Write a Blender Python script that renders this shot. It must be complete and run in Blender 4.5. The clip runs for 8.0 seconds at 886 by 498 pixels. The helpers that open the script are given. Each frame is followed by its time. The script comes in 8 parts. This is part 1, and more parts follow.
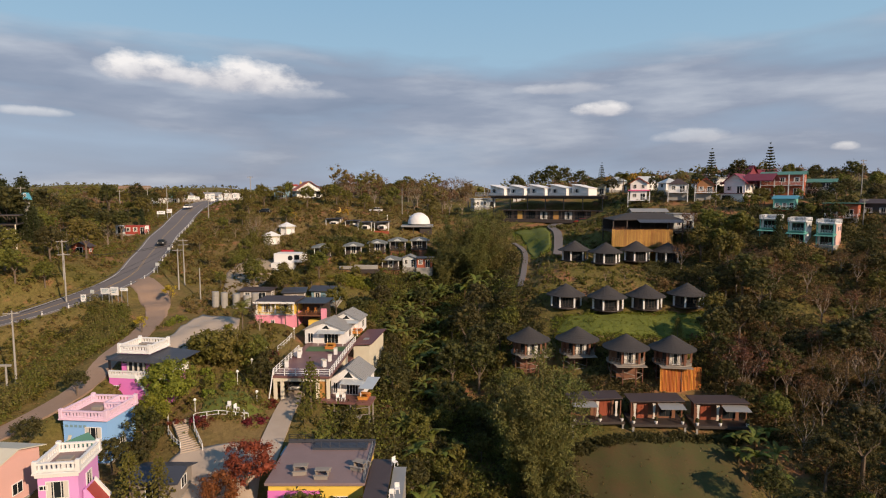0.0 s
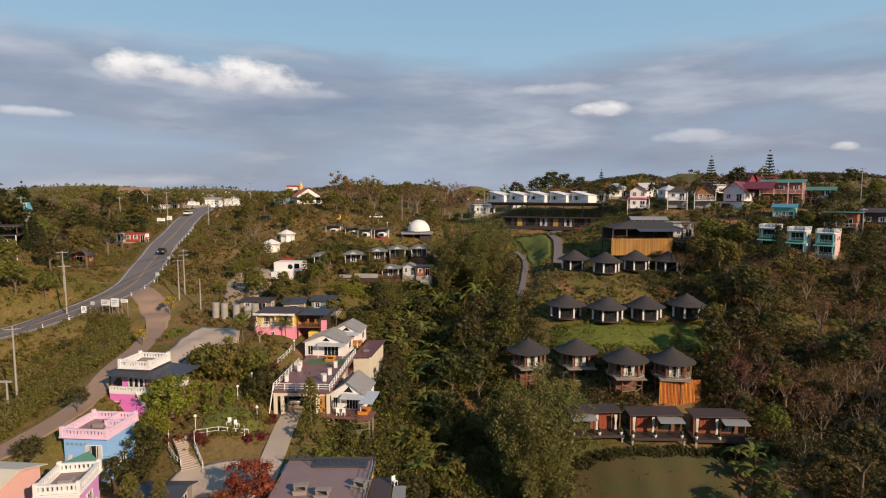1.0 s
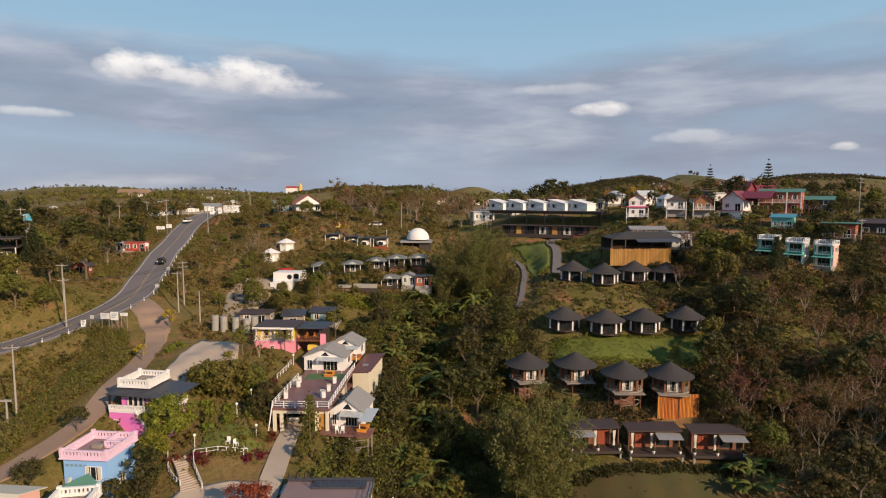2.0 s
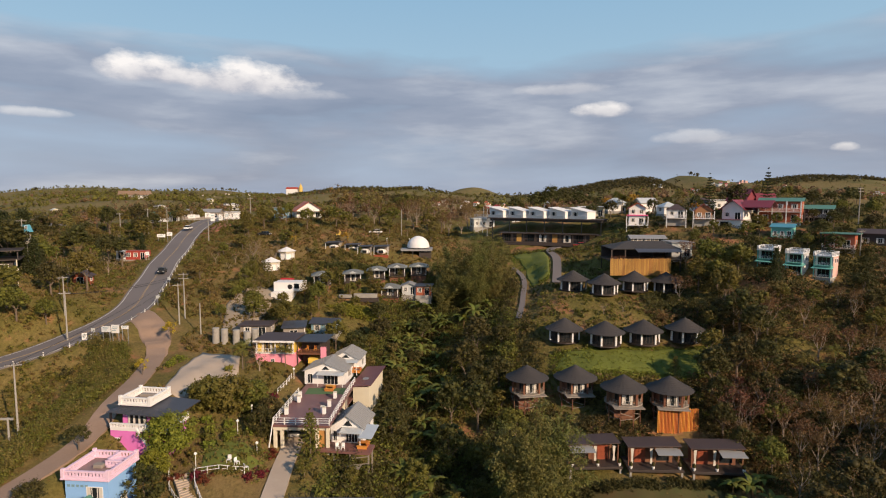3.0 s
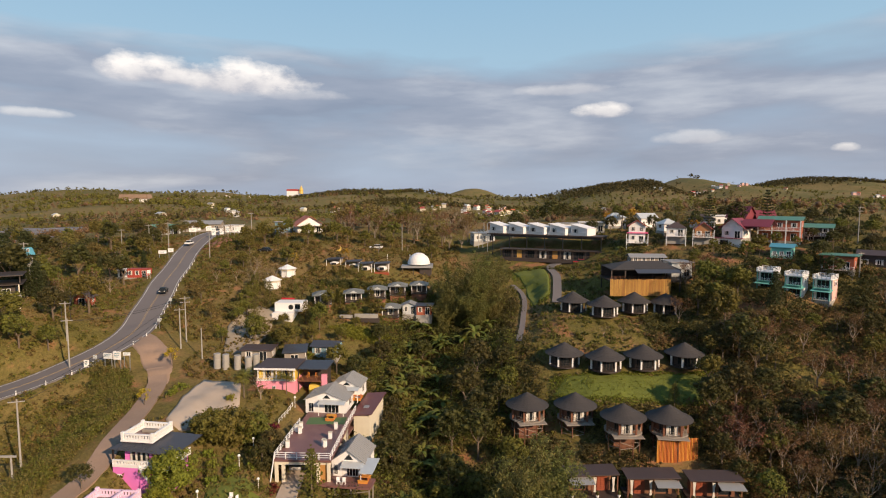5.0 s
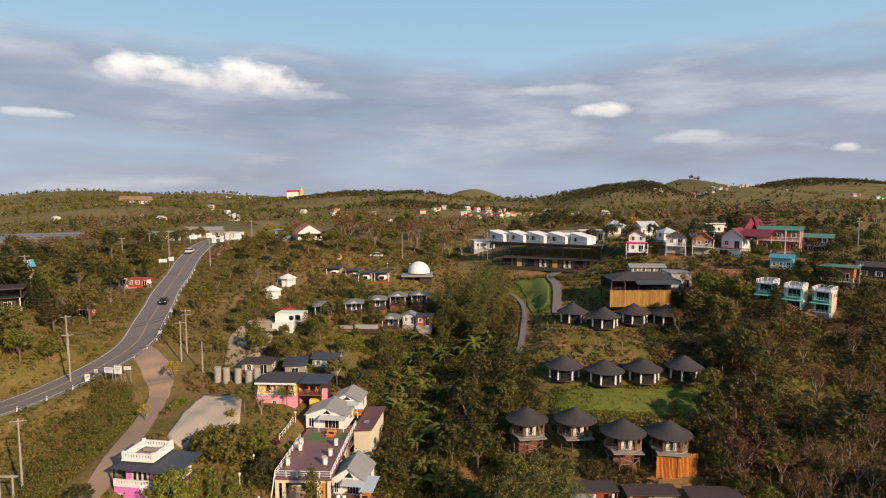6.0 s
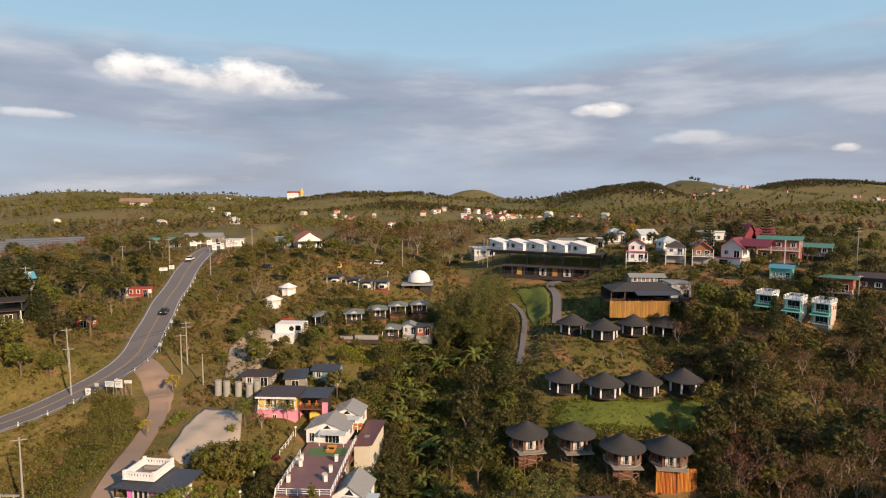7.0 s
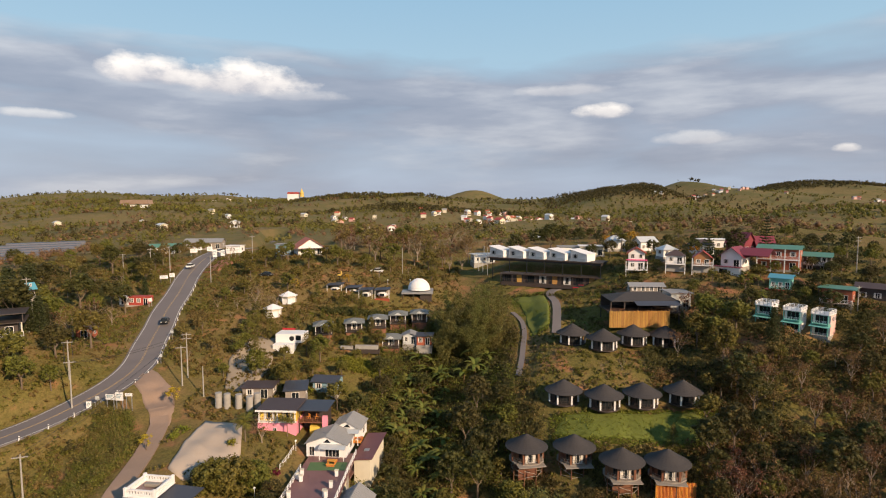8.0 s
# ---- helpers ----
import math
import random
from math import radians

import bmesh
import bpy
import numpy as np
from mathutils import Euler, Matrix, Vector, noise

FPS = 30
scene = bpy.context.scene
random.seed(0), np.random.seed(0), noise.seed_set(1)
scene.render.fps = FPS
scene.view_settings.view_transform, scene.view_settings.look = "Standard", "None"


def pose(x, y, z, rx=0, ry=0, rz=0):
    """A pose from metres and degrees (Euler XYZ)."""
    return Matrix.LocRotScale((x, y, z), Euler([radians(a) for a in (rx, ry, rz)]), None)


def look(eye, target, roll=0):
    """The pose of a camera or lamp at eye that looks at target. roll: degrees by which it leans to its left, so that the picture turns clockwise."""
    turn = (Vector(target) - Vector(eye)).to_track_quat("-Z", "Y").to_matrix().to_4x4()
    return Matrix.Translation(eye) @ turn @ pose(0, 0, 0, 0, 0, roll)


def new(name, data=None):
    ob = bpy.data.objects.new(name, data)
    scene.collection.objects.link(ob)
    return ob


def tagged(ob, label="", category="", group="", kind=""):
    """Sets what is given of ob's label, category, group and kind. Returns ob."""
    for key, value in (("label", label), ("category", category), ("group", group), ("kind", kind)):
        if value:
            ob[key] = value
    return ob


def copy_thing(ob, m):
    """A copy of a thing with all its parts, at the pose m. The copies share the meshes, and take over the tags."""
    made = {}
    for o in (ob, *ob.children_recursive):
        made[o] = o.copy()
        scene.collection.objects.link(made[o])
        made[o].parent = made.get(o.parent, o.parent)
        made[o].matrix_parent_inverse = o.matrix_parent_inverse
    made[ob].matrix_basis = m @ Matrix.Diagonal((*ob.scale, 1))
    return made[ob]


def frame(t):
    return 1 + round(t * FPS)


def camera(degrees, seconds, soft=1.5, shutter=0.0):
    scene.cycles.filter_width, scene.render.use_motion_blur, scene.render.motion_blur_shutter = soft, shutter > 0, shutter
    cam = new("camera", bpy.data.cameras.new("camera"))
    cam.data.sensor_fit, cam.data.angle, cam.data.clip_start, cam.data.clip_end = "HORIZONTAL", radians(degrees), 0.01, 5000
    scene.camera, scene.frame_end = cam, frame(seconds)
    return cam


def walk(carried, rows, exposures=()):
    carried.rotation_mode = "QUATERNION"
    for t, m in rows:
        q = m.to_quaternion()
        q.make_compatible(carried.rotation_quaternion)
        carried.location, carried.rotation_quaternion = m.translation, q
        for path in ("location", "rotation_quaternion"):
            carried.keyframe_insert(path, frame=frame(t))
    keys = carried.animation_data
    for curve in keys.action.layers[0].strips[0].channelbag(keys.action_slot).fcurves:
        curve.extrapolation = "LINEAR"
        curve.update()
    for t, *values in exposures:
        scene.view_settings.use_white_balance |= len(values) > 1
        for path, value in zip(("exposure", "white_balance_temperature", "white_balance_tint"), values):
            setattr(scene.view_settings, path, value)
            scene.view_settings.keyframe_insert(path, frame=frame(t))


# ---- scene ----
cam = camera(74.0, 8.0, soft=1.1)
# seconds, x, height, pitch, yaw: a drone that rises almost straight up
ROWS = [
    (0.0, 0.001, 40.0, -5.346, -0.024),
    (0.5, 0.011, 40.977, -5.334, -0.024),
    (1.0, 0.031, 42.126, -5.321, -0.028),
    (1.5, 0.104, 43.397, -5.309, -0.049),
    (2.0, 0.161, 44.642, -5.3, -0.063),
    (3.5, 0.168, 48.352, -5.269, -0.027),
    (4.0, 0.173, 49.649, -5.257, -0.016),
    (4.5, 0.176, 50.878, -5.249, -0.005),
    (6.0, 0.208, 54.86, -5.218, 0.023),
    (6.5, 0.224, 56.202, -5.207, 0.033),
    (7.0, 0.25, 57.511, -5.197, 0.041),
    (7.5, 0.282, 58.802, -5.186, 0.05),
    (8.0, 0.311, 60.0, -5.178, 0.062),
]
walk(cam, [(t, pose(x, 0, z, 90 + pitch, 0, yaw)) for t, x, z, pitch, yaw in ROWS], exposures=[(0.0, -0.03, 6580, 12), (4.0, 0.10, 6720, 12), (8.0, 0.23, 6900, 12)])

# ---- daylight ----
SUN_AZ, SUN_EL = math.radians(138), math.radians(24.5)   # azimuth clockwise from +y, towards the sun
sun = new("sun", bpy.data.lights.new("sun", "SUN"))
sun.data.energy, sun.data.angle, sun.data.color = 5.4, math.radians(0.6), (1.0, 0.768, 0.535)
to_sun = Vector((math.sin(SUN_AZ) * math.cos(SUN_EL), math.cos(SUN_AZ) * math.cos(SUN_EL), math.sin(SUN_EL)))
sun.matrix_world = look(to_sun * 200, (0, 0, 0))

world = bpy.data.worlds.new("world")
scene.world = world
world.use_nodes = True
wn, wl = world.node_tree.nodes, world.node_tree.links


def node(nodes, kind, **settings):
    n = nodes.new(kind)
    for key, value in settings.items():
        n.inputs[key].default_value = value
    return n


def math_node(nodes, links, op, a, b=None, clamp=False):
    n = nodes.new("ShaderNodeMath")
    n.operation, n.use_clamp = op, clamp
    for i, v in enumerate((a, b)):
        if v is None:
            continue
        if isinstance(v, (int, float)):
            n.inputs[i].default_value = v
        else:
            links.new(v, n.inputs[i])
    return n.outputs[0]


def ramp(nodes, links, fac, stops):
    n = nodes.new("ShaderNodeValToRGB")
    while len(n.color_ramp.elements) < len(stops):
        n.color_ramp.elements.new(0.5)
    for e, (p, c) in zip(n.color_ramp.elements, stops):
        e.position, e.color = p, (*c, 1) if len(c) == 3 else c
    links.new(fac, n.inputs[0])
    return n.outputs[0]


def mix_rgb(nodes, links, fac, a, b, kind="MIX"):
    n = nodes.new("ShaderNodeMix")
    n.data_type, n.blend_type = "RGBA", kind
    for i, v in ((0, fac), (6, a), (7, b)):
        if isinstance(v, (int, float)):
            n.inputs[i].default_value = v
        elif isinstance(v, tuple):
            n.inputs[i].default_value = (*v, 1)
        else:
            links.new(v, n.inputs[i])
    return n.outputs[2]


def build_sky():
    """Nishita daylight with a layered afternoon cloud deck."""
    sky = wn.new("ShaderNodeTexSky")
    sky.sky_type, sky.sun_disc = "NISHITA", False
    sky.sun_elevation, sky.sun_rotation = SUN_EL, SUN_AZ
    sky.air_density, sky.dust_density, sky.ozone_density = 1.0, 1.2, 1.5
    coord = wn.new("ShaderNodeTexCoord")
    sep = wn.new("ShaderNodeSeparateXYZ")
    wl.new(coord.outputs["Generated"], sep.inputs[0])
    x, y, z = sep.outputs
    M = lambda op, a, b=None, clamp=False: math_node(wn, wl, op, a, b, clamp)
    far = M("MAXIMUM", M("SQRT", M("ADD", M("MULTIPLY", x, x), M("MULTIPLY", y, y))), 0.02)
    v = M("DIVIDE", z, far)                       # tangent of the height
    u = M("ARCTAN2", x, y)                        # azimuth
    comb = wn.new("ShaderNodeCombineXYZ")
    wl.new(u, comb.inputs[0]); wl.new(M("MULTIPLY", v, 4.6), comb.inputs[1])
    comb.inputs[2].default_value = 2.3
    flat = comb.outputs[0]

    def noise_tex(scale, detail, rough, vector=flat, distortion=0.0):
        n = node(wn, "ShaderNodeTexNoise", Scale=scale, Detail=detail, Roughness=rough, Distortion=distortion)
        wl.new(vector, n.inputs["Vector"])
        return n.outputs["Fac"]

    big, streak, fine = noise_tex(2.2, 4, 0.5, distortion=0.3), noise_tex(4.2, 4, 0.48), noise_tex(24, 6, 0.6)
    puff_at = wn.new("ShaderNodeCombineXYZ")
    wl.new(u, puff_at.inputs[0]); wl.new(M("MULTIPLY", v, 1.7), puff_at.inputs[1])
    puff = noise_tex(17, 7, 0.58, puff_at.outputs[0])
    # grey stratus: thickest low, thinning to clear sky higher up
    cover = M("ADD", M("MULTIPLY", big, 0.9), M("MULTIPLY", streak, 0.45))
    height = ramp(wn, wl, M("MULTIPLY", v, 2.0), [(0.0, (0.50,) * 3), (0.10, (0.62,) * 3), (0.36, (0.70,) * 3), (0.46, (0.50,) * 3), (0.56, (0.16,) * 3), (1.0, (0.0,) * 3)])
    sheet = ramp(wn, wl, M("ADD", cover, M("SUBTRACT", height, 0.5)), [(0.56, (0,) * 3), (0.86, (1,) * 3)])
    tone = ramp(wn, wl, M("ADD", M("MULTIPLY", streak, 0.86), M("MULTIPLY", fine, 0.14)), [(0.34, (0.22, 0.26, 0.36)), (0.52, (0.30, 0.335, 0.43)), (0.68, (0.50, 0.53, 0.60))])
    blue = ramp(wn, wl, M("MULTIPLY", v, 2.0), [(0.0, (0.36, 0.43, 0.56)), (0.2, (0.36, 0.47, 0.62)), (0.45, (0.33, 0.52, 0.68)), (0.75, (0.25, 0.46, 0.66)), (1.0, (0.12, 0.25, 0.43))])
    colour = mix_rgb(wn, wl, M("MULTIPLY", sheet, 0.85), blue, tone)
    # cumulus heads: azimuth, height, half width, half height, strength
    for cu, cv, wu, wv, k in ((-0.445, 0.184, 0.085, 0.030, 1.0), (-0.325, 0.180, 0.125, 0.034, 1.0), (0.263, 0.134, 0.05, 0.017, 0.85), (-0.60, 0.112, 0.05, 0.009, 0.45),
                              (0.40, 0.088, 0.07, 0.014, 0.35), (0.595, 0.066, 0.018, 0.008, 0.6), (-0.36, 0.312, 0.05, 0.016, 0.22), (-0.24, 0.16, 0.10, 0.012, 0.3), (0.2, 0.17, 0.09, 0.012, 0.3)):
        du = M("DIVIDE", M("SUBTRACT", u, cu), wu)
        dv = M("DIVIDE", M("SUBTRACT", v, cv), wv)
        dv = M("MULTIPLY", dv, M("ADD", 1.0, M("MULTIPLY", M("LESS_THAN", dv, 0.0), 0.5)))     # flatter underside
        r = M("ADD", M("MULTIPLY", du, du), M("MULTIPLY", dv, dv))
        edge = M("SUBTRACT", M("ADD", 1.05, M("MULTIPLY", M("SUBTRACT", M("ADD", M("MULTIPLY", puff, 0.8), M("MULTIPLY", streak, 0.2)), 0.5), 2.9)), r)
        head = ramp(wn, wl, edge, [(0.08, (0,) * 3), (0.85, (k,) * 3)])
        lit = ramp(wn, wl, M("ADD", M("MULTIPLY", dv, 0.35), M("MULTIPLY", puff, 0.8)), [(0.05, (0.42, 0.43, 0.50)), (0.6, (0.98, 0.95, 0.92))])
        colour = mix_rgb(wn, wl, head, colour, lit)
    bg_sky, bg_cloud, add = wn.new("ShaderNodeBackground"), wn.new("ShaderNodeBackground"), wn.new("ShaderNodeMixShader")
    bg_sky.inputs[1].default_value = 0.10
    bg_cloud.inputs[1].default_value = 1.0
    wl.new(sky.outputs[0], bg_sky.inputs[0]); wl.new(colour, bg_cloud.inputs[0])
    add.inputs[0].default_value = 0.92
    wl.new(bg_sky.outputs[0], add.inputs[1]); wl.new(bg_cloud.outputs[0], add.inputs[2])
    out = [n for n in wn if n.type == "OUTPUT_WORLD"][0]
    wl.new(add.outputs[0], out.inputs[0])


build_sky()


# ---- materials ----
def material(name, colour, second=None, rough=0.7, scale=0.6, fine=9.0, amount=0.5, bump=0.15, metal=0.0, spread=0.0, island=False, glow=0.0, leaf=False):
    """A surface with stains at a large scale and grain at a fine one, in metres; spread varies it from piece to piece."""
    m = bpy.data.materials.new(name)
    m.use_nodes = True
    n, l = m.node_tree.nodes, m.node_tree.links
    b = n["Principled BSDF"]
    second = second or tuple(c * 0.62 for c in colour)
    co = n.new("ShaderNodeTexCoord").outputs["Object"]
    geo = n.new("ShaderNodeNewGeometry")
    info = n.new("ShaderNodeObjectInfo")
    big = node(n, "ShaderNodeTexNoise", Scale=scale, Detail=5.0, Roughness=0.6)
    small = node(n, "ShaderNodeTexNoise", Scale=fine, Detail=4.0, Roughness=0.65)
    shift = n.new("ShaderNodeVectorMath")
    shift.operation = "ADD"
    rnd = n.new("ShaderNodeVectorMath")
    rnd.operation = "SCALE"
    rnd.inputs[0].default_value = (37.0, 17.0, 23.0)
    l.new(info.outputs["Random"], rnd.inputs["Scale"])
    l.new(co, shift.inputs[0]); l.new(rnd.outputs[0], shift.inputs[1])
    l.new(shift.outputs[0], big.inputs["Vector"]); l.new(shift.outputs[0], small.inputs["Vector"])
    f = math_node(n, l, "ADD", math_node(n, l, "MULTIPLY", big.outputs[0], 0.65), math_node(n, l, "MULTIPLY", small.outputs[0], 0.35))
    f = ramp(n, l, f, [(0.5 - 0.22, (0,) * 3), (0.5 + 0.22, (1,) * 3)])
    col = mix_rgb(n, l, math_node(n, l, "MULTIPLY", f, amount), tuple(colour), tuple(second))
    if spread:
        r = geo.outputs["Random Per Island"] if island else info.outputs["Random"]
        h = node(n, "ShaderNodeHueSaturation", Saturation=1.0)
        l.new(math_node(n, l, "ADD", 1.0 - spread, math_node(n, l, "MULTIPLY", r, 2 * spread)), h.inputs["Value"])
        l.new(math_node(n, l, "ADD", 0.5 - spread * 0.07, math_node(n, l, "MULTIPLY", info.outputs["Random"], spread * 0.14)), h.inputs["Hue"])
        l.new(col, h.inputs["Color"])
        col = h.outputs[0]
    l.new(col, b.inputs["Base Color"])
    b.inputs["Roughness"].default_value, b.inputs["Metallic"].default_value = rough, metal
    if bump:
        bp = node(n, "ShaderNodeBump", Strength=bump, Distance=0.05)
        l.new(small.outputs[0], bp.inputs["Height"])
        l.new(bp.outputs[0], b.inputs["Normal"])
    if glow:
        b.inputs["Emission Color"].default_value, b.inputs["Emission Strength"].default_value = (*colour, 1), glow
    if leaf:
        b.inputs["Specular IOR Level"].default_value = 0.25
        tr, mx = n.new("ShaderNodeBsdfTranslucent"), n.new("ShaderNodeMixShader")
        l.new(col, tr.inputs[0])
        mx.inputs[0].default_value = 0.3
        l.new(b.outputs[0], mx.inputs[1]); l.new(tr.outputs[0], mx.inputs[2])
        l.new(mx.outputs[0], n["Material Output"].inputs[0])
    return m


def glass_material():
    m = bpy.data.materials.new("window_glass")
    m.use_nodes = True
    b = m.node_tree.nodes["Principled BSDF"]
    b.inputs["Base Color"].default_value = (0.018, 0.022, 0.025, 1)
    b.inputs["Roughness"].default_value, b.inputs["Specular IOR Level"].default_value = 0.12, 0.3
    return m


GLASS = glass_material()
WHITE = material("white_paint", (0.77, 0.755, 0.745), (0.60, 0.575, 0.55), 0.6, 0.8, 12, 0.45)
CREAM = material("cream_render", (0.66, 0.60, 0.47), (0.5, 0.44, 0.34), 0.75, 0.7, 12, 0.5)
PINK = material("pink_render", (0.74, 0.19, 0.54), (0.62, 0.15, 0.44), 0.7, 0.6, 10, 0.5)
PALE_PINK = material("pale_pink_render", (0.72, 0.33, 0.66), (0.62, 0.27, 0.55), 0.7, 0.6, 10, 0.5)
CAFE_PINK = material("salmon_pink_render", (0.80, 0.30, 0.40), (0.68, 0.24, 0.32), 0.7, 0.6, 10, 0.5)
LILAC = material("lilac_paint", (0.76, 0.55, 0.68), (0.62, 0.43, 0.56), 0.65, 0.7, 12, 0.4)
SKY_BLUE = material("sky_blue_render", (0.27, 0.50, 0.86), (0.20, 0.40, 0.72), 0.7, 0.6, 10, 0.5)
PEACH = material("peach_render", (0.72, 0.43, 0.38), (0.60, 0.35, 0.31), 0.7, 0.6, 10, 0.5)
YELLOW = material("yellow_render", (0.80, 0.56, 0.10), (0.66, 0.43, 0.07), 0.7, 0.6, 10, 0.5)
TEAL = material("teal_render", (0.17, 0.47, 0.40), (0.12, 0.35, 0.30), 0.7, 0.6, 10, 0.5)
RED_WALL = material("red_orange_render", (0.38, 0.10, 0.05), (0.28, 0.075, 0.04), 0.7, 0.6, 10, 0.5)
CHALET = material("honey_timber", (0.36, 0.17, 0.07), (0.24, 0.105, 0.045), 0.6, 1.5, 18, 0.6)
EARTH_WALL = material("red_earth_wall", (0.30, 0.125, 0.075), (0.20, 0.085, 0.055), 0.85, 0.6, 9, 0.7)
ORANGE_WOOD = material("orange_bamboo", (0.62, 0.24, 0.05), (0.40, 0.13, 0.03), 0.55, 1.5, 20, 0.6, spread=0.22)
GOLD_WOOD = material("golden_bamboo", (0.52, 0.29, 0.08), (0.36, 0.18, 0.05), 0.55, 1.5, 20, 0.6, spread=0.18)
WOOD = material("brown_wood", (0.20, 0.085, 0.045), (0.12, 0.05, 0.03), 0.6, 1.6, 22, 0.6, spread=0.12)
RED_WOOD = material("red_stained_wood", (0.30, 0.07, 0.03), (0.19, 0.045, 0.025), 0.5, 1.6, 22, 0.6)
DARK_WOOD = material("dark_wood", (0.055, 0.04, 0.034), (0.03, 0.022, 0.02), 0.6, 1.6, 22, 0.6)
GREY_WOOD = material("weathered_wood", (0.30, 0.26, 0.22), (0.18, 0.15, 0.13), 0.8, 1.4, 20, 0.6)
HUT_SHEET = material("grey_green_sheet", (0.17, 0.175, 0.16), (0.115, 0.118, 0.11), 0.55, 0.6, 10, 0.5)
DECK_RED = material("red_deck_paint", (0.21, 0.10, 0.09), (0.14, 0.07, 0.065), 0.45, 0.5, 9, 0.7)
ROOF_DECK = material("mauve_roof_coating", (0.27, 0.185, 0.175), (0.19, 0.13, 0.125), 0.6, 0.45, 8, 0.75)
GREEN_MAT = material("green_turf_mat", (0.09, 0.16, 0.06), (0.06, 0.11, 0.05), 0.9, 1.0, 20, 0.5)
SHINGLE = material("grey_felt_shingle", (0.047, 0.041, 0.040), (0.028, 0.025, 0.025), 0.85, 0.9, 14, 0.7, 0.4, spread=0.1)
SLATE = material("slate_roof_sheet", (0.055, 0.058, 0.072), (0.035, 0.037, 0.048), 0.5, 0.6, 10, 0.5)
GREY_SHEET = material("grey_metal_sheet", (0.30, 0.295, 0.29), (0.20, 0.195, 0.19), 0.5, 0.5, 9, 0.5, 0.1, 0.1)
PALE_SHEET = material("pale_metal_sheet", (0.58, 0.60, 0.60), (0.42, 0.43, 0.43), 0.42, 0.5, 9, 0.5, 0.1, 0.2)
BROWN_SHEET = material("brown_roof_sheet", (0.075, 0.05, 0.046), (0.045, 0.031, 0.03), 0.6, 0.5, 9, 0.6)
RED_ROOF = material("red_tile_roof", (0.38, 0.06, 0.045), (0.26, 0.045, 0.035), 0.6, 0.7, 12, 0.5)
ORANGE_ROOF = material("orange_tile_roof", (0.50, 0.13, 0.055), (0.36, 0.09, 0.045), 0.6, 0.7, 12, 0.5)
MAROON_ROOF = material("maroon_roof", (0.21, 0.035, 0.05), (0.14, 0.028, 0.038), 0.5, 0.7, 12, 0.5)
GREEN_ROOF = material("green_roof_sheet", (0.09, 0.22, 0.16), (0.06, 0.15, 0.115), 0.5, 0.6, 10, 0.5)
BLUE_ROOF = material("bright_blue_roof_sheet", (0.08, 0.28, 0.37), (0.06, 0.21, 0.29), 0.45, 0.6, 10, 0.4)
CONCRETE = material("pale_concrete", (0.47, 0.375, 0.295), (0.34, 0.265, 0.20), 0.85, 0.3, 6, 0.7)
OLD_CONCRETE = material("weathered_concrete", (0.36, 0.34, 0.31), (0.20, 0.185, 0.17), 0.85, 0.6, 8, 0.7)
ASPHALT = material("asphalt", (0.165, 0.143, 0.138), (0.115, 0.101, 0.098), 0.8, 0.12, 3, 0.7, 0.2)
MAROON_SHEET = material("maroon_sheet", (0.16, 0.060, 0.058), (0.10, 0.042, 0.042), 0.5, 0.5, 8, 0.5)
GRAVEL = material("pale_gravel", (0.34, 0.275, 0.20), (0.22, 0.17, 0.12), 0.95, 0.4, 5, 0.7, 0.4)
TRACK = material("dusty_track", (0.30, 0.205, 0.150), (0.20, 0.135, 0.096), 0.95, 0.25, 4, 0.7, 0.3)
LINE_WHITE = material("road_paint_white", (0.55, 0.53, 0.50), (0.35, 0.33, 0.31), 0.7, 0.5, 10, 0.6)
LINE_YELLOW = material("road_paint_yellow", (0.36, 0.25, 0.13), (0.24, 0.17, 0.10), 0.7, 0.5, 10, 0.6)
BLACK = material("black_metal", (0.02, 0.02, 0.021), (0.012, 0.012, 0.012), 0.4)
METAL = material("galvanised_metal", (0.42, 0.42, 0.42), (0.28, 0.28, 0.28), 0.45, 1, 12, 0.4, 0.1, 0.6)
CURTAIN = material("pale_curtain", (0.62, 0.58, 0.52), (0.46, 0.42, 0.37), 0.9, 2.0, 14, 0.5)
RED_PAINT = material("red_gloss_paint", (0.45, 0.02, 0.03), (0.3, 0.015, 0.02), 0.35)
PINK_TRIM = material("hot_pink_trim", (0.72, 0.10, 0.25), (0.55, 0.08, 0.2), 0.6)
BLUE_PANEL = material("blue_cladding", (0.20, 0.33, 0.40), (0.14, 0.25, 0.31), 0.6)
MOON = material("yellow_moon_paint", (0.62, 0.42, 0.10), (0.5, 0.34, 0.08), 0.5)
LAMP_GLOBE = material("white_globe", (0.8, 0.8, 0.76), (0.7, 0.7, 0.66), 0.4, bump=0)
PANEL_BLUE = material("solar_panel", (0.10, 0.105, 0.13), (0.07, 0.075, 0.10), 0.5, 0.1, 2, 0.5)
BARK = material("bark", (0.17, 0.125, 0.09), (0.09, 0.065, 0.045), 0.9, 2.0, 14, 0.7, 0.4)
PALE_BARK = material("pale_bark", (0.33, 0.26, 0.20), (0.20, 0.15, 0.11), 0.9, 2.0, 14, 0.7, 0.4)
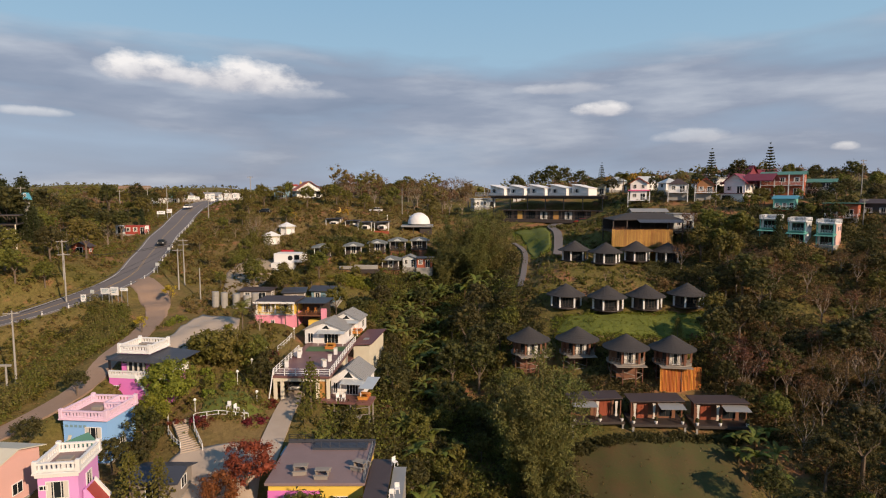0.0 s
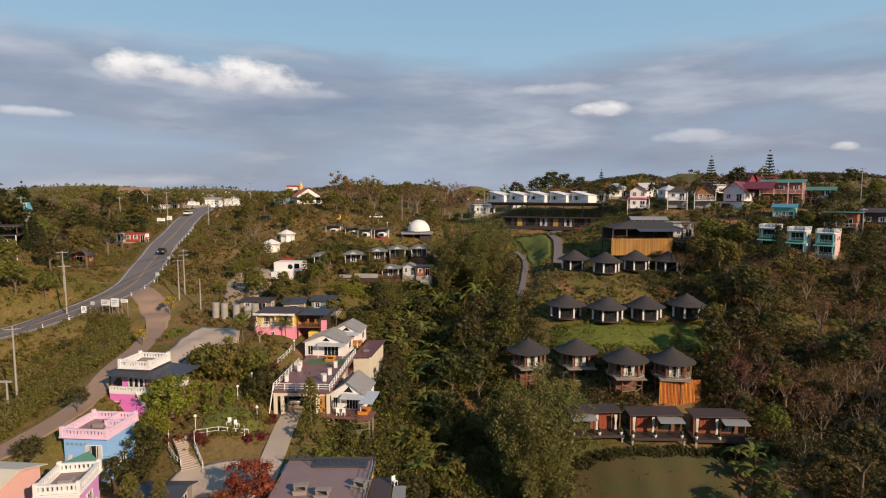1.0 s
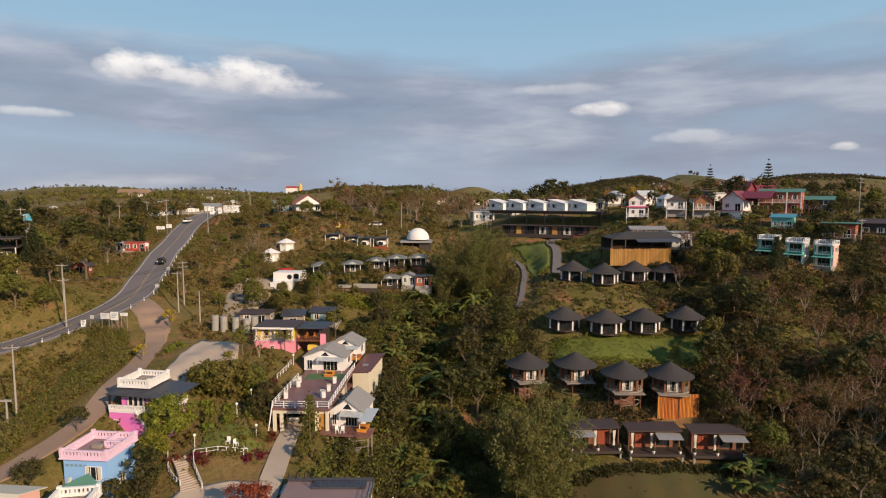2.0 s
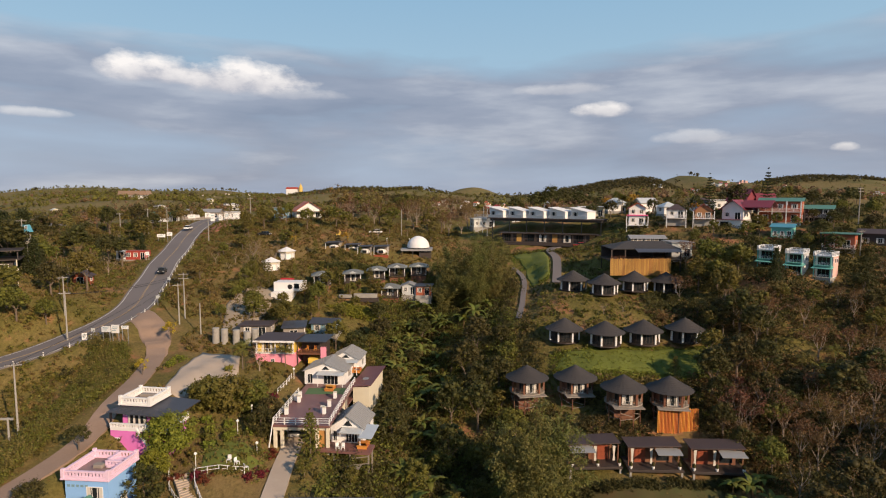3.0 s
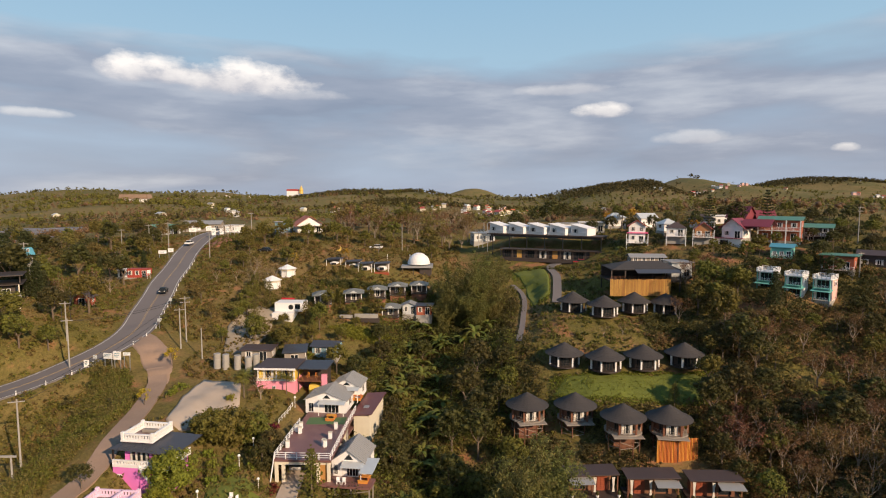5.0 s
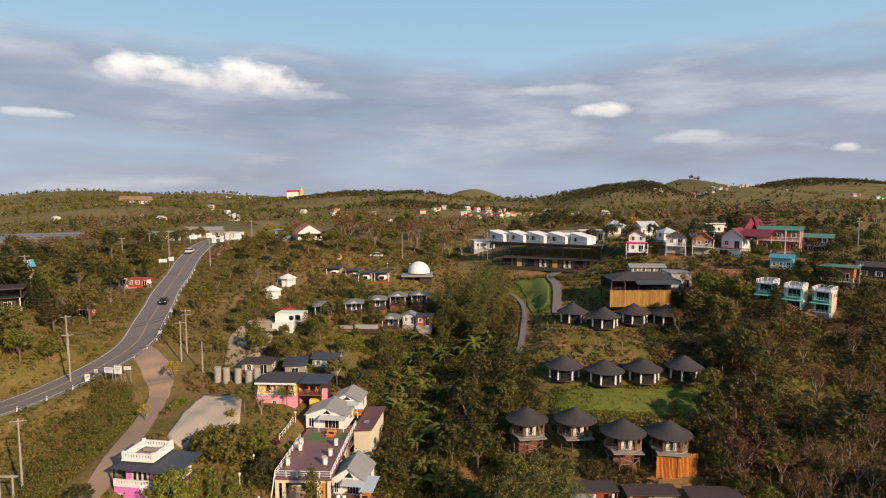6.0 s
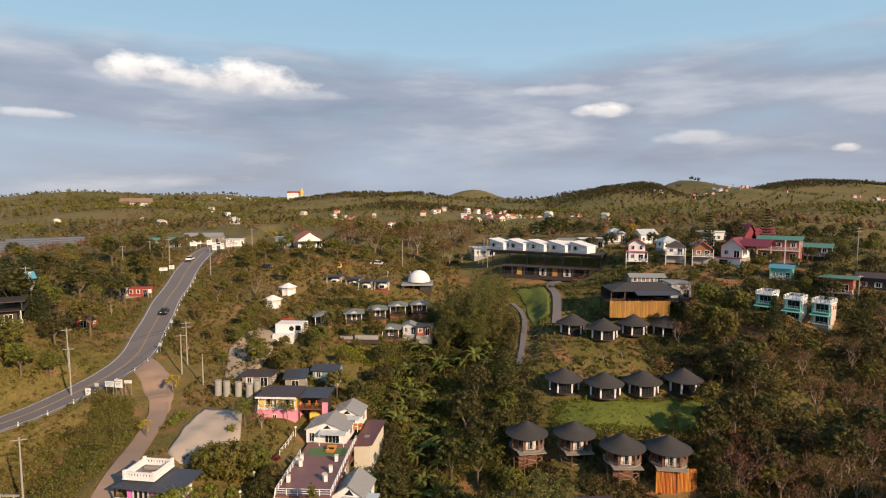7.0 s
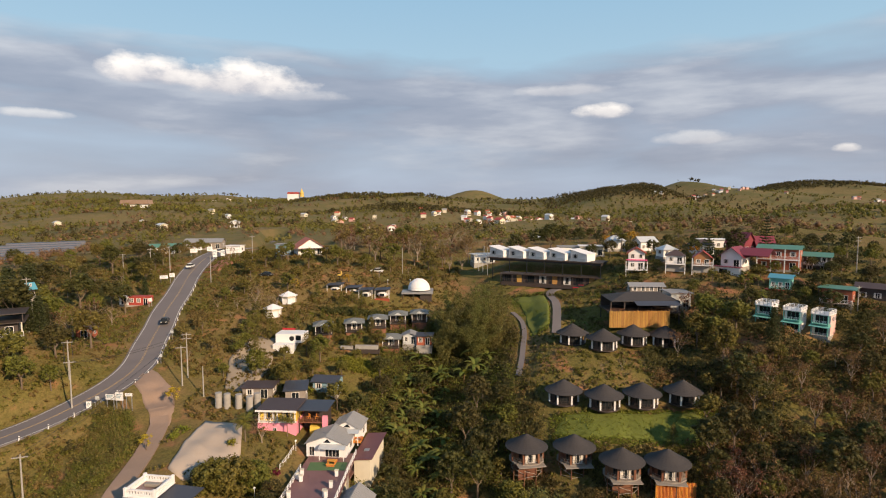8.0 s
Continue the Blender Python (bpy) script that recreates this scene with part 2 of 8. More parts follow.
LEAF = {k: material(k + "_foliage", c, d, 0.6, 0.35, 3.0, 0.7, 0, spread=0.38, island=True, leaf=True) for k, c, d in (
    ("green", (0.165, 0.150, 0.029), (0.098, 0.093, 0.021)), ("dark", (0.084, 0.077, 0.021), (0.048, 0.045, 0.014)), ("bright", (0.22, 0.225, 0.028), (0.135, 0.146, 0.022)),
    ("olive", (0.20, 0.158, 0.046), (0.13, 0.104, 0.032)), ("bamboo", (0.168, 0.162, 0.044), (0.102, 0.102, 0.028)), ("brown", (0.195, 0.105, 0.048), (0.125, 0.066, 0.032)),
    ("rust", (0.26, 0.088, 0.030), (0.16, 0.055, 0.020)), ("red", (0.16, 0.025, 0.02), (0.09, 0.018, 0.014)), ("yellow", (0.42, 0.27, 0.03), (0.26, 0.16, 0.025)),
    ("banana", (0.155, 0.170, 0.032), (0.090, 0.102, 0.022)), ("dry", (0.22, 0.155, 0.070), (0.145, 0.098, 0.045)), ("conifer", (0.060, 0.070, 0.024), (0.036, 0.044, 0.016)))}


def ground_material():
    """Grass, dry grass and bare red earth in drifting patches."""
    m = bpy.data.materials.new("hillside_ground")
    m.use_nodes = True
    n, l = m.node_tree.nodes, m.node_tree.links
    b = n["Principled BSDF"]
    co = n.new("ShaderNodeTexCoord").outputs["Object"]
    tex = lambda s, d=5.0, r=0.6: (lambda t: (l.new(co, t.inputs["Vector"]), t.outputs[0])[1])(node(n, "ShaderNodeTexNoise", Scale=s, Detail=d, Roughness=r))
    far, wide, mid, fine = tex(0.006), tex(0.035), tex(0.16), tex(1.7, 6.0, 0.7)
    fine_mix = ramp(n, l, fine, [(0.36, (0,) * 3), (0.64, (1,) * 3)])
    grass = mix_rgb(n, l, fine_mix, (0.092, 0.079, 0.022), (0.165, 0.134, 0.040))
    dry = mix_rgb(n, l, fine_mix, (0.150, 0.102, 0.042), (0.225, 0.152, 0.065))
    earth = mix_rgb(n, l, fine, (0.25, 0.105, 0.052), (0.36, 0.17, 0.09))
    col = mix_rgb(n, l, ramp(n, l, math_node(n, l, "ADD", math_node(n, l, "MULTIPLY", wide, 0.6), math_node(n, l, "MULTIPLY", mid, 0.4)), [(0.45, (0,) * 3), (0.60, (1,) * 3)]), grass, dry)
    col = mix_rgb(n, l, ramp(n, l, math_node(n, l, "ADD", math_node(n, l, "MULTIPLY", mid, 0.7), math_node(n, l, "MULTIPLY", far, 0.3)), [(0.555, (0,) * 3), (0.635, (0.9,) * 3)]), col, earth)
    # wooded country with fields beyond the village
    sep = n.new("ShaderNodeSeparateXYZ")
    l.new(co, sep.inputs[0])
    woods = mix_rgb(n, l, mid, (0.090, 0.088, 0.034), (0.160, 0.138, 0.056))
    cover = ramp(n, l, math_node(n, l, "ADD", math_node(n, l, "MULTIPLY", tex(0.011), 0.7), math_node(n, l, "MULTIPLY", wide, 0.3)), [(0.44, (1,) * 3), (0.53, (0.0,) * 3)])
    out_there = ramp(n, l, math_node(n, l, "DIVIDE", sep.outputs[1], 1000.0), [(0.22, (0,) * 3), (0.36, (1,) * 3)])
    far_field = mix_rgb(n, l, mid, (0.120, 0.110, 0.045), (0.235, 0.172, 0.082))
    col = mix_rgb(n, l, math_node(n, l, "MULTIPLY", out_there, 0.65), col, far_field)
    col = mix_rgb(n, l, math_node(n, l, "MULTIPLY", cover, math_node(n, l, "MULTIPLY", out_there, 0.9)), col, woods)
    l.new(col, b.inputs["Base Color"])
    b.inputs["Roughness"].default_value = 0.95
    b.inputs["Specular IOR Level"].default_value = 0.1
    bp = node(n, "ShaderNodeBump", Strength=0.9, Distance=0.25)
    l.new(fine, bp.inputs["Height"]); l.new(bp.outputs[0], b.inputs["Normal"])
    return m


GROUND = ground_material()
MEADOW = material("rough_meadow", (0.048, 0.068, 0.012), (0.120, 0.050, 0.023), 0.95, 0.22, 2.6, 0.75, 0.6)
LAWN = material("lush_grass", (0.125, 0.145, 0.018), (0.080, 0.092, 0.014), 0.9, 0.3, 3.0, 0.7, 0.5)


# ---- mesh helpers ----
def mesh_object(name, bm, mat):
    me = bpy.data.meshes.new(name)
    bm.to_mesh(me)
    bm.free()
    me.materials.append(mat)
    return new(name, me)


def part(name, bm, mat, parent, label=""):
    """One bmesh as one mesh object under a thing or under a part."""
    ob = mesh_object(name, bm, mat)
    ob.parent = parent
    return tagged(ob, label)


def place(ob, x=0, y=0, z=0, rz=0, rx=0, ry=0):
    ob.matrix_basis = pose(x, y, z, rx, ry, rz)
    return ob


def thing(name, x, y, z, rz, label, category, group=""):
    ob = new(name)
    ob.empty_display_size = 0.5
    place(ob, x, y, z, rz)
    return tagged(ob, label, category, group)


def box(bm, x0, x1, y0, y1, z0, z1, bevel=0.0):
    v = [bm.verts.new(p) for p in ((x0, y0, z0), (x1, y0, z0), (x1, y1, z0), (x0, y1, z0), (x0, y0, z1), (x1, y0, z1), (x1, y1, z1), (x0, y1, z1))]
    fs = [bm.faces.new([v[i] for i in q]) for q in ((3, 2, 1, 0), (4, 5, 6, 7), (0, 1, 5, 4), (1, 2, 6, 5), (2, 3, 7, 6), (3, 0, 4, 7))]
    if bevel:
        es = list({e for f in fs for e in f.edges})
        bmesh.ops.bevel(bm, geom=es, offset=bevel, segments=1, affect="EDGES")
    return bm


def cube(x0, x1, y0, y1, z0, z1, bevel=0.0):
    return box(bmesh.new(), x0, x1, y0, y1, z0, z1, bevel)


def tube(bm, a, b, r0, r1=None, n=8):
    """A tapered round bar from a to b."""
    a, b = Vector(a), Vector(b)
    r1 = r0 if r1 is None else r1
    q = (b - a).to_track_quat("Z", "Y")
    rings = [[bm.verts.new(p + q @ Vector((r * math.cos(i * math.tau / n), r * math.sin(i * math.tau / n), 0))) for i in range(n)] for p, r in ((a, r0), (b, r1))]
    for i in range(n):
        bm.faces.new((rings[0][i], rings[0][(i + 1) % n], rings[1][(i + 1) % n], rings[1][i]))
    bm.faces.new(rings[0][::-1])
    bm.faces.new(rings[1])
    return bm


def lathe(bm, profile, n=16, x=0, y=0, turn=0.0):
    """Rings of (radius, height) joined into a solid."""
    rings = []
    for r, z in profile:
        rings.append([bm.verts.new((x + r * math.cos(turn + i * math.tau / n), y + r * math.sin(turn + i * math.tau / n), z)) for i in range(n)])
    for a, b in zip(rings, rings[1:]):
        for i in range(n):
            bm.faces.new((a[i], a[(i + 1) % n], b[(i + 1) % n], b[i]))
    bm.faces.new(rings[0][::-1])
    bm.faces.new(rings[-1])
    return bm


def prism(bm, outline, y0, y1):
    """An outline in x and z, drawn out from y0 to y1."""
    a = [bm.verts.new((x, y0, z)) for x, z in outline]
    b = [bm.verts.new((x, y1, z)) for x, z in outline]
    k = len(outline)
    for i in range(k):
        bm.faces.new((a[i], a[(i + 1) % k], b[(i + 1) % k], b[i]))
    bm.faces.new(a[::-1])
    bm.faces.new(b)
    bmesh.ops.recalc_face_normals(bm, faces=bm.faces)
    return bm


def raw_mesh(name, verts, faces, mat):
    me = bpy.data.meshes.new(name)
    me.from_pydata(verts, [], faces)
    me.materials.append(mat)
    return me


# ---- the lie of the land ----
# road and lanes: x, y, z along the middle
ROAD = [(-128, 58, 12.0), (-100, 78, 15.0), (-82, 92, 17.4), (-74.2, 101, 18.6), (-69.5, 110, 20.2), (-67, 118.5, 21.6), (-67, 127, 23.0), (-70, 138, 24.8), (-73, 149, 26.4), (-76.5, 161, 28.4), (-79.8, 175.7, 30.6),
        (-84.3, 192.4, 33.0), (-87.3, 207, 35.0), (-89.6, 222, 36.6), (-91, 242, 37.2), (-92, 275, 35.5), (-98, 330, 31), (-120, 420, 28)]
APRON = [(-65.2, 123.5, 22.6), (-61.2, 119.2, 21.5), (-57.4, 114.4, 20.0), (-53.4, 107.5, 18.0)]
LANE = [(-55.2, 110.6, 18.9), (-52.6, 106, 17.6), (-49.9, 95, 16.9), (-47.8, 83, 16.6), (-47.0, 74.7, 14.8), (-49.4, 66, 13.2), (-55, 54, 11)]
LOWER_PATH = [(17.2, 130, 19.2), (19.2, 139, 20.6), (20.6, 147, 22.0), (22.0, 155, 23.2), (22.4, 164, 24.4), (20.6, 171, 25.6)]
UPPER_PATH = [(29.5, 150, 24.3), (31.2, 158, 26.5), (32.8, 168, 28.9), (32.6, 177, 30.0), (36, 183, 30.6), (44, 184, 31.0)]
DRIVE = [(-21.6, 89, 11.0), (-21.6, 82, 10.8), (-21.4, 77, 10.6), (-20.8, 70, 10.2), (-20.4, 64, 9.4)]
# spot heights of terraces, slopes and gullies
TERRACES = [(25.4, 119, 16.6), (33.3, 118, 16.6), (41, 118, 16.4), (50, 119, 16.7), (33, 127, 21.2), (48, 129, 21.4), (38, 137.5, 24.0), (47, 143, 24.0), (55, 142, 23.8), (32.6, 144.5, 23.5), (38, 156, 25.5), (30, 110.5, 14.2), (42, 109.5, 14.2),
            (24.7, 103, 8.6), (40, 98.5, 7.4), (24, 91, 4.5), (46, 91, 4.3), (28, 84.5, 3.6), (42, 80, 2.0)]
EAST = [(50, 146, 27.6), (52, 158, 30.6), (58, 174, 37.4), (75, 166, 38.6), (92, 166, 39.2), (76, 131, 28.4), (86, 130, 27.8), (96, 139, 33.6), (104, 139, 35.0), (80, 113, 18.0), (60, 98, 9.0), (64, 119, 19.5), (30, 186, 31.6), (37, 192.5, 36.6), (24, 200, 36.4), (49, 186, 37.0), (40, 205, 38.6), (66, 195, 40.0),
        (60, 80, 3.5), (95, 112, 21.0), (120, 130, 33.0), (130, 165, 41.0)]
VALLEY = [(4, 72, -3.0), (4, 95, 1.5), (3, 115, 7.0), (1, 135, 12.0), (3, 155, 17.5), (6, 185, 25.0), (12, 215, 33.0), (14, 126, 14.5), (14, 104, 6.0), (-7, 89, 4.6), (-9, 110, 8.0), (15, 80, -1.5), (4, 50, -8.0), (0, 10, -16.0), (50, 50, -6.0), (12, 176, 26.5), (24, 178, 28.6)]
WEST = [(-38, 145, 21.4), (-27, 150, 22.4), (-20, 157, 24.0), (-15, 151, 20.8), (-17, 139, 17.0), (-31, 154, 23.8), (-20, 163, 24.0), (-47, 165, 26.6), (-45, 174, 29.0), (-20, 178, 29.2), (-8, 182, 29.6), (-42, 196, 35.5), (-49, 214, 38.6), (-15, 205, 33.5), (-36, 122, 18.0), (-26, 128, 16.4),
        (-46, 110, 17.4), (-41, 97, 17.0), (-30, 98, 15.5), (-33, 88, 14.0), (-27, 80, 12.7), (-33, 78, 13.0), (-40, 80, 13.0), (-27, 68, 9.9)]
FAR_WEST = [(-40, 69, 8.8), (-28.5, 72.5, 12.0), (-32.5, 73, 12.0), (-29, 66, 9.9), (-26, 66.5, 9.9), (-37, 60, 8.4), (-34, 50, 8.2), (-30, 104, 16.3), (-14, 66, 7.6), (-13, 80, 8.6), (-66, 88, 13.0), (-60, 78, 13.2), (-62, 102, 17.0), (-91, 121, 29.6), (-97, 124, 31.0), (-88, 141, 24.8), (-88, 168, 28.4), (-107, 194, 33.0), (-110, 130, 27.0), (-125, 160, 30.0), (-98, 210, 35.5), (-45, 40, 2.0), (-100, 50, 8.0)]
# distant hills: x, y, height over the plain, radius across, radius along
HILLS = [(330, 1480, 28, 70, 200), (430, 1500, 48, 75, 220), (525, 1500, 44, 62, 220), (672, 1640, 62, 90, 240), (800, 1600, 34, 120, 220), (960, 1720, 46, 130, 260), (1130, 1750, 54, 120, 260), (1330, 1750, 46, 150, 260), (860, 1300, 14, 200, 160), (-221, 1600, 36, 150, 240), (-60, 1500, 20, 90, 200), (-25, 1150, 17, 160, 140), (190, 4300, 84, 200, 300), (-1100, 2050, 27, 700, 380), (-700, 1500, 14, 160, 160), (900, 900, 14, 300, 200), (-600, 1000, 12, 220, 160), (-420, 560, 9, 160, 100)]


def along(points, step):
    """Evenly spaced points on a smooth curve through points, with the heading at each."""
    p = [Vector(q) for q in points]
    out = []
    for i in range(len(p) - 1):
        a, b, c, d = p[max(i - 1, 0)], p[i], p[i + 1], p[min(i + 2, len(p) - 1)]
        k = max(2, int((c - b).length / step))
        for j in range(k):
            s = j / k
            out.append(0.5 * ((2 * b) + (c - a) * s + (2 * a - 5 * b + 4 * c - d) * s * s + (3 * b - a - 3 * c + d) * s ** 3))
    out.append(p[-1])
    heads = [(out[min(i + 1, len(out) - 1)] - out[max(i - 1, 0)]).to_2d().normalized() for i in range(len(out))]
    return out, heads


CURVES = {}
for key, points, width in (("apron", APRON, 8.0), ("lane", LANE, 3.2), ("lower_path", LOWER_PATH, 1.3), ("upper_path", UPPER_PATH, 2.3), ("drive", DRIVE, 2.8), ("road", ROAD, 7.6)):
    CURVES[key] = (*along(points, 2.0), width)

ANCHORS = np.array(TERRACES + EAST + VALLEY + WEST + FAR_WEST + ROAD[1:-2:2] + LANE[1::2] + LOWER_PATH[::2] + UPPER_PATH[::2], float)


def plate(r):
    return np.where(r > 1e-6, r * r * np.log(np.maximum(r, 1e-6)), 0.0)


def fit_plate():
    k = len(ANCHORS)
    xy = ANCHORS[:, :2] / 100
    d = np.linalg.norm(xy[:, None] - xy[None], axis=2)
    a = np.zeros((k + 3, k + 3))
    a[:k, :k] = plate(d) + np.eye(k) * 0.002
    a[:k, k], a[:k, k + 1:] = 1, xy
    a[k:, :k] = a[:k, k:].T
    return np.linalg.solve(a, np.concatenate([ANCHORS[:, 2], [0, 0, 0]]))


PLATE = fit_plate()


def smooth(a, b, x):
    t = np.clip((x - a) / (b - a), 0, 1)
    return t * t * (3 - 2 * t)


def far_height(x, y):
    z = 24.0 + 8 * np.sin(x / 210 + 1.0) * np.sin(y / 260 + 0.5) + 5 * np.sin(x / 83 + y / 120) + 4 * np.sin(y / 71 - x / 150) + 3 * np.sin(x / 47 - y / 53) * smooth(300, 700, y) + 10 * smooth(500, 200, y)
    z = z + 10 * smooth(900, 2200, y) - 14 * smooth(2600, 4500, y)
    for hx, hy, h, rx, ry in HILLS:
        z = z + h * np.exp(-((x - hx) / rx) ** 2 - ((y - hy) / ry) ** 2)
    return z


def ground(x, y):
    """The ground's height; takes numbers or arrays."""
    x, y = np.atleast_1d(np.asarray(x, float)), np.atleast_1d(np.asarray(y, float))
    cx, cy = np.clip(x, -135, 140), np.clip(y, 0, 260)
    z = np.full(x.shape, PLATE[-3]) + PLATE[-2] * cx / 100 + PLATE[-1] * cy / 100
    for (ax, ay, _), w in zip(ANCHORS, PLATE[:-3]):
        z = z + w * plate(np.hypot(cx - ax, cy - ay) / 100)
    z = z + 0.22 * np.sin(x * 0.9 + y * 0.5) * np.sin(y * 0.7 - x * 0.3) + 0.35 * np.sin(x * 0.23 + 1) * np.sin(y * 0.19)
    away = np.maximum(np.maximum(np.abs(x) - 105, 0) / 110, np.maximum(np.maximum(y - 215, -y), 0) / 110)
    w = smooth(0, 1, away)
    z = z * (1 - w) + far_height(x, y) * w
    for pts, heads, width in CURVES.values():
        best, level, weight = np.full(x.shape, 1e9), np.zeros(x.shape), np.zeros(x.shape)
        for p in pts[::2]:
            d = np.hypot(x - p.x, y - p.y)
            w = (d * d + 2.0) ** -3
            best, level, weight = np.minimum(best, d), level + p.z * w, weight + w
        level = level / weight
        k = 1 - smooth(width * 0.5 + 0.8, width * 0.5 + 5.0, best)
        z = z * (1 - k) + (level - 0.12) * k
    return z


def g(x, y):
    return float(ground(x, y)[0])


def spaced(lo, hi, step, reach):
    """Even steps from lo to hi, and ever longer ones out to the reach."""
    mid = list(np.arange(lo, hi + 0.01, step))
    up, s = [mid[-1]], step
    while up[-1] < reach[1]:
        s = min(s * 1.06, 90)
        up.append(up[-1] + s)
    down, s = [mid[0]], step
    while down[-1] > reach[0]:
        s = min(s * 1.06, 90)
        down.append(down[-1] - s)
    return np.array(down[:0:-1] + mid + up[1:])


def build_ground():
    xs, ys = spaced(-110, 115, 1.8, (-4700, 4700)), spaced(50, 220, 1.8, (-300, 4850))
    gx, gy = np.meshgrid(xs, ys)
    gz = ground(gx.ravel(), gy.ravel())
    verts = np.stack([gx.ravel(), gy.ravel(), gz], 1)
    nx, ny = len(xs), len(ys)
    i = (np.arange(ny - 1)[:, None] * nx + np.arange(nx - 1)[None]).ravel()
    me = bpy.data.meshes.new("ground")
    me.from_pydata(verts.tolist(), [], np.stack([i, i + 1, i + 1 + nx, i + nx], 1).tolist())
    me.materials.append(GROUND)
    me.polygons.foreach_set("use_smooth", [True] * len(me.polygons))
    return tagged(new("ground", me), "hilly ground of dry grass and red earth", "ground", kind="structure")


build_ground()


def strip(name, key, mat, label, category, inner=None, outer=None, lift=0.10, step=1.0, dash=None, parent=None, kind="structure"):
    """A ribbon of solid paving along a curve, between two offsets from its middle."""
    pts, heads, width = CURVES[key]
    inner, outer = (-width / 2, width / 2) if inner is None else (inner, outer)
    bm = bmesh.new()
    rows = []
    for i, (p, h) in enumerate(zip(pts, heads)):
        side = Vector((h.y, -h.x))
        row = []
        for o in (inner, outer):
            q = p.to_2d() + side * o
            row += [bm.verts.new((q.x, q.y, p.z + lift)), bm.verts.new((q.x, q.y, p.z + lift - 0.3))]
        rows.append(row)
    for i, (a, b) in enumerate(zip(rows, rows[1:])):
        if dash and i % dash[1] >= dash[0]:
            continue
        bm.faces.new((a[0], a[2], b[2], b[0]))
        bm.faces.new((a[1], a[0], b[0], b[1]))
        bm.faces.new((a[2], a[3], b[3], b[2]))
    bmesh.ops.recalc_face_normals(bm, faces=bm.faces)
    ob = mesh_object(name, bm, mat)
    if parent:
        ob.parent = parent
        return ob
    return tagged(ob, label, category, kind=kind)


road = strip("road", "road", ASPHALT, "two-lane grey asphalt road with painted lines", "road")
for a, b in ((-3.4, -3.24), (3.24, 3.4)):
    strip("edge_line", "road", LINE_WHITE, "", "", a, b, 0.112, parent=road)
strip("centre_line", "road", LINE_YELLOW, "", "", -0.14, -0.03, 0.112, parent=road)
strip("centre_line", "road", LINE_YELLOW, "", "", 0.09, 0.20, 0.112, parent=road)
strip("lane", "lane", TRACK, "dusty earth lane beside the painted houses", "lane", lift=0.16)
strip("lower_path", "lower_path", ASPHALT, "narrow paved path on the slope", "path", lift=0.3)
strip("upper_path", "upper_path", ASPHALT, "narrow paved path curving uphill", "path", lift=0.3)
strip("drive", "drive", CONCRETE, "concrete drive under the raised deck", "drive")


def slab(name, outline, mat, label, category, lift=0.12, fixed=None, kind="structure", feather=0.0):
    """A paved or planted patch draped over the ground."""
    cx, cy = sum(p[0] for p in outline) / len(outline), sum(p[1] for p in outline) / len(outline)
    rings = []
    bm = bmesh.new()
    dense = []
    for a, b in zip(outline, outline[1:] + outline[:1]):
        k = max(2, int(math.hypot(b[0] - a[0], b[1] - a[1]) / 1.5))
        dense += [(a[0] + (b[0] - a[0]) * i / k, a[1] + (b[1] - a[1]) * i / k) for i in range(k)]
    n = 10
    for j in range(n):
        s = 1 - j / n
        ring = []
        for x, y in dense:
            px, py = cx + (x - cx) * s, cy + (y - cy) * s
            ring.append(bm.verts.new((px, py, (fixed if fixed is not None else g(px, py) + lift) - (feather if j == 0 else 0))))
        rings.append(ring)
    low = [bm.verts.new((v.co.x, v.co.y, v.co.z - 0.5)) for v in rings[0]]
    rings.insert(0, low)
    k = len(dense)
    for a, b in zip(rings, rings[1:]):
        for i in range(k):
            bm.faces.new((a[i], a[(i + 1) % k], b[(i + 1) % k], b[i]))
    bm.faces.new(rings[-1])
    for f in bm.faces:
        f.smooth = True
    bmesh.ops.recalc_face_normals(bm, faces=bm.faces)
    return tagged(mesh_object(name, bm, mat), label, category, kind=kind)


slab("car_park", [(-44.6, 107.5), (-37.5, 107), (-33.0, 92.5), (-40.5, 88), (-43.6, 90), (-44.8, 99)], CONCRETE, "empty pale concrete car park", "car park", 0.32)
slab("junction_apron", [(-64.8, 126.2), (-61.2, 123.6), (-55.8, 118.6), (-52.2, 111.8), (-50.4, 105.4), (-53.2, 104.6), (-56.4, 109.4), (-60.6, 114.8), (-64.2, 118.4)], TRACK, "dusty junction apron beside the road", "lane", 0.2, feather=0.3)
slab("forecourt", [(-30.8, 66.6), (-25, 68), (-21, 68.4), (-19.5, 58), (-33, 57)], CONCRETE, "sunlit concrete forecourt below the garden steps", "pavement")
slab("stony_yard", [(-49, 150), (-43, 149), (-40, 134), (-41, 121), (-46, 121), (-50, 135)], GRAVEL, "stony pale yard between trees", "yard", 0.35)
slab("terrace_lawn", [(24, 116.4), (37, 115.6), (52, 116.6), (57, 112), (53, 107.6), (38, 108.4), (27, 109.5), (21, 113)], LAWN, "lush green bank below a row of round huts", "lawn", 0.25, feather=0.5)
slab("knoll_lawn", [(21.5, 180), (31, 178), (31, 168), (29, 156), (24, 152), (23.5, 160), (24, 170)], LAWN, "bright grass knoll between two paths", "lawn", 0.3, feather=0.6)
slab("red_earth_bank", [(-84, 213), (-78, 214), (-74, 206), (-76, 198), (-82, 199)], EARTH_WALL, "cut bank of bare red earth beside the road", "bank", 0.25)
slab("meadow", [(14.5, 86.6), (43.5, 86.0), (42.5, 76), (37, 60), (20, 60), (15, 73)], MEADOW, "rough green meadow with red earth patches below the cabins", "meadow", 0.14, feather=0.5)
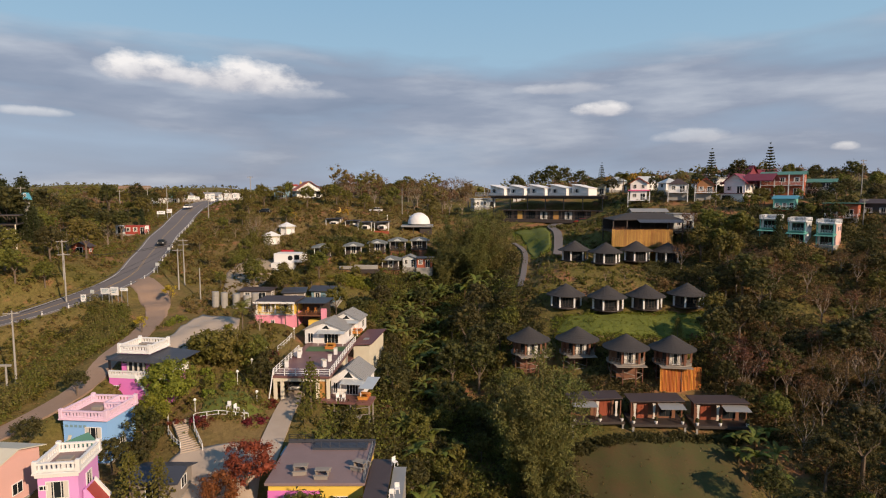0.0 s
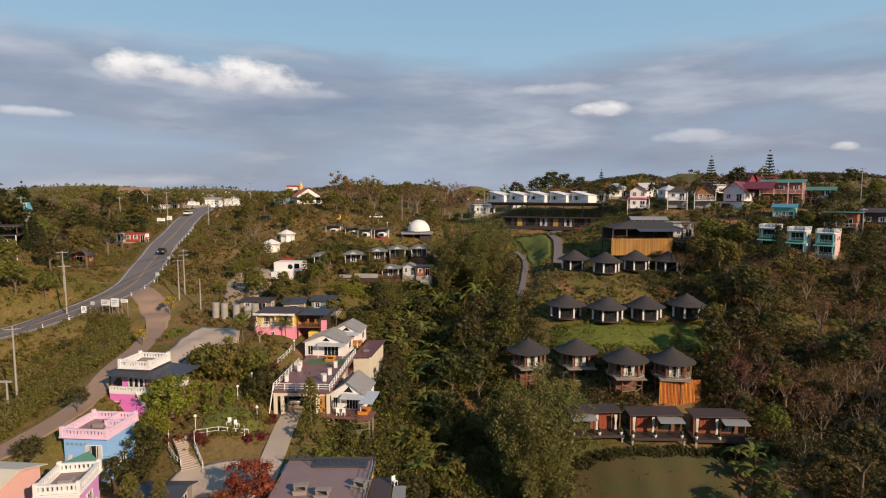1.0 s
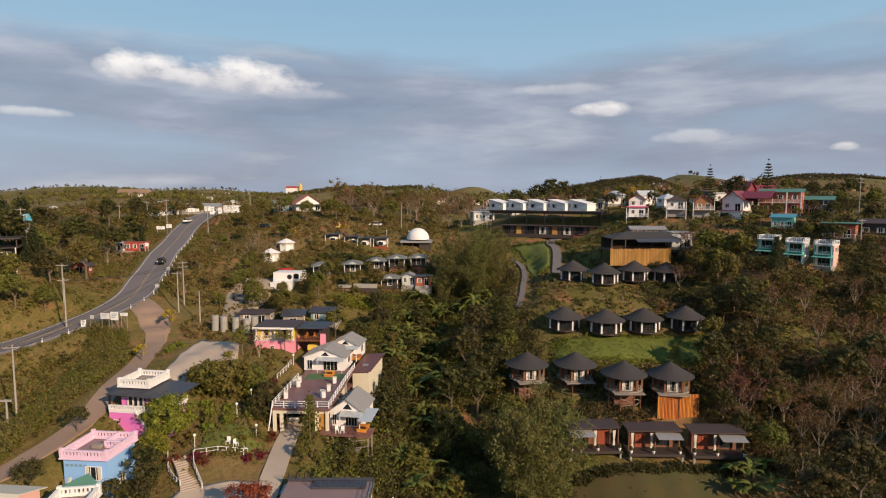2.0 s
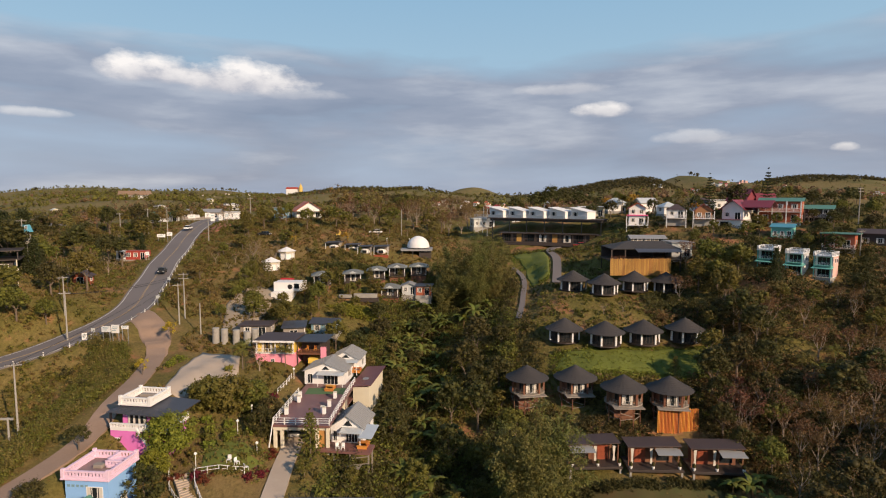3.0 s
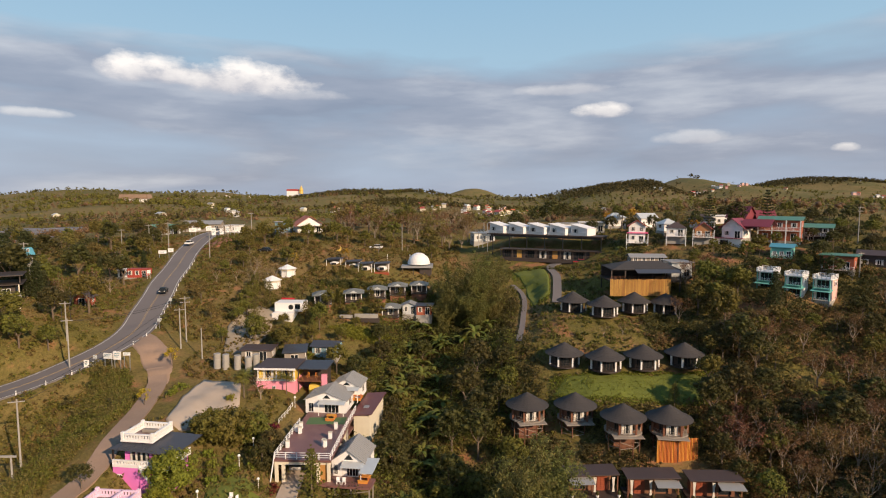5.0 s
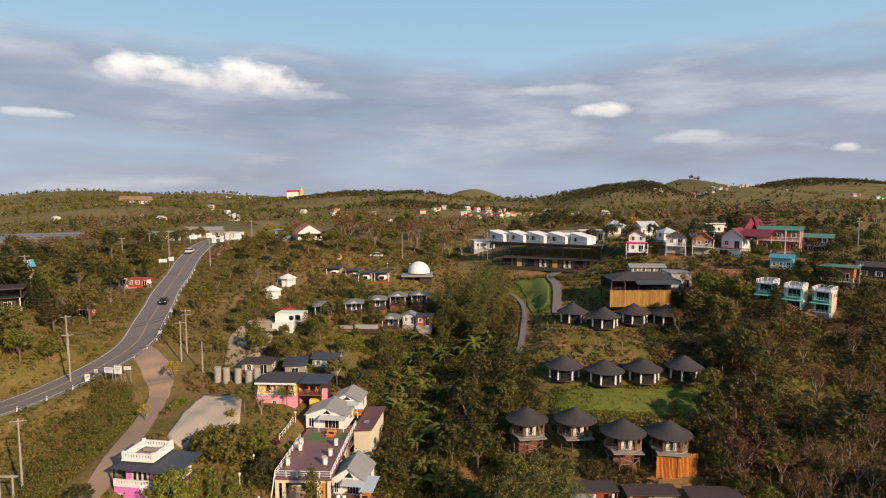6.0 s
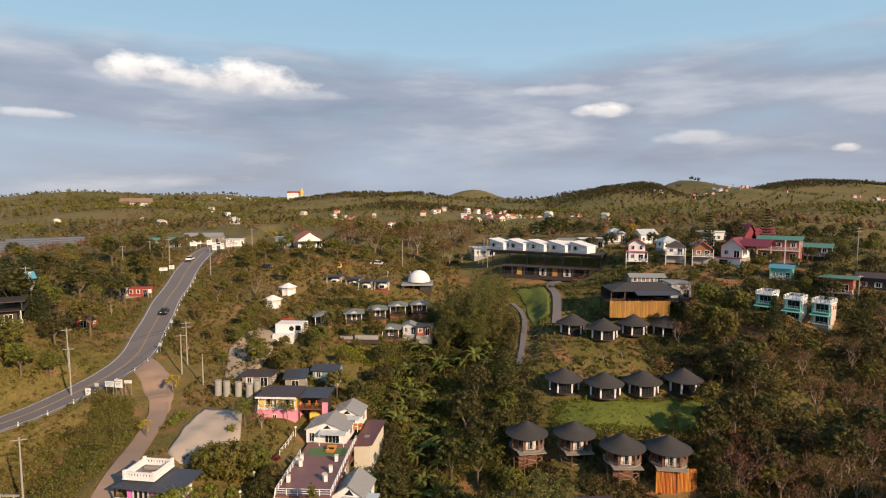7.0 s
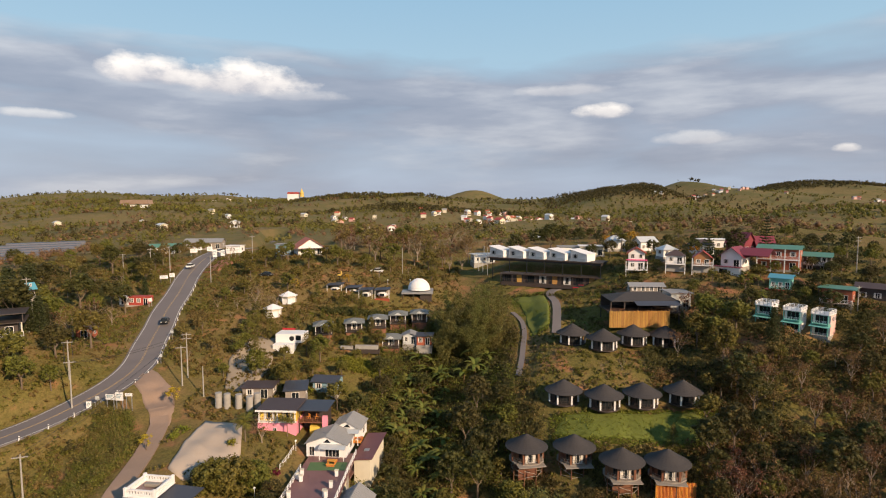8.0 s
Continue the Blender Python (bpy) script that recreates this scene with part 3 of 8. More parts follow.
slab("garden_lawn", [(-32.5, 79), (-24, 78.5), (-24, 73.2), (-31, 72.6)], LAWN, "small trimmed garden lawn", "lawn", 0.08)


# ---- plants ----
def cards(centres, radius, count, size, rng, outward=0.5, droop=0.0, long=1.0, fineness=1.4):
    """Small pointed leaves strewn round each centre, turned mostly outwards."""
    centres = np.asarray(centres, float)
    count, size = round(count * fineness), size * 1.0 / fineness ** 0.5
    k = len(centres) * count
    c = np.repeat(centres, count, 0)
    rad = np.repeat(np.broadcast_to(radius, (len(centres),)), count)
    d = rng.normal(size=(k, 3))
    d /= np.linalg.norm(d, axis=1, keepdims=True)
    p = c + d * (rad * np.minimum(np.abs(rng.normal(0.58, 0.32, k)), 1.4))[:, None] * np.array([1.1, 1.1, 0.85])
    nrm = d * (outward + 0.45) + rng.normal(size=(k, 3)) * 0.45 + np.array([0, 0, 0.4])
    nrm /= np.linalg.norm(nrm, axis=1, keepdims=True)
    t = np.cross(nrm, rng.normal(size=(k, 3)))
    t[:, 2] -= droop
    t -= nrm * (t * nrm).sum(1, keepdims=True)
    t /= np.maximum(np.linalg.norm(t, axis=1, keepdims=True), 1e-6)
    b = np.cross(nrm, t)
    s = size * rng.uniform(0.6, 1.4, k)[:, None]
    v = np.stack([p - t * s * long * 0.8 + b * s * 0.6, p + t * s * long * 1.1, p - t * s * long * 0.8 - b * s * 0.6], 1).reshape(-1, 3)
    f = (np.arange(k)[:, None] * 3 + np.arange(3)[None])
    return v, f


def cores(centres, radius, rng, flat=0.9):
    """The shaded twiggy inside of each clump: a small uneven knob of twenty faces."""
    centres = np.asarray(centres, float)
    bm = bmesh.new()
    bmesh.ops.create_icosphere(bm, subdivisions=1, radius=1.0)
    knob = np.array([v.co[:] for v in bm.verts])
    tri = np.array([[v.index for v in f.verts] for f in bm.faces])
    bm.free()
    radius = np.broadcast_to(radius, (len(centres),))[::2]
    centres = centres[::2]
    k = len(centres)
    r = np.broadcast_to(radius, (k,))[:, None, None] * rng.uniform(0.7, 1.15, (k, len(knob), 1))
    v = centres[:, None] + knob[None] * r * np.array([1, 1, flat])
    return v.reshape(-1, 3), (tri[None] + (np.arange(k) * len(knob))[:, None, None]).reshape(-1, 3)


def card_mesh(name, sets, mat):
    vs, fs, o = [], [], 0
    for v, f in sets:
        vs.append(v); fs.append(f + o)
        o += len(v)
    v, f = np.concatenate(vs), np.concatenate(fs)
    me = bpy.data.meshes.new(name)
    me.vertices.add(len(v)); me.loops.add(f.size); me.polygons.add(len(f))
    me.vertices.foreach_set("co", v.ravel())
    me.loops.foreach_set("vertex_index", f.ravel().astype(np.int32))
    me.polygons.foreach_set("loop_start", np.arange(0, f.size, 3, dtype=np.int32))
    me.update(calc_edges=True)
    me.materials.append(mat)
    return me


def child(name, me, parent, label=""):
    ob = new(name, me)
    ob.parent = parent
    return tagged(ob, label)


def limb_mesh(bm, start, direction, length, radius, depth, rng, tips, spread=0.6, up=0.25):
    """A forking limb; the ends are kept in tips."""
    p, d = Vector(start), Vector(direction).normalized()
    for i in range(3):
        q = p + d * length / 3
        tube(bm, p, q, radius * (1 - i * 0.2), radius * (0.8 - i * 0.2), 5 if depth > 1 else 3)
        p = q
        d = (d + Vector(rng.normal(size=3)) * 0.16 + Vector((0, 0, up * 0.3))).normalized()
    tips.append(p.copy())
    if depth > 0:
        for i in range(3 if depth > 1 else 2):
            e = (d + Vector(rng.normal(size=3)) * spread + Vector((0, 0, up))).normalized()
            limb_mesh(bm, p, e, length * rng.uniform(0.55, 0.8), radius * 0.45, depth - 1, rng, tips, spread, up)


PLANTS = {}


def broad_tree(key, height, crown, foliage, seed, label, clumps=58, leaf=0.25, squash=0.8, leaves=23, bark=BARK, low=0.35, name="tree", category="tree"):
    rng = np.random.default_rng(seed)
    ob = thing(name, 0, 0, 0, 0, label, category)
    bm, tips = bmesh.new(), []
    tube(bm, (0, 0, -0.6), (0.05 * height * rng.normal() * 0.3, 0, height * low), 0.028 * height, 0.02 * height, 7)
    for i in range(4):
        a = i * math.tau / 4 + rng.uniform(0, 1)
        limb_mesh(bm, (0, 0, height * low * 0.9), (math.cos(a) * 0.7, math.sin(a) * 0.7, 1), height * 0.28, 0.013 * height, 1, rng, tips)
    part("trunk", bm, bark, ob)
    mid = height - crown * squash * 0.5
    c = []
    while len(c) < clumps:
        d = rng.normal(size=3)
        d /= np.linalg.norm(d)
        r = rng.uniform(0.45, 1.0) ** 0.5 * (0.78 + 0.3 * noise.noise(Vector(d * 1.7) + Vector((seed * 3.1, 0, 0))))
        q = d * r * np.array([crown / 2, crown / 2, crown * squash / 2])
        if d[2] > -0.75:
            c.append(q + [0, 0, mid])
    c = np.array(c)
    rad = rng.uniform(0.09, 0.19, clumps) * crown
    child("crown", card_mesh("crown", [cards(c, rad, leaves, leaf, rng), cores(c, rad * 0.5, rng, 0.75)], foliage), ob)
    PLANTS[key] = ob


def dense_bush(key, height, crown, foliage, seed, label, name="tree", leaf=0.22, category="tree"):
    """A clipped or naturally dense crown that reaches the ground."""
    rng = np.random.default_rng(seed)
    ob = thing(name, 0, 0, 0, 0, label, category)
    part("trunk", tube(bmesh.new(), (0, 0, -0.5), (0, 0, height * 0.6), 0.03 * height, 0.015 * height, 6), BARK, ob)
    k = 90
    d = rng.normal(size=(k, 3))
    d /= np.linalg.norm(d, axis=1, keepdims=True)
    q = d * np.array([crown / 2, crown / 2, height * 0.5]) * rng.uniform(0.72, 0.92, (k, 1)) + [0, 0, height * 0.5]
    q[:, 2] = np.maximum(q[:, 2], 0.15)
    child("crown", card_mesh("crown", [cards(q, crown * 0.13, 34, leaf, rng, 1.0), cores(q, crown * 0.07, rng)], foliage), ob)
    PLANTS[key] = ob


def bamboo(key, height, spread, seed, label, foliage=None):
    rng = np.random.default_rng(seed)
    ob = thing("bamboo_clump", 0, 0, 0, 0, label, "bamboo")
    bm, sets = bmesh.new(), []
    for i in range(34):
        a, out = rng.uniform(0, math.tau), rng.uniform(0.15, 1.0)
        h = height * rng.uniform(0.62, 1.0) * (1.05 - 0.25 * out)
        base = np.array([math.cos(a), math.sin(a), 0]) * rng.uniform(0, 0.12) * spread
        pts = []
        for s in np.linspace(0, 1, 9):
            lean = out * spread * 0.5 * s ** 1.9
            pts.append(base + [math.cos(a) * lean, math.sin(a) * lean, h * (s - 0.16 * out * s ** 3.5)])
        for p, q, j in zip(pts, pts[1:], range(8)):
            tube(bm, p, q, 0.06 - 0.006 * j, 0.054 - 0.006 * j, 4)
        c = [pts[j] + rng.normal(size=3) * 0.55 for j in range(2, 9) for _ in range(2)] + [pts[-1] + np.array([math.cos(a), math.sin(a), -0.8]) * rng.uniform(0.3, 1.2) for _ in range(2)]
        sets.append(cards(np.array(c), 0.95, 20, 0.165, rng, 0.4, droop=0.8, long=1.35))
    part("stem", bm, LEAF["olive"], ob)
    child("crown", card_mesh("crown", sets, foliage or LEAF["bamboo"]), ob)
    PLANTS[key] = ob


def banana(key, height, seed, label):
    rng = np.random.default_rng(seed)
    ob = thing("banana_plant", 0, 0, 0, 0, label, "banana plant")
    part("stem", tube(bmesh.new(), (0, 0, -0.4), (0.1, 0, height * 0.5), 0.16, 0.10, 7), LEAF["dry"], ob)
    n = 6
    v, f = [], []
    for i in range(n + 1):
        s = i / n
        w = 0.36 * math.sin(math.pi * min(s * 0.93 + 0.08, 1)) ** 0.6
        x, z = 2.3 * s - 0.25 * s * s, 1.35 * s - 1.9 * s ** 2.3
        v += [(x, -w, z - 0.07), (x, 0, z), (x, w, z - 0.07)]
    for i in range(n):
        a = i * 3
        f += [(a, a + 3, a + 4, a + 1), (a + 1, a + 4, a + 5, a + 2)]
    me = raw_mesh("leaf", v, f, LEAF["banana"])
    for i in range(9):
        lf = child("leaf", me, ob)
        s = height / 4.6 * rng.uniform(0.75, 1.1)
        lf.matrix_basis = pose(0.1, 0, height * 0.5, 0, rng.uniform(-55, 8), i * 40 + rng.uniform(-15, 15)) @ Matrix.Diagonal((s, s, s, 1))
    PLANTS[key] = ob


def bare_tree(key, height, seed, label, foliage, leaves=5, bark=PALE_BARK, spread=0.55):
    rng = np.random.default_rng(seed)
    ob = thing("bare_tree", 0, 0, 0, 0, label, "tree")
    bm, tips = bmesh.new(), []
    tube(bm, (0, 0, -0.5), (0, 0, height * 0.25), 0.022 * height, 0.018 * height, 6)
    for i in range(5):
        a = i * math.tau / 5 + rng.uniform(0, 0.8)
        limb_mesh(bm, (0, 0, height * rng.uniform(0.15, 0.27)), (math.cos(a) * 0.55, math.sin(a) * 0.55, 1), height * 0.33, 0.010 * height, 2, rng, tips, spread, 0.3)
    part("trunk", bm, bark, ob, "pale bare trunk and branches")
    t = np.array([list(p) for p in tips])
    child("crown", card_mesh("crown", [cards(t, 0.09 * height, leaves, 0.15, rng)], foliage), ob)
    PLANTS[key] = ob


def conifer(key, height, width, seed, label, tiers=16, foliage=None, loose=True):
    rng = np.random.default_rng(seed)
    ob = thing("conifer", 0, 0, 0, 0, label, "conifer")
    part("trunk", tube(bmesh.new(), (0, 0, -0.4), (0, 0, height * 0.97), 0.018 * height, 0.01, 6), BARK, ob)
    c, r = [], []
    for i in range(tiers):
        s = i / tiers
        w = width / 2 * (1 - s) ** (0.8 if loose else 0.6) + 0.06 * width
        n = 6 if loose else 7
        for j in range(n):
            a = j * math.tau / n + i * 0.7
            for q in (0.3, 0.6, 0.92):
                c.append((math.cos(a) * w * q, math.sin(a) * w * q, height * (0.1 + 0.86 * s) + w * (0.18 * q if loose else -0.1 * q)))
                r.append(0.021 * height * (1.1 - 0.5 * s) if loose else 0.05 * height)
    c.append((0, 0, height)); r.append(0.02 * height)
    child("crown", card_mesh("crown", [cards(np.array(c), np.array(r), 8, 0.011 * height + 0.06, rng, 0.7)], foliage or LEAF["conifer"]), ob)
    PLANTS[key] = ob


def palm(key, height, seed, label, fronds=14):
    rng = np.random.default_rng(seed)
    ob = thing("palm_tree", 0, 0, 0, 0, label, "palm")
    part("trunk", tube(bmesh.new(), (0, 0, -0.4), (0.15, 0, height * 0.72), 0.14, 0.09, 7), BARK, ob)
    v, f = [], []
    n = 11
    for i in range(n):
        s, s2 = i / n, (i + 0.7) / n
        for side in (-1, 1):
            w = 0.75 * math.sin(math.pi * (0.12 + 0.85 * s))
            k = len(v)
            z, z2 = 0.9 * s - 1.5 * s * s, 0.9 * s2 - 1.5 * s2 * s2
            v += [(2.4 * s, 0, z), (2.4 * s2, 0, z2), (2.4 * s2 + 0.3, side * w, z2 - 0.3), (2.4 * s + 0.3, side * w, z - 0.3)]
            f.append((k, k + 1, k + 2, k + 3))
    me = raw_mesh("frond", v, f, LEAF["green"])
    for i in range(fronds):
        fr = child("frond", me, ob)
        s = height / 6.0 * rng.uniform(0.8, 1.1)
        fr.matrix_basis = pose(0.15, 0, height * 0.72, 0, rng.uniform(-50, 15), i * 360 / fronds * 2.4) @ Matrix.Diagonal((s, s, s, 1))
    PLANTS[key] = ob


def shrub(key, height, width, foliage, seed, label, leaf=0.16):
    rng = np.random.default_rng(seed)
    ob = thing("shrub", 0, 0, 0, 0, label, "shrub")
    part("stem", tube(bmesh.new(), (0, 0, -0.3), (0, 0, height * 0.6), 0.05, 0.02, 5), BARK, ob)
    k = 12
    c = rng.normal(size=(k, 3)) * np.array([width * 0.22, width * 0.22, height * 0.18]) + [0, 0, height * 0.5]
    child("crown", card_mesh("crown", [cards(c, width * 0.26, 18, leaf * 1.15, rng), cores(c, width * 0.11, rng)], foliage), ob)
    PLANTS[key] = ob


broad_tree("green_a", 9, 7.5, LEAF["green"], 1, "spreading broadleaf tree with a full green crown")
broad_tree("green_b", 7.5, 6, LEAF["green"], 2, "rounded green broadleaf tree on the slope", 48, squash=0.9)
broad_tree("dark_a", 9, 7.5, LEAF["dark"], 3, "dark green broadleaf tree in the gully")
broad_tree("dark_b", 12, 9, LEAF["dark"], 4, "tall dark broadleaf tree with a domed crown", 72)
broad_tree("bright_a", 8, 7.5, LEAF["bright"], 5, "sunlit yellow-green broadleaf tree", 110, leaf=0.2, leaves=44, low=0.15, squash=0.95)
broad_tree("olive_a", 7, 6, LEAF["olive"], 6, "dry olive-coloured tree on the hillside", 30, leaves=26)
broad_tree("olive_b", 10, 7, LEAF["olive"], 7, "tall thin-crowned olive-green tree", 34, squash=1.1, leaves=26)
broad_tree("rust", 7, 6.5, LEAF["rust"], 8, "broad tree with rust-red leaves", 64, leaf=0.15, leaves=60, squash=1.0, low=0.2)
broad_tree("yellow", 5.5, 5, LEAF["yellow"], 9, "small tree covered in yellow blossom", 16, leaf=0.2, leaves=26)
dense_bush("dense", 8, 6.5, LEAF["dark"], 10, "dense rounded dark green tree")
dense_bush("dense_green", 5.5, 6, LEAF["green"], 11, "dense rounded green tree beside the car park")
bamboo("bamboo_a", 23, 10.5, 12, "tall arching clump of feathery bamboo")
bamboo("bamboo_b", 20, 12, 13, "very tall clump of bamboo in the gully")
banana("banana_a", 5.0, 14, "banana plant with broad arching leaves")
banana("banana_b", 4.0, 15, "young banana plant with split leaves")
bare_tree("bare_a", 9, 16, "nearly leafless tree with pale branches and brown leaves", LEAF["brown"], 18)
bare_tree("bare_b", 8, 17, "leafless pale tree with fine upright twigs", LEAF["brown"], 7)
bare_tree("bare_c", 6, 18, "small bare tree with spreading pale limbs", LEAF["dry"], 2, spread=0.7)
conifer("norfolk", 13, 4.2, 19, "tall tiered Norfolk pine on the ridge", 15)
conifer("cypress", 11, 3.6, 20, "dense dark cypress beside the road", 20, loose=False)
conifer("young_pine", 6.5, 3.4, 21, "young pine with light green tips", 14, LEAF["green"])
palm("palm", 6.5, 22, "feather palm with drooping fronds")
shrub("bush", 1.7, 2.6, LEAF["green"], 23, "low green shrub on the hillside")
shrub("bush_dry", 1.5, 2.6, LEAF["olive"], 24, "low dry shrub on the slope")
shrub("bush_dark", 2.2, 3.0, LEAF["dark"], 25, "dark green shrub with dense leaves")
shrub("bush_red", 1.1, 1.6, LEAF["red"], 26, "low red-leaved garden shrub")
shrub("bush_brown", 1.8, 2.8, LEAF["brown"], 27, "brown withered shrub on the slope")
shrub("bush_bright", 1.3, 2.0, LEAF["bright"], 28, "small bright green garden shrub")


# ---- building parts ----
SHARED = {}


def shared_mesh(key, make, mat):
    if key not in SHARED:
        bm = make()
        me = bpy.data.meshes.new(key[0])
        bm.to_mesh(me)
        bm.free()
        me.materials.append(mat)
        SHARED[key] = me
    return SHARED[key]


def piece(name, key, make, mat, parent, x, y, z, rz=0, rx=0, ry=0, label=""):
    """A part whose mesh is shared with its like."""
    ob = new(name, shared_mesh((name, *key), make, mat))
    ob.parent = parent
    place(ob, x, y, z, rz, rx, ry)
    return tagged(ob, label)


def window(parent, w, h, x, y, z, rz=0, mat=WHITE, bars=1, curtain=False):
    """A framed window or glazed door; x, y, z is the middle of its sill, facing -y before the turn."""
    def frame_bm():
        bm = bmesh.new()
        t = 0.07
        xs = [-w / 2, -w / 2 + t]
        for i in range(bars):
            bx = -w / 2 + w * (i + 1) / (bars + 1)
            xs += [bx - 0.03, bx + 0.03]
        xs += [w / 2 - t, w / 2]
        zs = [0, t, h - t, h]
        v = [[bm.verts.new((x, 0.03, z)) for x in xs] for z in zs]
        fs = [bm.faces.new((v[r][c], v[r][c + 1], v[r + 1][c + 1], v[r + 1][c])) for r in range(3) for c in range(len(xs) - 1) if r != 1 or c % 2 == 0]
        out = bmesh.ops.extrude_face_region(bm, geom=fs)["geom"]
        bmesh.ops.translate(bm, verts=[q for q in out if isinstance(q, bmesh.types.BMVert)], vec=(0, -0.10, 0))
        bmesh.ops.recalc_face_normals(bm, faces=bm.faces)
        return bm
    fr = piece("window", (round(w, 2), round(h, 2), mat.name, bars), frame_bm, mat, parent, x, y, z, rz)
    piece("pane", (round(w, 2), round(h, 2)), lambda: cube(-w / 2 + 0.07, w / 2 - 0.07, -0.03, -0.01, 0.07, h - 0.07), GLASS, fr, 0, 0, 0)
    if curtain:
        for s in (-1, 1):
            piece("curtain", (round(w, 2), round(h, 2)), lambda: cube(-w * 0.11, w * 0.11, -0.012, 0.0, 0.08, h - 0.08), CURTAIN, fr, s * w * 0.36, -0.032, 0)
    return fr


def railing(parent, pts, height, mat, step=1.6, thick=0.05, rails=2, fill=0.0):
    """Posts and rails along a line of points (x, y, z)."""
    for a, b in zip(pts, pts[1:]):
        a, b = Vector(a), Vector(b)
        n = max(1, round((b - a).length / step))
        for i in range(n + 1 if b == Vector(pts[-1]) else n):
            p = a.lerp(b, i / n)
            piece("post", (round(height, 2), mat.name, thick), lambda: cube(-thick, thick, -thick, thick, 0, height), mat, parent, *p)
        bm = bmesh.new()
        for k in range(rails):
            h = height * (k + 1) / rails - thick * 0.6
            tube(bm, a + Vector((0, 0, h)), b + Vector((0, 0, h)), thick * 0.8, n=5)
        part("rail", bm, mat, parent)
        if fill:
            m = max(1, round((b - a).length / fill))
            for i in range(m):
                p = a.lerp(b, (i + 0.5) / m)
                piece("baluster", (round(height, 2), mat.name), lambda: cube(-0.035, 0.035, -0.035, 0.035, 0.05, height - 0.06), mat, parent, *p)


def parapet(parent, corners, z, height, mat, gap=0.42, wide=0.12):
    """A roof parapet of kerb, balusters and coping round a line of corners."""
    for a, b in zip(corners, corners[1:]):
        a, b = Vector((*a, z)), Vector((*b, z))
        d = b - a
        ang = math.degrees(math.atan2(d.y, d.x))
        L = d.length
        for nm, z0, z1, w in (("kerb", 0, height * 0.34, wide), ("coping", height * 0.80, height, wide * 1.25)):
            place(part(nm, cube(-wide, L + wide, -w, w, z0, z1, 0.015), mat, parent), *a, ang)
        n = max(2, round(L / gap))
        for i in range(n + 1):
            p = a.lerp(b, i / n)
            wd = 0.20 if i % 6 == 0 else 0.12
            piece("baluster", (round(height, 2), wd, mat.name), lambda: cube(-wd * 0.8, wd * 0.8, -wide * 0.7, wide * 0.7, height * 0.34, height * 0.80), mat, parent, *p, ang)


def gable(parent, name, w, y0, y1, z, rise, mat, over=0.4, thick=0.10, ribs=0.0, label=""):
    """A pitched roof over a width w, ridge along y."""
    s = rise / (w / 2)
    x = w / 2 + over
    e = z - over * s
    outline = [(-x, e), (0, z + rise), (x, e), (x, e + thick), (0, z + rise + thick), (-x, e + thick)]
    roof = part(name, prism(bmesh.new(), outline, y0 - over, y1 + over), mat, parent, label)
    if ribs:
        L = math.hypot(x, rise + over * s)
        ang = math.degrees(math.atan2(rise + over * s, x))
        n = int((y1 - y0 + 2 * over) / ribs)
        for i in range(n + 1):
            y = y0 - over + i * ribs
            for side in (-1, 1):
                piece("seam", (round(L, 2), mat.name), lambda: cube(0, L, -0.025, 0.025, 0, 0.05), mat, roof, 0, y, z + rise + thick - 0.005, 0 if side > 0 else 180, 0, ang)
    return roof


def gable_wall(w, y, depth, z0, z, rise):
    return prism(bmesh.new(), [(-w / 2, z0), (w / 2, z0), (w / 2, z), (0, z + rise), (-w / 2, z)], y, y + depth)


KEEP = []          # circles that scattered plants leave free: x, y, radius


def reserve(x, y, r):
    KEEP.append((x, y, r))


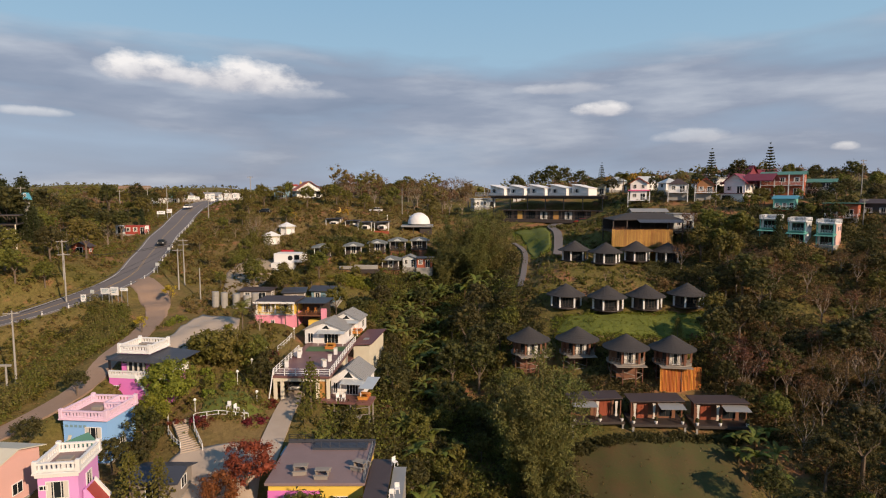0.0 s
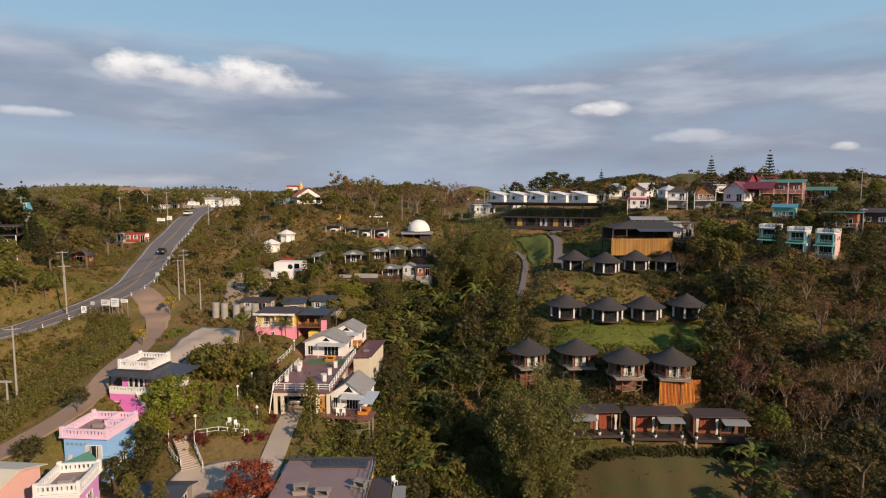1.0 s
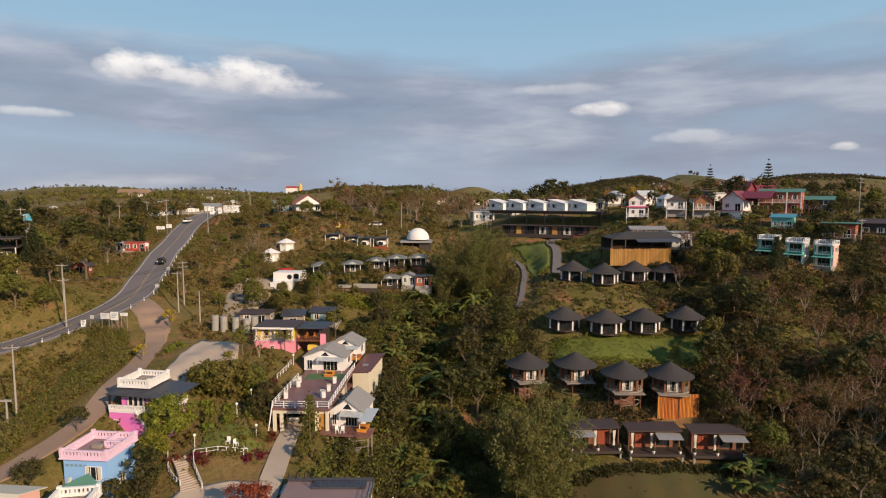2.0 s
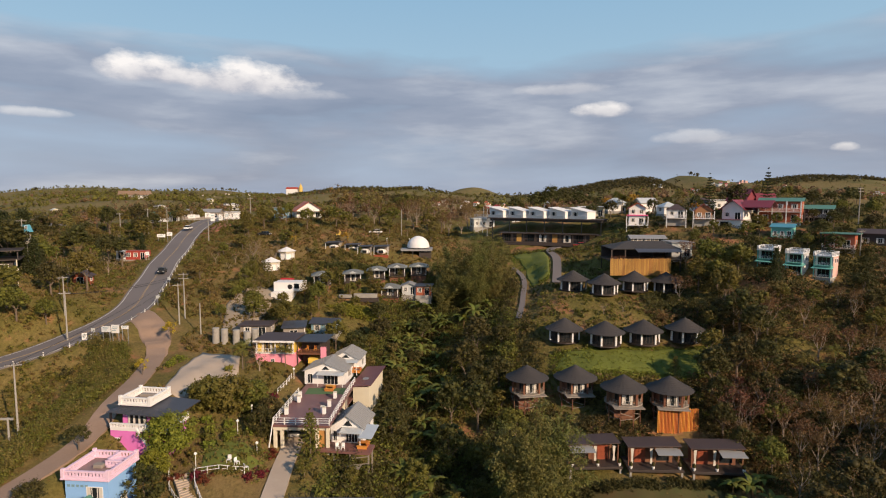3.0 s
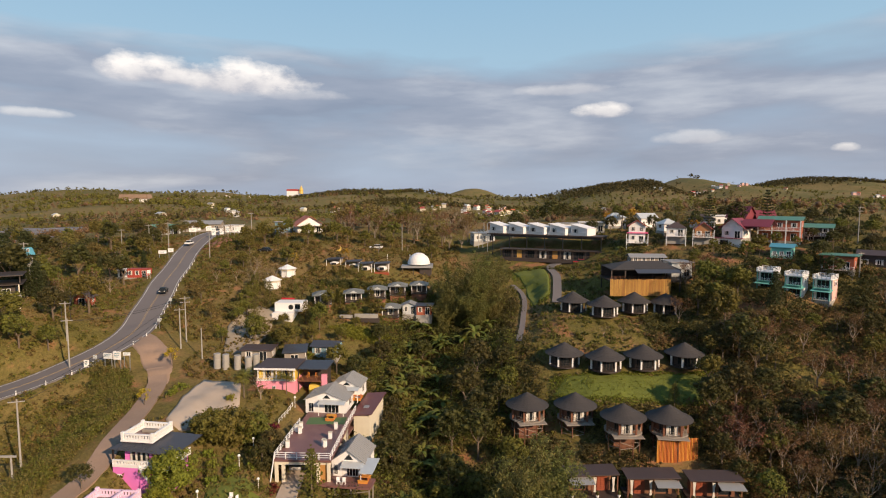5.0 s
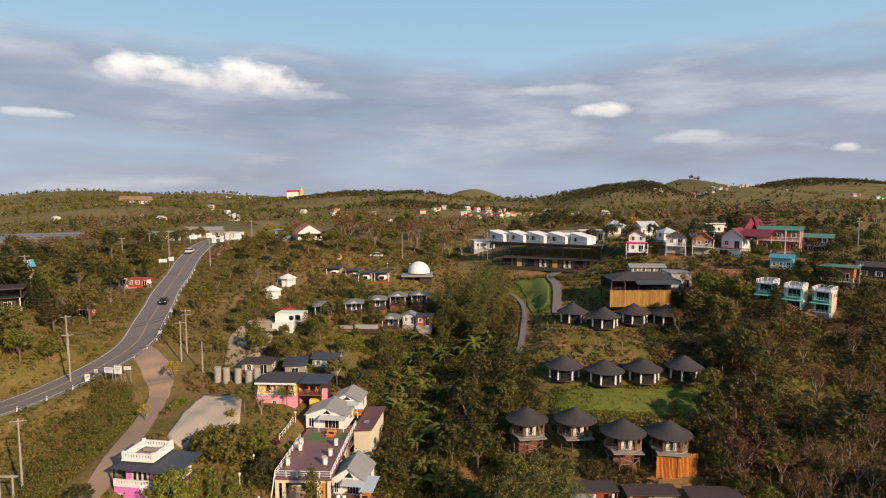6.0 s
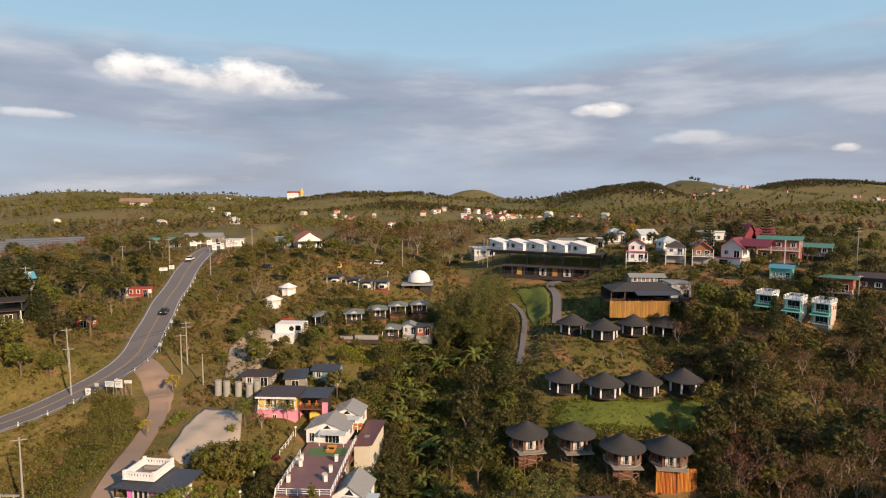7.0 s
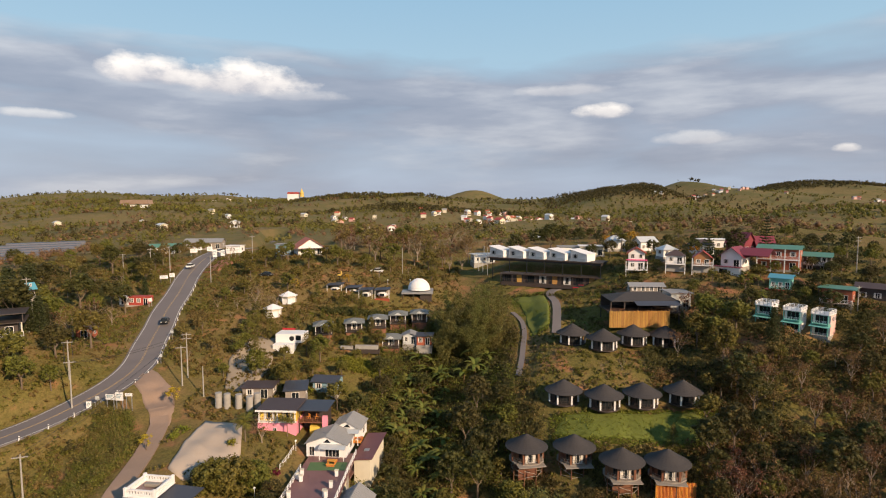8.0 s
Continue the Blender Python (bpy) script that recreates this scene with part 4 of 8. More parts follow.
# ---- round huts of the resort ----
def round_hut(stilts, seed, turn):
    label = "round hut on timber stilts with a dark conical shingle roof" if stilts else "round hut with a dark conical shingle roof and white porch columns"
    ob = thing("round_hut", 0, 0, 0, 0, label, "hut", "resort round huts")
    roof = bmesh.new()
    lathe(roof, [(3.98, 2.52), (4.0, 2.60), (2.7, 3.26), (1.3, 4.14), (0.14, 4.83), (0.02, 4.90)], 24)
    for f in roof.faces:
        f.smooth = False
    roof_ob = part("roof", roof, SHINGLE, ob, "dark grey conical roof")
    # courses of felt shingle as thin overlapping rings
    for i in range(9):
        s = i / 9
        r = 3.9 - 3.5 * s
        z = 2.60 + (4.0 - r) * 0.508 if r > 2.7 else 3.26 + (2.7 - r) * 0.629 if r > 1.3 else 4.14 + (1.3 - r) * 0.595
        piece("course", (i,), lambda: lathe(bmesh.new(), [(r, z - 0.02), (r + 0.012, z + 0.02), (r - 0.05, z + 0.05)], 24), SHINGLE, roof_ob, 0, 0, 0)
    # without stilts the wall's dark colour holds the shade under the eaves
    part("wall", lathe(bmesh.new(), [(2.65, 0.28), (2.65, 2.9)], 12, y=0.35), DARK_WOOD if not stilts else WOOD, ob)
    part("floor", lathe(bmesh.new(), [(3.3, 0.0), (3.3, 0.26)], 12), GREY_WOOD if stilts else DARK_WOOD, ob)
    for a in (-165, -118, -62, -15):
        x, y = 3.05 * math.cos(math.radians(a)), 3.05 * math.sin(math.radians(a))
        piece("column", ("hut", stilts), lambda: cube(-0.17, 0.17, -0.17, 0.17, 0.26, 2.75, 0.03), WOOD if stilts else WHITE, ob, x, y, 0)
    window(ob, 1.9, 2.1, 0.0, -2.36, 0.3, 0, WHITE if stilts else DARK_WOOD, 2, stilts)
    for s in (-1, 1):
        window(ob, 0.9, 1.6, s * 1.6, -1.85, 0.7, s * 38, DARK_WOOD, 1)
    for a0, a1 in ((-165, -140), (-140, -118), (-118, -90), (-90, -62), (-62, -40), (-40, -15)):
        p = [(3.05 * math.cos(math.radians(a)), 3.05 * math.sin(math.radians(a)), 0.26) for a in (a0, a1)]
        railing(ob, p, 0.85, DARK_WOOD if not stilts else GREY_WOOD, 0.75, 0.03)
    if stilts:
        for a in range(0, 360, 45):
            x, y = 2.9 * math.cos(math.radians(a + 20)), 2.9 * math.sin(math.radians(a + 20))
            piece("stilt", ("hut",), lambda: tube(bmesh.new(), (0, 0, -4.6), (0, 0, 0.05), 0.11, 0.10, 6), WOOD, ob, x, y, 0)
        for k, z in enumerate((-1.1, -2.4)):
            for s in range(8):
                a, b = math.radians(s * 45 + 20), math.radians(s * 45 + 65)
                part("brace", tube(bmesh.new(), (2.9 * math.cos(a), 2.9 * math.sin(a), z), (2.9 * math.cos(b), 2.9 * math.sin(b), z - 0.7 + k), 0.05, n=5), GREY_WOOD, ob)
        part("lower_deck", cube(-2.6, 2.6, -3.9, -1.8, -0.02, 0.12, 0.02), GREY_WOOD, ob, "pale weathered plank deck")
        part("lower_store", cube(-1.8, 1.8, -0.9, 1.6, -3.6, -0.05), WOOD, ob)
    return ob


hut_a = round_hut(False, 1, 0)
for i, (x, y, z, rz) in enumerate(((32.0, 142.2, 23.9, 0), (38.1, 136.8, 23.9, 6), (46.7, 141.4, 23.9, 4), (54.3, 141.2, 23.6, 0), (25.6, 120.8, 16.7, -6), (33.2, 117.4, 16.8, 0), (41.4, 118.6, 16.8, 3), (50.2, 119.4, 17.0, 0))):
    m = pose(x, y, z, 0, 0, rz)
    if i == 0:
        hut_a.matrix_basis = m
    else:
        copy_thing(hut_a, m)
    reserve(x, y, 5.0)
hut_c = round_hut(True, 2, 0)
for i, (x, y, z, rz) in enumerate(((15.8, 106.2, 10.9, 10), (24.6, 105.6, 11.1, 4), (31.7, 99.8, 11.1, 0), (39.6, 99.4, 11.0, -8))):
    m = pose(x, y, z, 0, 0, rz)
    if i == 0:
        hut_c.matrix_basis = m
    else:
        copy_thing(hut_c, m)
    reserve(x, y, 4.6)


def pole_fence(x0, y0, x1, y1, z0, z1, mat, label, step=0.24):
    """A screen of upright bamboo poles."""
    ob = thing("bamboo_fence", x0, y0, 0, 0, label, "fence")
    n = int(math.hypot(x1 - x0, y1 - y0) / step)
    rng = random.Random(int(x0 * 7))
    for i in range(n + 1):
        s = i / n
        h = rng.choice((0.0, 0.06, -0.05, 0.1, -0.1))
        piece("pole", (mat.name, round(z0, 1), h), lambda: tube(bmesh.new(), (0, 0, z0), (0, 0, z1 + h), step * 0.47, step * 0.44, 6), mat, ob, (x1 - x0) * s, (y1 - y0) * s + rng.uniform(-0.02, 0.02), 0, rng.uniform(0, 60))
    for z in (z0 + 0.4, z1 - 0.5):
        part("rail", tube(bmesh.new(), (0, 0.14, z), (x1 - x0, y1 - y0 + 0.14, z), 0.05, n=5), DARK_WOOD, ob)
    return ob


pole_fence(36.6, 96.4, 43.6, 96.9, 6.6, 10.9, ORANGE_WOOD, "tall orange bamboo pole screen below a round hut")
pole_fence(42.0, 145.4, 57.0, 145.6, 27.0, 31.2, GOLD_WOOD, "golden bamboo pole screen under the pavilion")
reserve(40, 95, 4); reserve(49, 144, 8)


# ---- cabins of the lowest terrace ----
def cabin(flip):
    ob = thing("timber_cabin", 0, 0, 0, 0, "low timber cabin with a dark mono-pitch roof and an awning", "cabin", "timber cabins")
    f = -1 if flip else 1
    part("wall", cube(-3.3, 3.3, 0.6, 2.5, 0.2, 3.05), WOOD, ob)
    part("roof", prism(bmesh.new(), [(-4.1, 3.15), (4.2, 3.35), (4.2, 3.5), (-4.1, 3.3)], -0.9, 2.9), BROWN_SHEET, ob, "dark brown sheet roof")
    part("floor", cube(-4.2, 4.2, -2.2, 2.7, -0.2, 0.2, 0.03), DARK_WOOD, ob)
    place(part("awning", cube(-1.9, 1.9, -2.0, 0.0, 0, 0.07), GREY_SHEET, ob, "sloping grey awning"), f * -2.0, -0.5, 2.95, 0, 9, 0)
    for x in (-3.8, -0.15, 3.9):
        piece("column", ("cabin",), lambda: cube(-0.09, 0.09, -0.09, 0.09, 0.2, 3.1, 0.015), WHITE if x > -1 else WOOD, ob, f * x, -0.7, 0)
    for x in (0.35, 3.3):
        piece("drape", ("cabin",), lambda: prism(bmesh.new(), [(-0.2, 0.5), (0.2, 0.5), (0.12, 1.4), (0.24, 2.9), (-0.24, 2.9), (-0.12, 1.4)], -0.06, 0.06), CURTAIN, ob, f * x, -0.55, 0, label="tied white drape")
    door = part("door", cube(-0.85, 0.85, 0.5, 0.58, 0.2, 2.6), RED_WOOD, ob, "red-stained panelled double door")
    place(door, f * 1.8, 0, 0)
    for i in range(-1, 2):
        for k in range(3):
            piece("pane", ("cabin_door",), lambda: cube(-0.2, 0.2, 0.46, 0.49, 0, 0.55), GLASS if k else RED_WOOD, door, i * 0.54, 0, 0.45 + k * 0.7)
    window(ob, 1.9, 1.9, f * -1.8, 0.57, 0.5, 0, DARK_WOOD, 1)
    for x in (-3.6, 0.4, 3.8):
        pot = part("pot", lathe(bmesh.new(), [(0.16, 0.2), (0.26, 0.5), (0.22, 0.62)], 10), WHITE, ob, "white planter pot")
        place(pot, f * x, -1.8, 0)
        piece("pot_plant", ("cabin",), lambda: lathe(bmesh.new(), [(0.05, 0.55), (0.3, 0.8), (0.25, 1.15), (0.04, 1.35)], 7), LEAF["dark"], pot, 0, 0, 0)
    for x in (-3.9, 3.9):
        for y in (-2.0, 2.4):
            piece("footing", ("cabin",), lambda: cube(-0.15, 0.15, -0.15, 0.15, -2.4, -0.2), OLD_CONCRETE, ob, x, y, 0)
    return ob


c0 = cabin(False)
c0.matrix_basis = pose(23.8, 89.6, 4.9, 0, 0, 2)
for x, y, z, rz in ((33.0, 88.6, 4.9, -2), (42.6, 88.0, 4.8, -4)):
    flipped = cabin(True)
    flipped.matrix_basis = pose(x, y, z, 0, 0, rz)
for x in (24, 33, 42.5):
    reserve(x, 89, 6.5)


# ---- pavilion hall over the bamboo screen ----
def pavilion():
    ob = thing("open_pavilion", 51, 150.5, 30.9, 0, "open timber pavilion with a broad dark hipped roof", "pavilion")
    bm = bmesh.new()
    base = [(-8.6, -4.9), (8.6, -4.9), (8.6, 5.2), (-8.6, 5.2)]
    top = [(-3.5, 0.0), (5.5, 0.0), (5.5, 0.8), (-3.5, 0.8)]
    a = [bm.verts.new((x, y, 2.6)) for x, y in base]
    a2 = [bm.verts.new((x, y, 2.75)) for x, y in base]
    b = [bm.verts.new((x, y, 4.3)) for x, y in top]
    for p, q in ((a, a2), (a2, b)):
        for i in range(4):
            bm.faces.new((p[i], p[(i + 1) % 4], q[(i + 1) % 4], q[i]))
    bm.faces.new(b); bm.faces.new(a[::-1])
    part("roof", bm, SHINGLE, ob)
    place(part("awning", cube(-4.5, 6.5, -2.6, 0, 0, 0.06), SLATE, ob, "grey-blue sheet awning"), 1.5, -5.0, 2.75, 0, 14, 0)
    part("floor", cube(-9, 9, -4.8, 5.2, -0.35, 0.0), DARK_WOOD, ob)
    for x in (-8.6, -5.2, -1.7, 1.7, 5.2, 8.6):
        for y in (-4.5, 4.8):
            piece("column", ("pav",), lambda: cube(-0.13, 0.13, -0.13, 0.13, -3.2, 2.65), DARK_WOOD, ob, x, y, 0)
    railing(ob, [(-8.8, -4.7, 0), (8.8, -4.7, 0)], 0.95, WOOD, 1.2, 0.04, 3)
    part("back_wall", cube(-8.6, 8.6, 4.5, 4.8, 0, 2.6), DARK_WOOD, ob)
    reserve(51, 151, 10)


pavilion()


def annex(x, y, z, w, d, h, wall, roof, label, rz=0, name="house", floors=1, pitch=0.9, cat="house", roof_kind="gable", wins=2, over=0.5, group=""):
    """A plain village house: walls, roof, windows, door and a plinth."""
    ob = thing(name, x, y, z, rz, label, cat, group)
    part("plinth", cube(-w / 2 - 0.15, w / 2 + 0.15, -d / 2 - 0.15, d / 2 + 0.15, -2.0, 0.15), OLD_CONCRETE, ob)
    if roof_kind == "gable":
        part("wall", gable_wall(w, -d / 2, d, 0.1, h, pitch), wall, ob)
        gable(ob, "roof", w, -d / 2, d / 2, h + 0.02, pitch, roof, over)
    elif roof_kind == "side":
        part("wall", cube(-w / 2, w / 2, -d / 2, d / 2, 0.1, h), wall, ob)
        bm = bmesh.new()
        prism(bm, [(-d / 2 - over, h - 0.1), (0, h + pitch), (d / 2 + over, h - 0.1), (d / 2 + over, h), (0, h + pitch + 0.12), (-d / 2 - over, h)], -w / 2 - over, w / 2 + over)
        place(part("roof", bm, roof, ob), 0, 0, 0.02, 90)
        for s in (-1, 1):
            place(part("gable_end", prism(bmesh.new(), [(-d / 2, h), (d / 2, h), (0, h + pitch)], -0.08, 0.08), wall, ob), s * (w / 2 - 0.1), 0, -0.01, 90)
    elif roof_kind == "hip":
        part("wall", cube(-w / 2, w / 2, -d / 2, d / 2, 0.1, h), wall, ob)
        bm = bmesh.new()
        a = [bm.verts.new((sx * (w / 2 + over), sy * (d / 2 + over), h - 0.05)) for sx, sy in ((-1, -1), (1, -1), (1, 1), (-1, 1))]
        k = max(w - d, 0) / 2 + 0.05
        b = [bm.verts.new((sx * k, sy * 0.05, h + pitch)) for sx, sy in ((-1, -1), (1, -1), (1, 1), (-1, 1))]
        for i in range(4):
            bm.faces.new((a[i], a[(i + 1) % 4], b[(i + 1) % 4], b[i]))
        bm.faces.new(a[::-1]); bm.faces.new(b)
        part("roof", bm, roof, ob)
    else:
        part("wall", cube(-w / 2, w / 2, -d / 2, d / 2, 0.1, h), wall, ob)
        part("roof", cube(-w / 2 - over, w / 2 + over, -d / 2 - over, d / 2 + over, h + 0.01, h + 0.2, 0.03), roof, ob)
    fh = h / floors
    for f in range(floors):
        for i in range(wins):
            wx = -w / 2 + w * (i + 0.5) / wins
            door = f == 0 and i == wins - 1
            window(ob, min(1.5, w / wins * 0.6), 2.0 if door else 1.2, wx, -d / 2, f * fh + (0.2 if door else 0.95), 0, WHITE, 1, not door)
        for s in (-1, 1):
            window(ob, min(1.3, d * 0.35), 1.2, s * w / 2, 0, f * fh + 0.95, 90 * s, WHITE, 1)
    reserve(x, y, max(w, d) * 0.62)
    return ob


def veranda(ob, w, y, z, depth, h, mat, rail=WHITE, roof=None):
    """A balcony with posts and a railing in front of a house."""
    part("balcony", cube(-w / 2, w / 2, y - depth, y - 0.02, z - 0.15, z), mat, ob)
    railing(ob, [(-w / 2 + 0.08, y - 0.1, z), (-w / 2 + 0.08, y - depth + 0.08, z), (w / 2 - 0.08, y - depth + 0.08, z), (w / 2 - 0.08, y - 0.1, z)], 0.95, rail, 1.4, 0.045, 3)
    for s in (-1, 1):
        piece("post_support", (round(z, 1), round(h, 1), mat.name), lambda: cube(-0.1, 0.1, -0.1, 0.1, -2.5, h), mat, ob, s * (w / 2 - 0.12), y - depth + 0.12, 0)
    if roof:
        place(part("porch_roof", cube(-w / 2 - 0.3, w / 2 + 0.3, -depth - 0.4, 0, 0, 0.08), roof, ob), 0, y, h + 0.1, 0, 8, 0)
    return ob


# ---- painted houses with balustraded roof terraces ----
def terrace_house(x, y, z, rz, w, d, h, wall, trim, label, stair=True, frame=WHITE, floors=1, wing=0.0):
    ob = thing("painted_house", x, y, z, rz, label, "house", "painted terrace houses")
    part("plinth", cube(-w / 2 - 0.1, w / 2 + 0.1, -d / 2 - 0.1, d / 2 + 0.1, -2.5, 0.12), OLD_CONCRETE, ob)
    part("wall", cube(-w / 2, w / 2, -d / 2, d / 2, 0.1, h), wall, ob)
    part("roof_terrace", cube(-w / 2 - 0.35, w / 2 + 0.35, -d / 2 - 0.35, d / 2 + 0.35, h + 0.01, h + 0.16, 0.02), trim, ob)
    part("terrace_floor", cube(-w / 2 + 0.1, w / 2 - 0.1, -d / 2 + 0.1, d / 2 - 0.1, h + 0.165, h + 0.19), ROOF_DECK, ob)
    a, b = w / 2 + 0.1, d / 2 + 0.1
    parapet(ob, [(-a, -b), (a, -b), (a, b), (-a, b), (-a, -b)], h + 0.16, 0.95, trim)
    for sx, sy in ((-1, -1), (1, -1), (1, 1), (-1, 1)):
        piece("pier", (trim.name,), lambda: cube(-0.2, 0.2, -0.2, 0.2, 0, 1.15, 0.02), trim, ob, sx * a, sy * b, h + 0.16)
    for f in range(floors):
        fh = h / floors * f
        window(ob, 2.0, 1.7, -w * 0.02, -d / 2, fh + 0.75, 0, frame, 2, True)
        window(ob, 1.3, 1.4, w / 2, 0, fh + 0.9, 90, frame, 1, True)
        window(ob, 0.8, 0.5, -w * 0.36, -d / 2, fh + 1.6, 0, frame, 1)
    reserve(x, y, max(w, d) * 0.72)
    return ob


house = terrace_house(-41.1, 79.4, 12.6, -8, 4.1, 4.1, 6.1, PINK, WHITE, "two-storey hot pink house with a white balustraded roof terrace", floors=2)
bm = bmesh.new()
rings = []
for dz in (0.0, -0.12):
    rings.append([bm.verts.new((x, y, z + dz)) for x, y, z in ((-3.3, -3.5, 5.55), (6.2, -3.5, 5.2), (6.2, 3.4, 5.2), (-3.3, 3.4, 5.55))])
    rings.append([bm.verts.new((x, y, 5.95 + dz)) for x, y in ((-2.12, -2.12), (2.12, -2.12), (2.12, 2.12), (-2.12, 2.12))])
for k in range(4):
    j = (k + 1) % 4
    bm.faces.new((rings[0][k], rings[0][j], rings[1][j], rings[1][k]))
    bm.faces.new((rings[2][j], rings[2][k], rings[3][k], rings[3][j]))
    bm.faces.new((rings[2][k], rings[2][j], rings[0][j], rings[0][k]))
canopy = part("canopy", bm, SLATE, house, "dark slate-blue sheet canopy")
for k in range(9):
    piece("seam", ("pink_canopy",), lambda: cube(-0.03, 0.03, -1.4, 0.0, 0.0, 0.05), SLATE, canopy, -2.0 + k * 0.5, -2.12, 5.95, 0, 16)
part("balcony", cube(-2.8, 5.4, -3.6, -2.08, 3.1, 3.3), WHITE, house)
parapet(house, [(-2.7, -3.5), (1.0, -3.5), (5.3, -3.2), (5.3, 1.5)], 3.3, 0.8, WHITE)
part("side_balcony", cube(2.08, 5.4, -2.06, 1.7, 3.1, 3.3), WHITE, house)
part("undercroft", cube(2.08, 5.0, -2.0, 1.5, -0.5, 3.06), PINK, house)
part("lower_front", cube(-2.8, 1.2, -3.56, -2.1, -1.6, 3.08), PINK, house)
window(house, 0.7, 0.6, -1.8, -3.56, 1.5)
part("stair_wall", prism(bmesh.new(), [(1.2, -1.4), (4.6, -1.4), (1.2, 3.0)], -3.76, -3.58), PINK, house)
part("stair_coping", prism(bmesh.new(), [(1.2, 3.0), (4.6, -1.4), (4.8, -1.1), (1.2, 3.45)], -3.84, -3.56), WHITE, house)
part("upper_door", cube(-1.2, 1.5, -2.16, -2.06, 3.35, 5.4), GLASS, house, "dark glazed doors under the canopy")
for k in range(4):
    piece("curtain", ("pink_door",), lambda: cube(-0.14, 0.14, -2.2, -2.17, 3.4, 5.35), CURTAIN, house, -1.0 + k * 0.76, 0, 0)
part("roof_bench", cube(-1.0, 1.2, 0.2, 0.9, 6.4, 6.85, 0.05), GREY_WOOD, house, "weathered bench on the roof terrace")
for sx in (-3.0, 5.9):
    piece("column", ("pinkcan",), lambda: cube(-0.1, 0.1, -0.1, 0.1, 3.3, 5.3), BLACK, house, sx, -3.1, 0)
blue = terrace_house(-41.0, 68.2, 8.9, -5, 5.3, 5.3, 5.2, SKY_BLUE, LILAC, "sky-blue house with a lilac balustraded roof terrace")
part("stair_box", cube(0.7, 2.5, 0.2, 2.4, 5.4, 5.7), LILAC, blue)
parapet(blue, [(0.6, 2.6), (0.6, 0.2), (2.7, 0.2)], 5.36, 0.95, LILAC)
window(blue, 2.0, 1.7, 1.0, -2.66, 2.7, 0, WHITE, 2, True)
for k in range(5):
    piece("tile_panel", ("blue",), lambda: cube(-0.18, 0.18, -0.03, 0.0, 0, 0.28), BLUE_PANEL, blue, -2.2 + k * 0.55, -2.66, 4.3)
part("terrace_bench", cube(-0.9, 0.3, -0.3, 0.5, 5.4, 5.85, 0.05), GREY_WOOD, blue, "weathered bench on the roof terrace")
near_pink = terrace_house(-36.4, 55.0, 7.6, 9, 3.5, 4.4, 6.4, PALE_PINK, WHITE, "pale pink house with a white balustraded roof terrace", floors=2)
part("roof_clutter", cube(-0.9, 0.5, -0.6, 0.4, 6.6, 7.0, 0.08), GREY_WOOD, near_pink, "heap of weathered furniture on the terrace")
part("solid_band", cube(-1.9, 1.9, -2.42, -2.34, 6.1, 6.62), WHITE, near_pink)
part("outer_stair", prism(bmesh.new(), [(1.95, -1.6), (3.5, -1.6), (3.5, 2.6), (2.2, 4.4), (1.95, 4.4)], -1.8, 0.2), PALE_PINK, near_pink)
part("stair_cap", prism(bmesh.new(), [(2.2, 4.4), (3.5, 2.6), (3.7, 2.9), (2.3, 4.8)], -0.05, 0.2), WHITE, near_pink)
part("stair_tiles", prism(bmesh.new(), [(2.22, 4.42), (3.52, 2.62), (3.58, 2.66), (2.28, 4.46)], -1.7, -0.1), RED_ROOF, near_pink, "red tiled steps")
peach = annex(-45.6, 56.6, 9.2, 6.2, 6.0, 4.6, PEACH, CREAM, "peach-coloured house with a pale flat roof slope", -6, "painted_house", pitch=0.9, roof_kind="side", wins=2)
veranda(peach, 6.0, -3.0, 1.0, 1.6, 3.4, PEACH)
for k in range(8):
    for tilt in (-35, 35):
        piece("lattice_bar", ("peach", tilt), lambda: cube(-0.03, 0.03, -0.03, 0.03, -0.5, 0.5), WHITE, peach, -2.6 + k * 0.74, -4.56, 1.5, 0, 0, tilt)
board = thing("leaning_board", -41.0, 60.4, 10.0, 0, "pale board leaning against the green-roofed shed", "board")
part("plank", tube(bmesh.new(), (0, 0, 0), (1.0, 0.6, 4.2), 0.16, n=4), CREAM, board)
annex(-39.8, 61.0, 9.6, 3.2, 2.8, 3.0, WHITE, GREEN_ROOF, "small white shed with a green gable roof", -20, "shed", pitch=1.1, wins=1)


annex(-29.6, 59.4, 8.4, 4.6, 4.0, 2.4, GREY_WOOD, SLATE, "low shed with a dark slate-blue roof behind young pines", 0, "shed", roof_kind="side", pitch=0.6, wins=1)


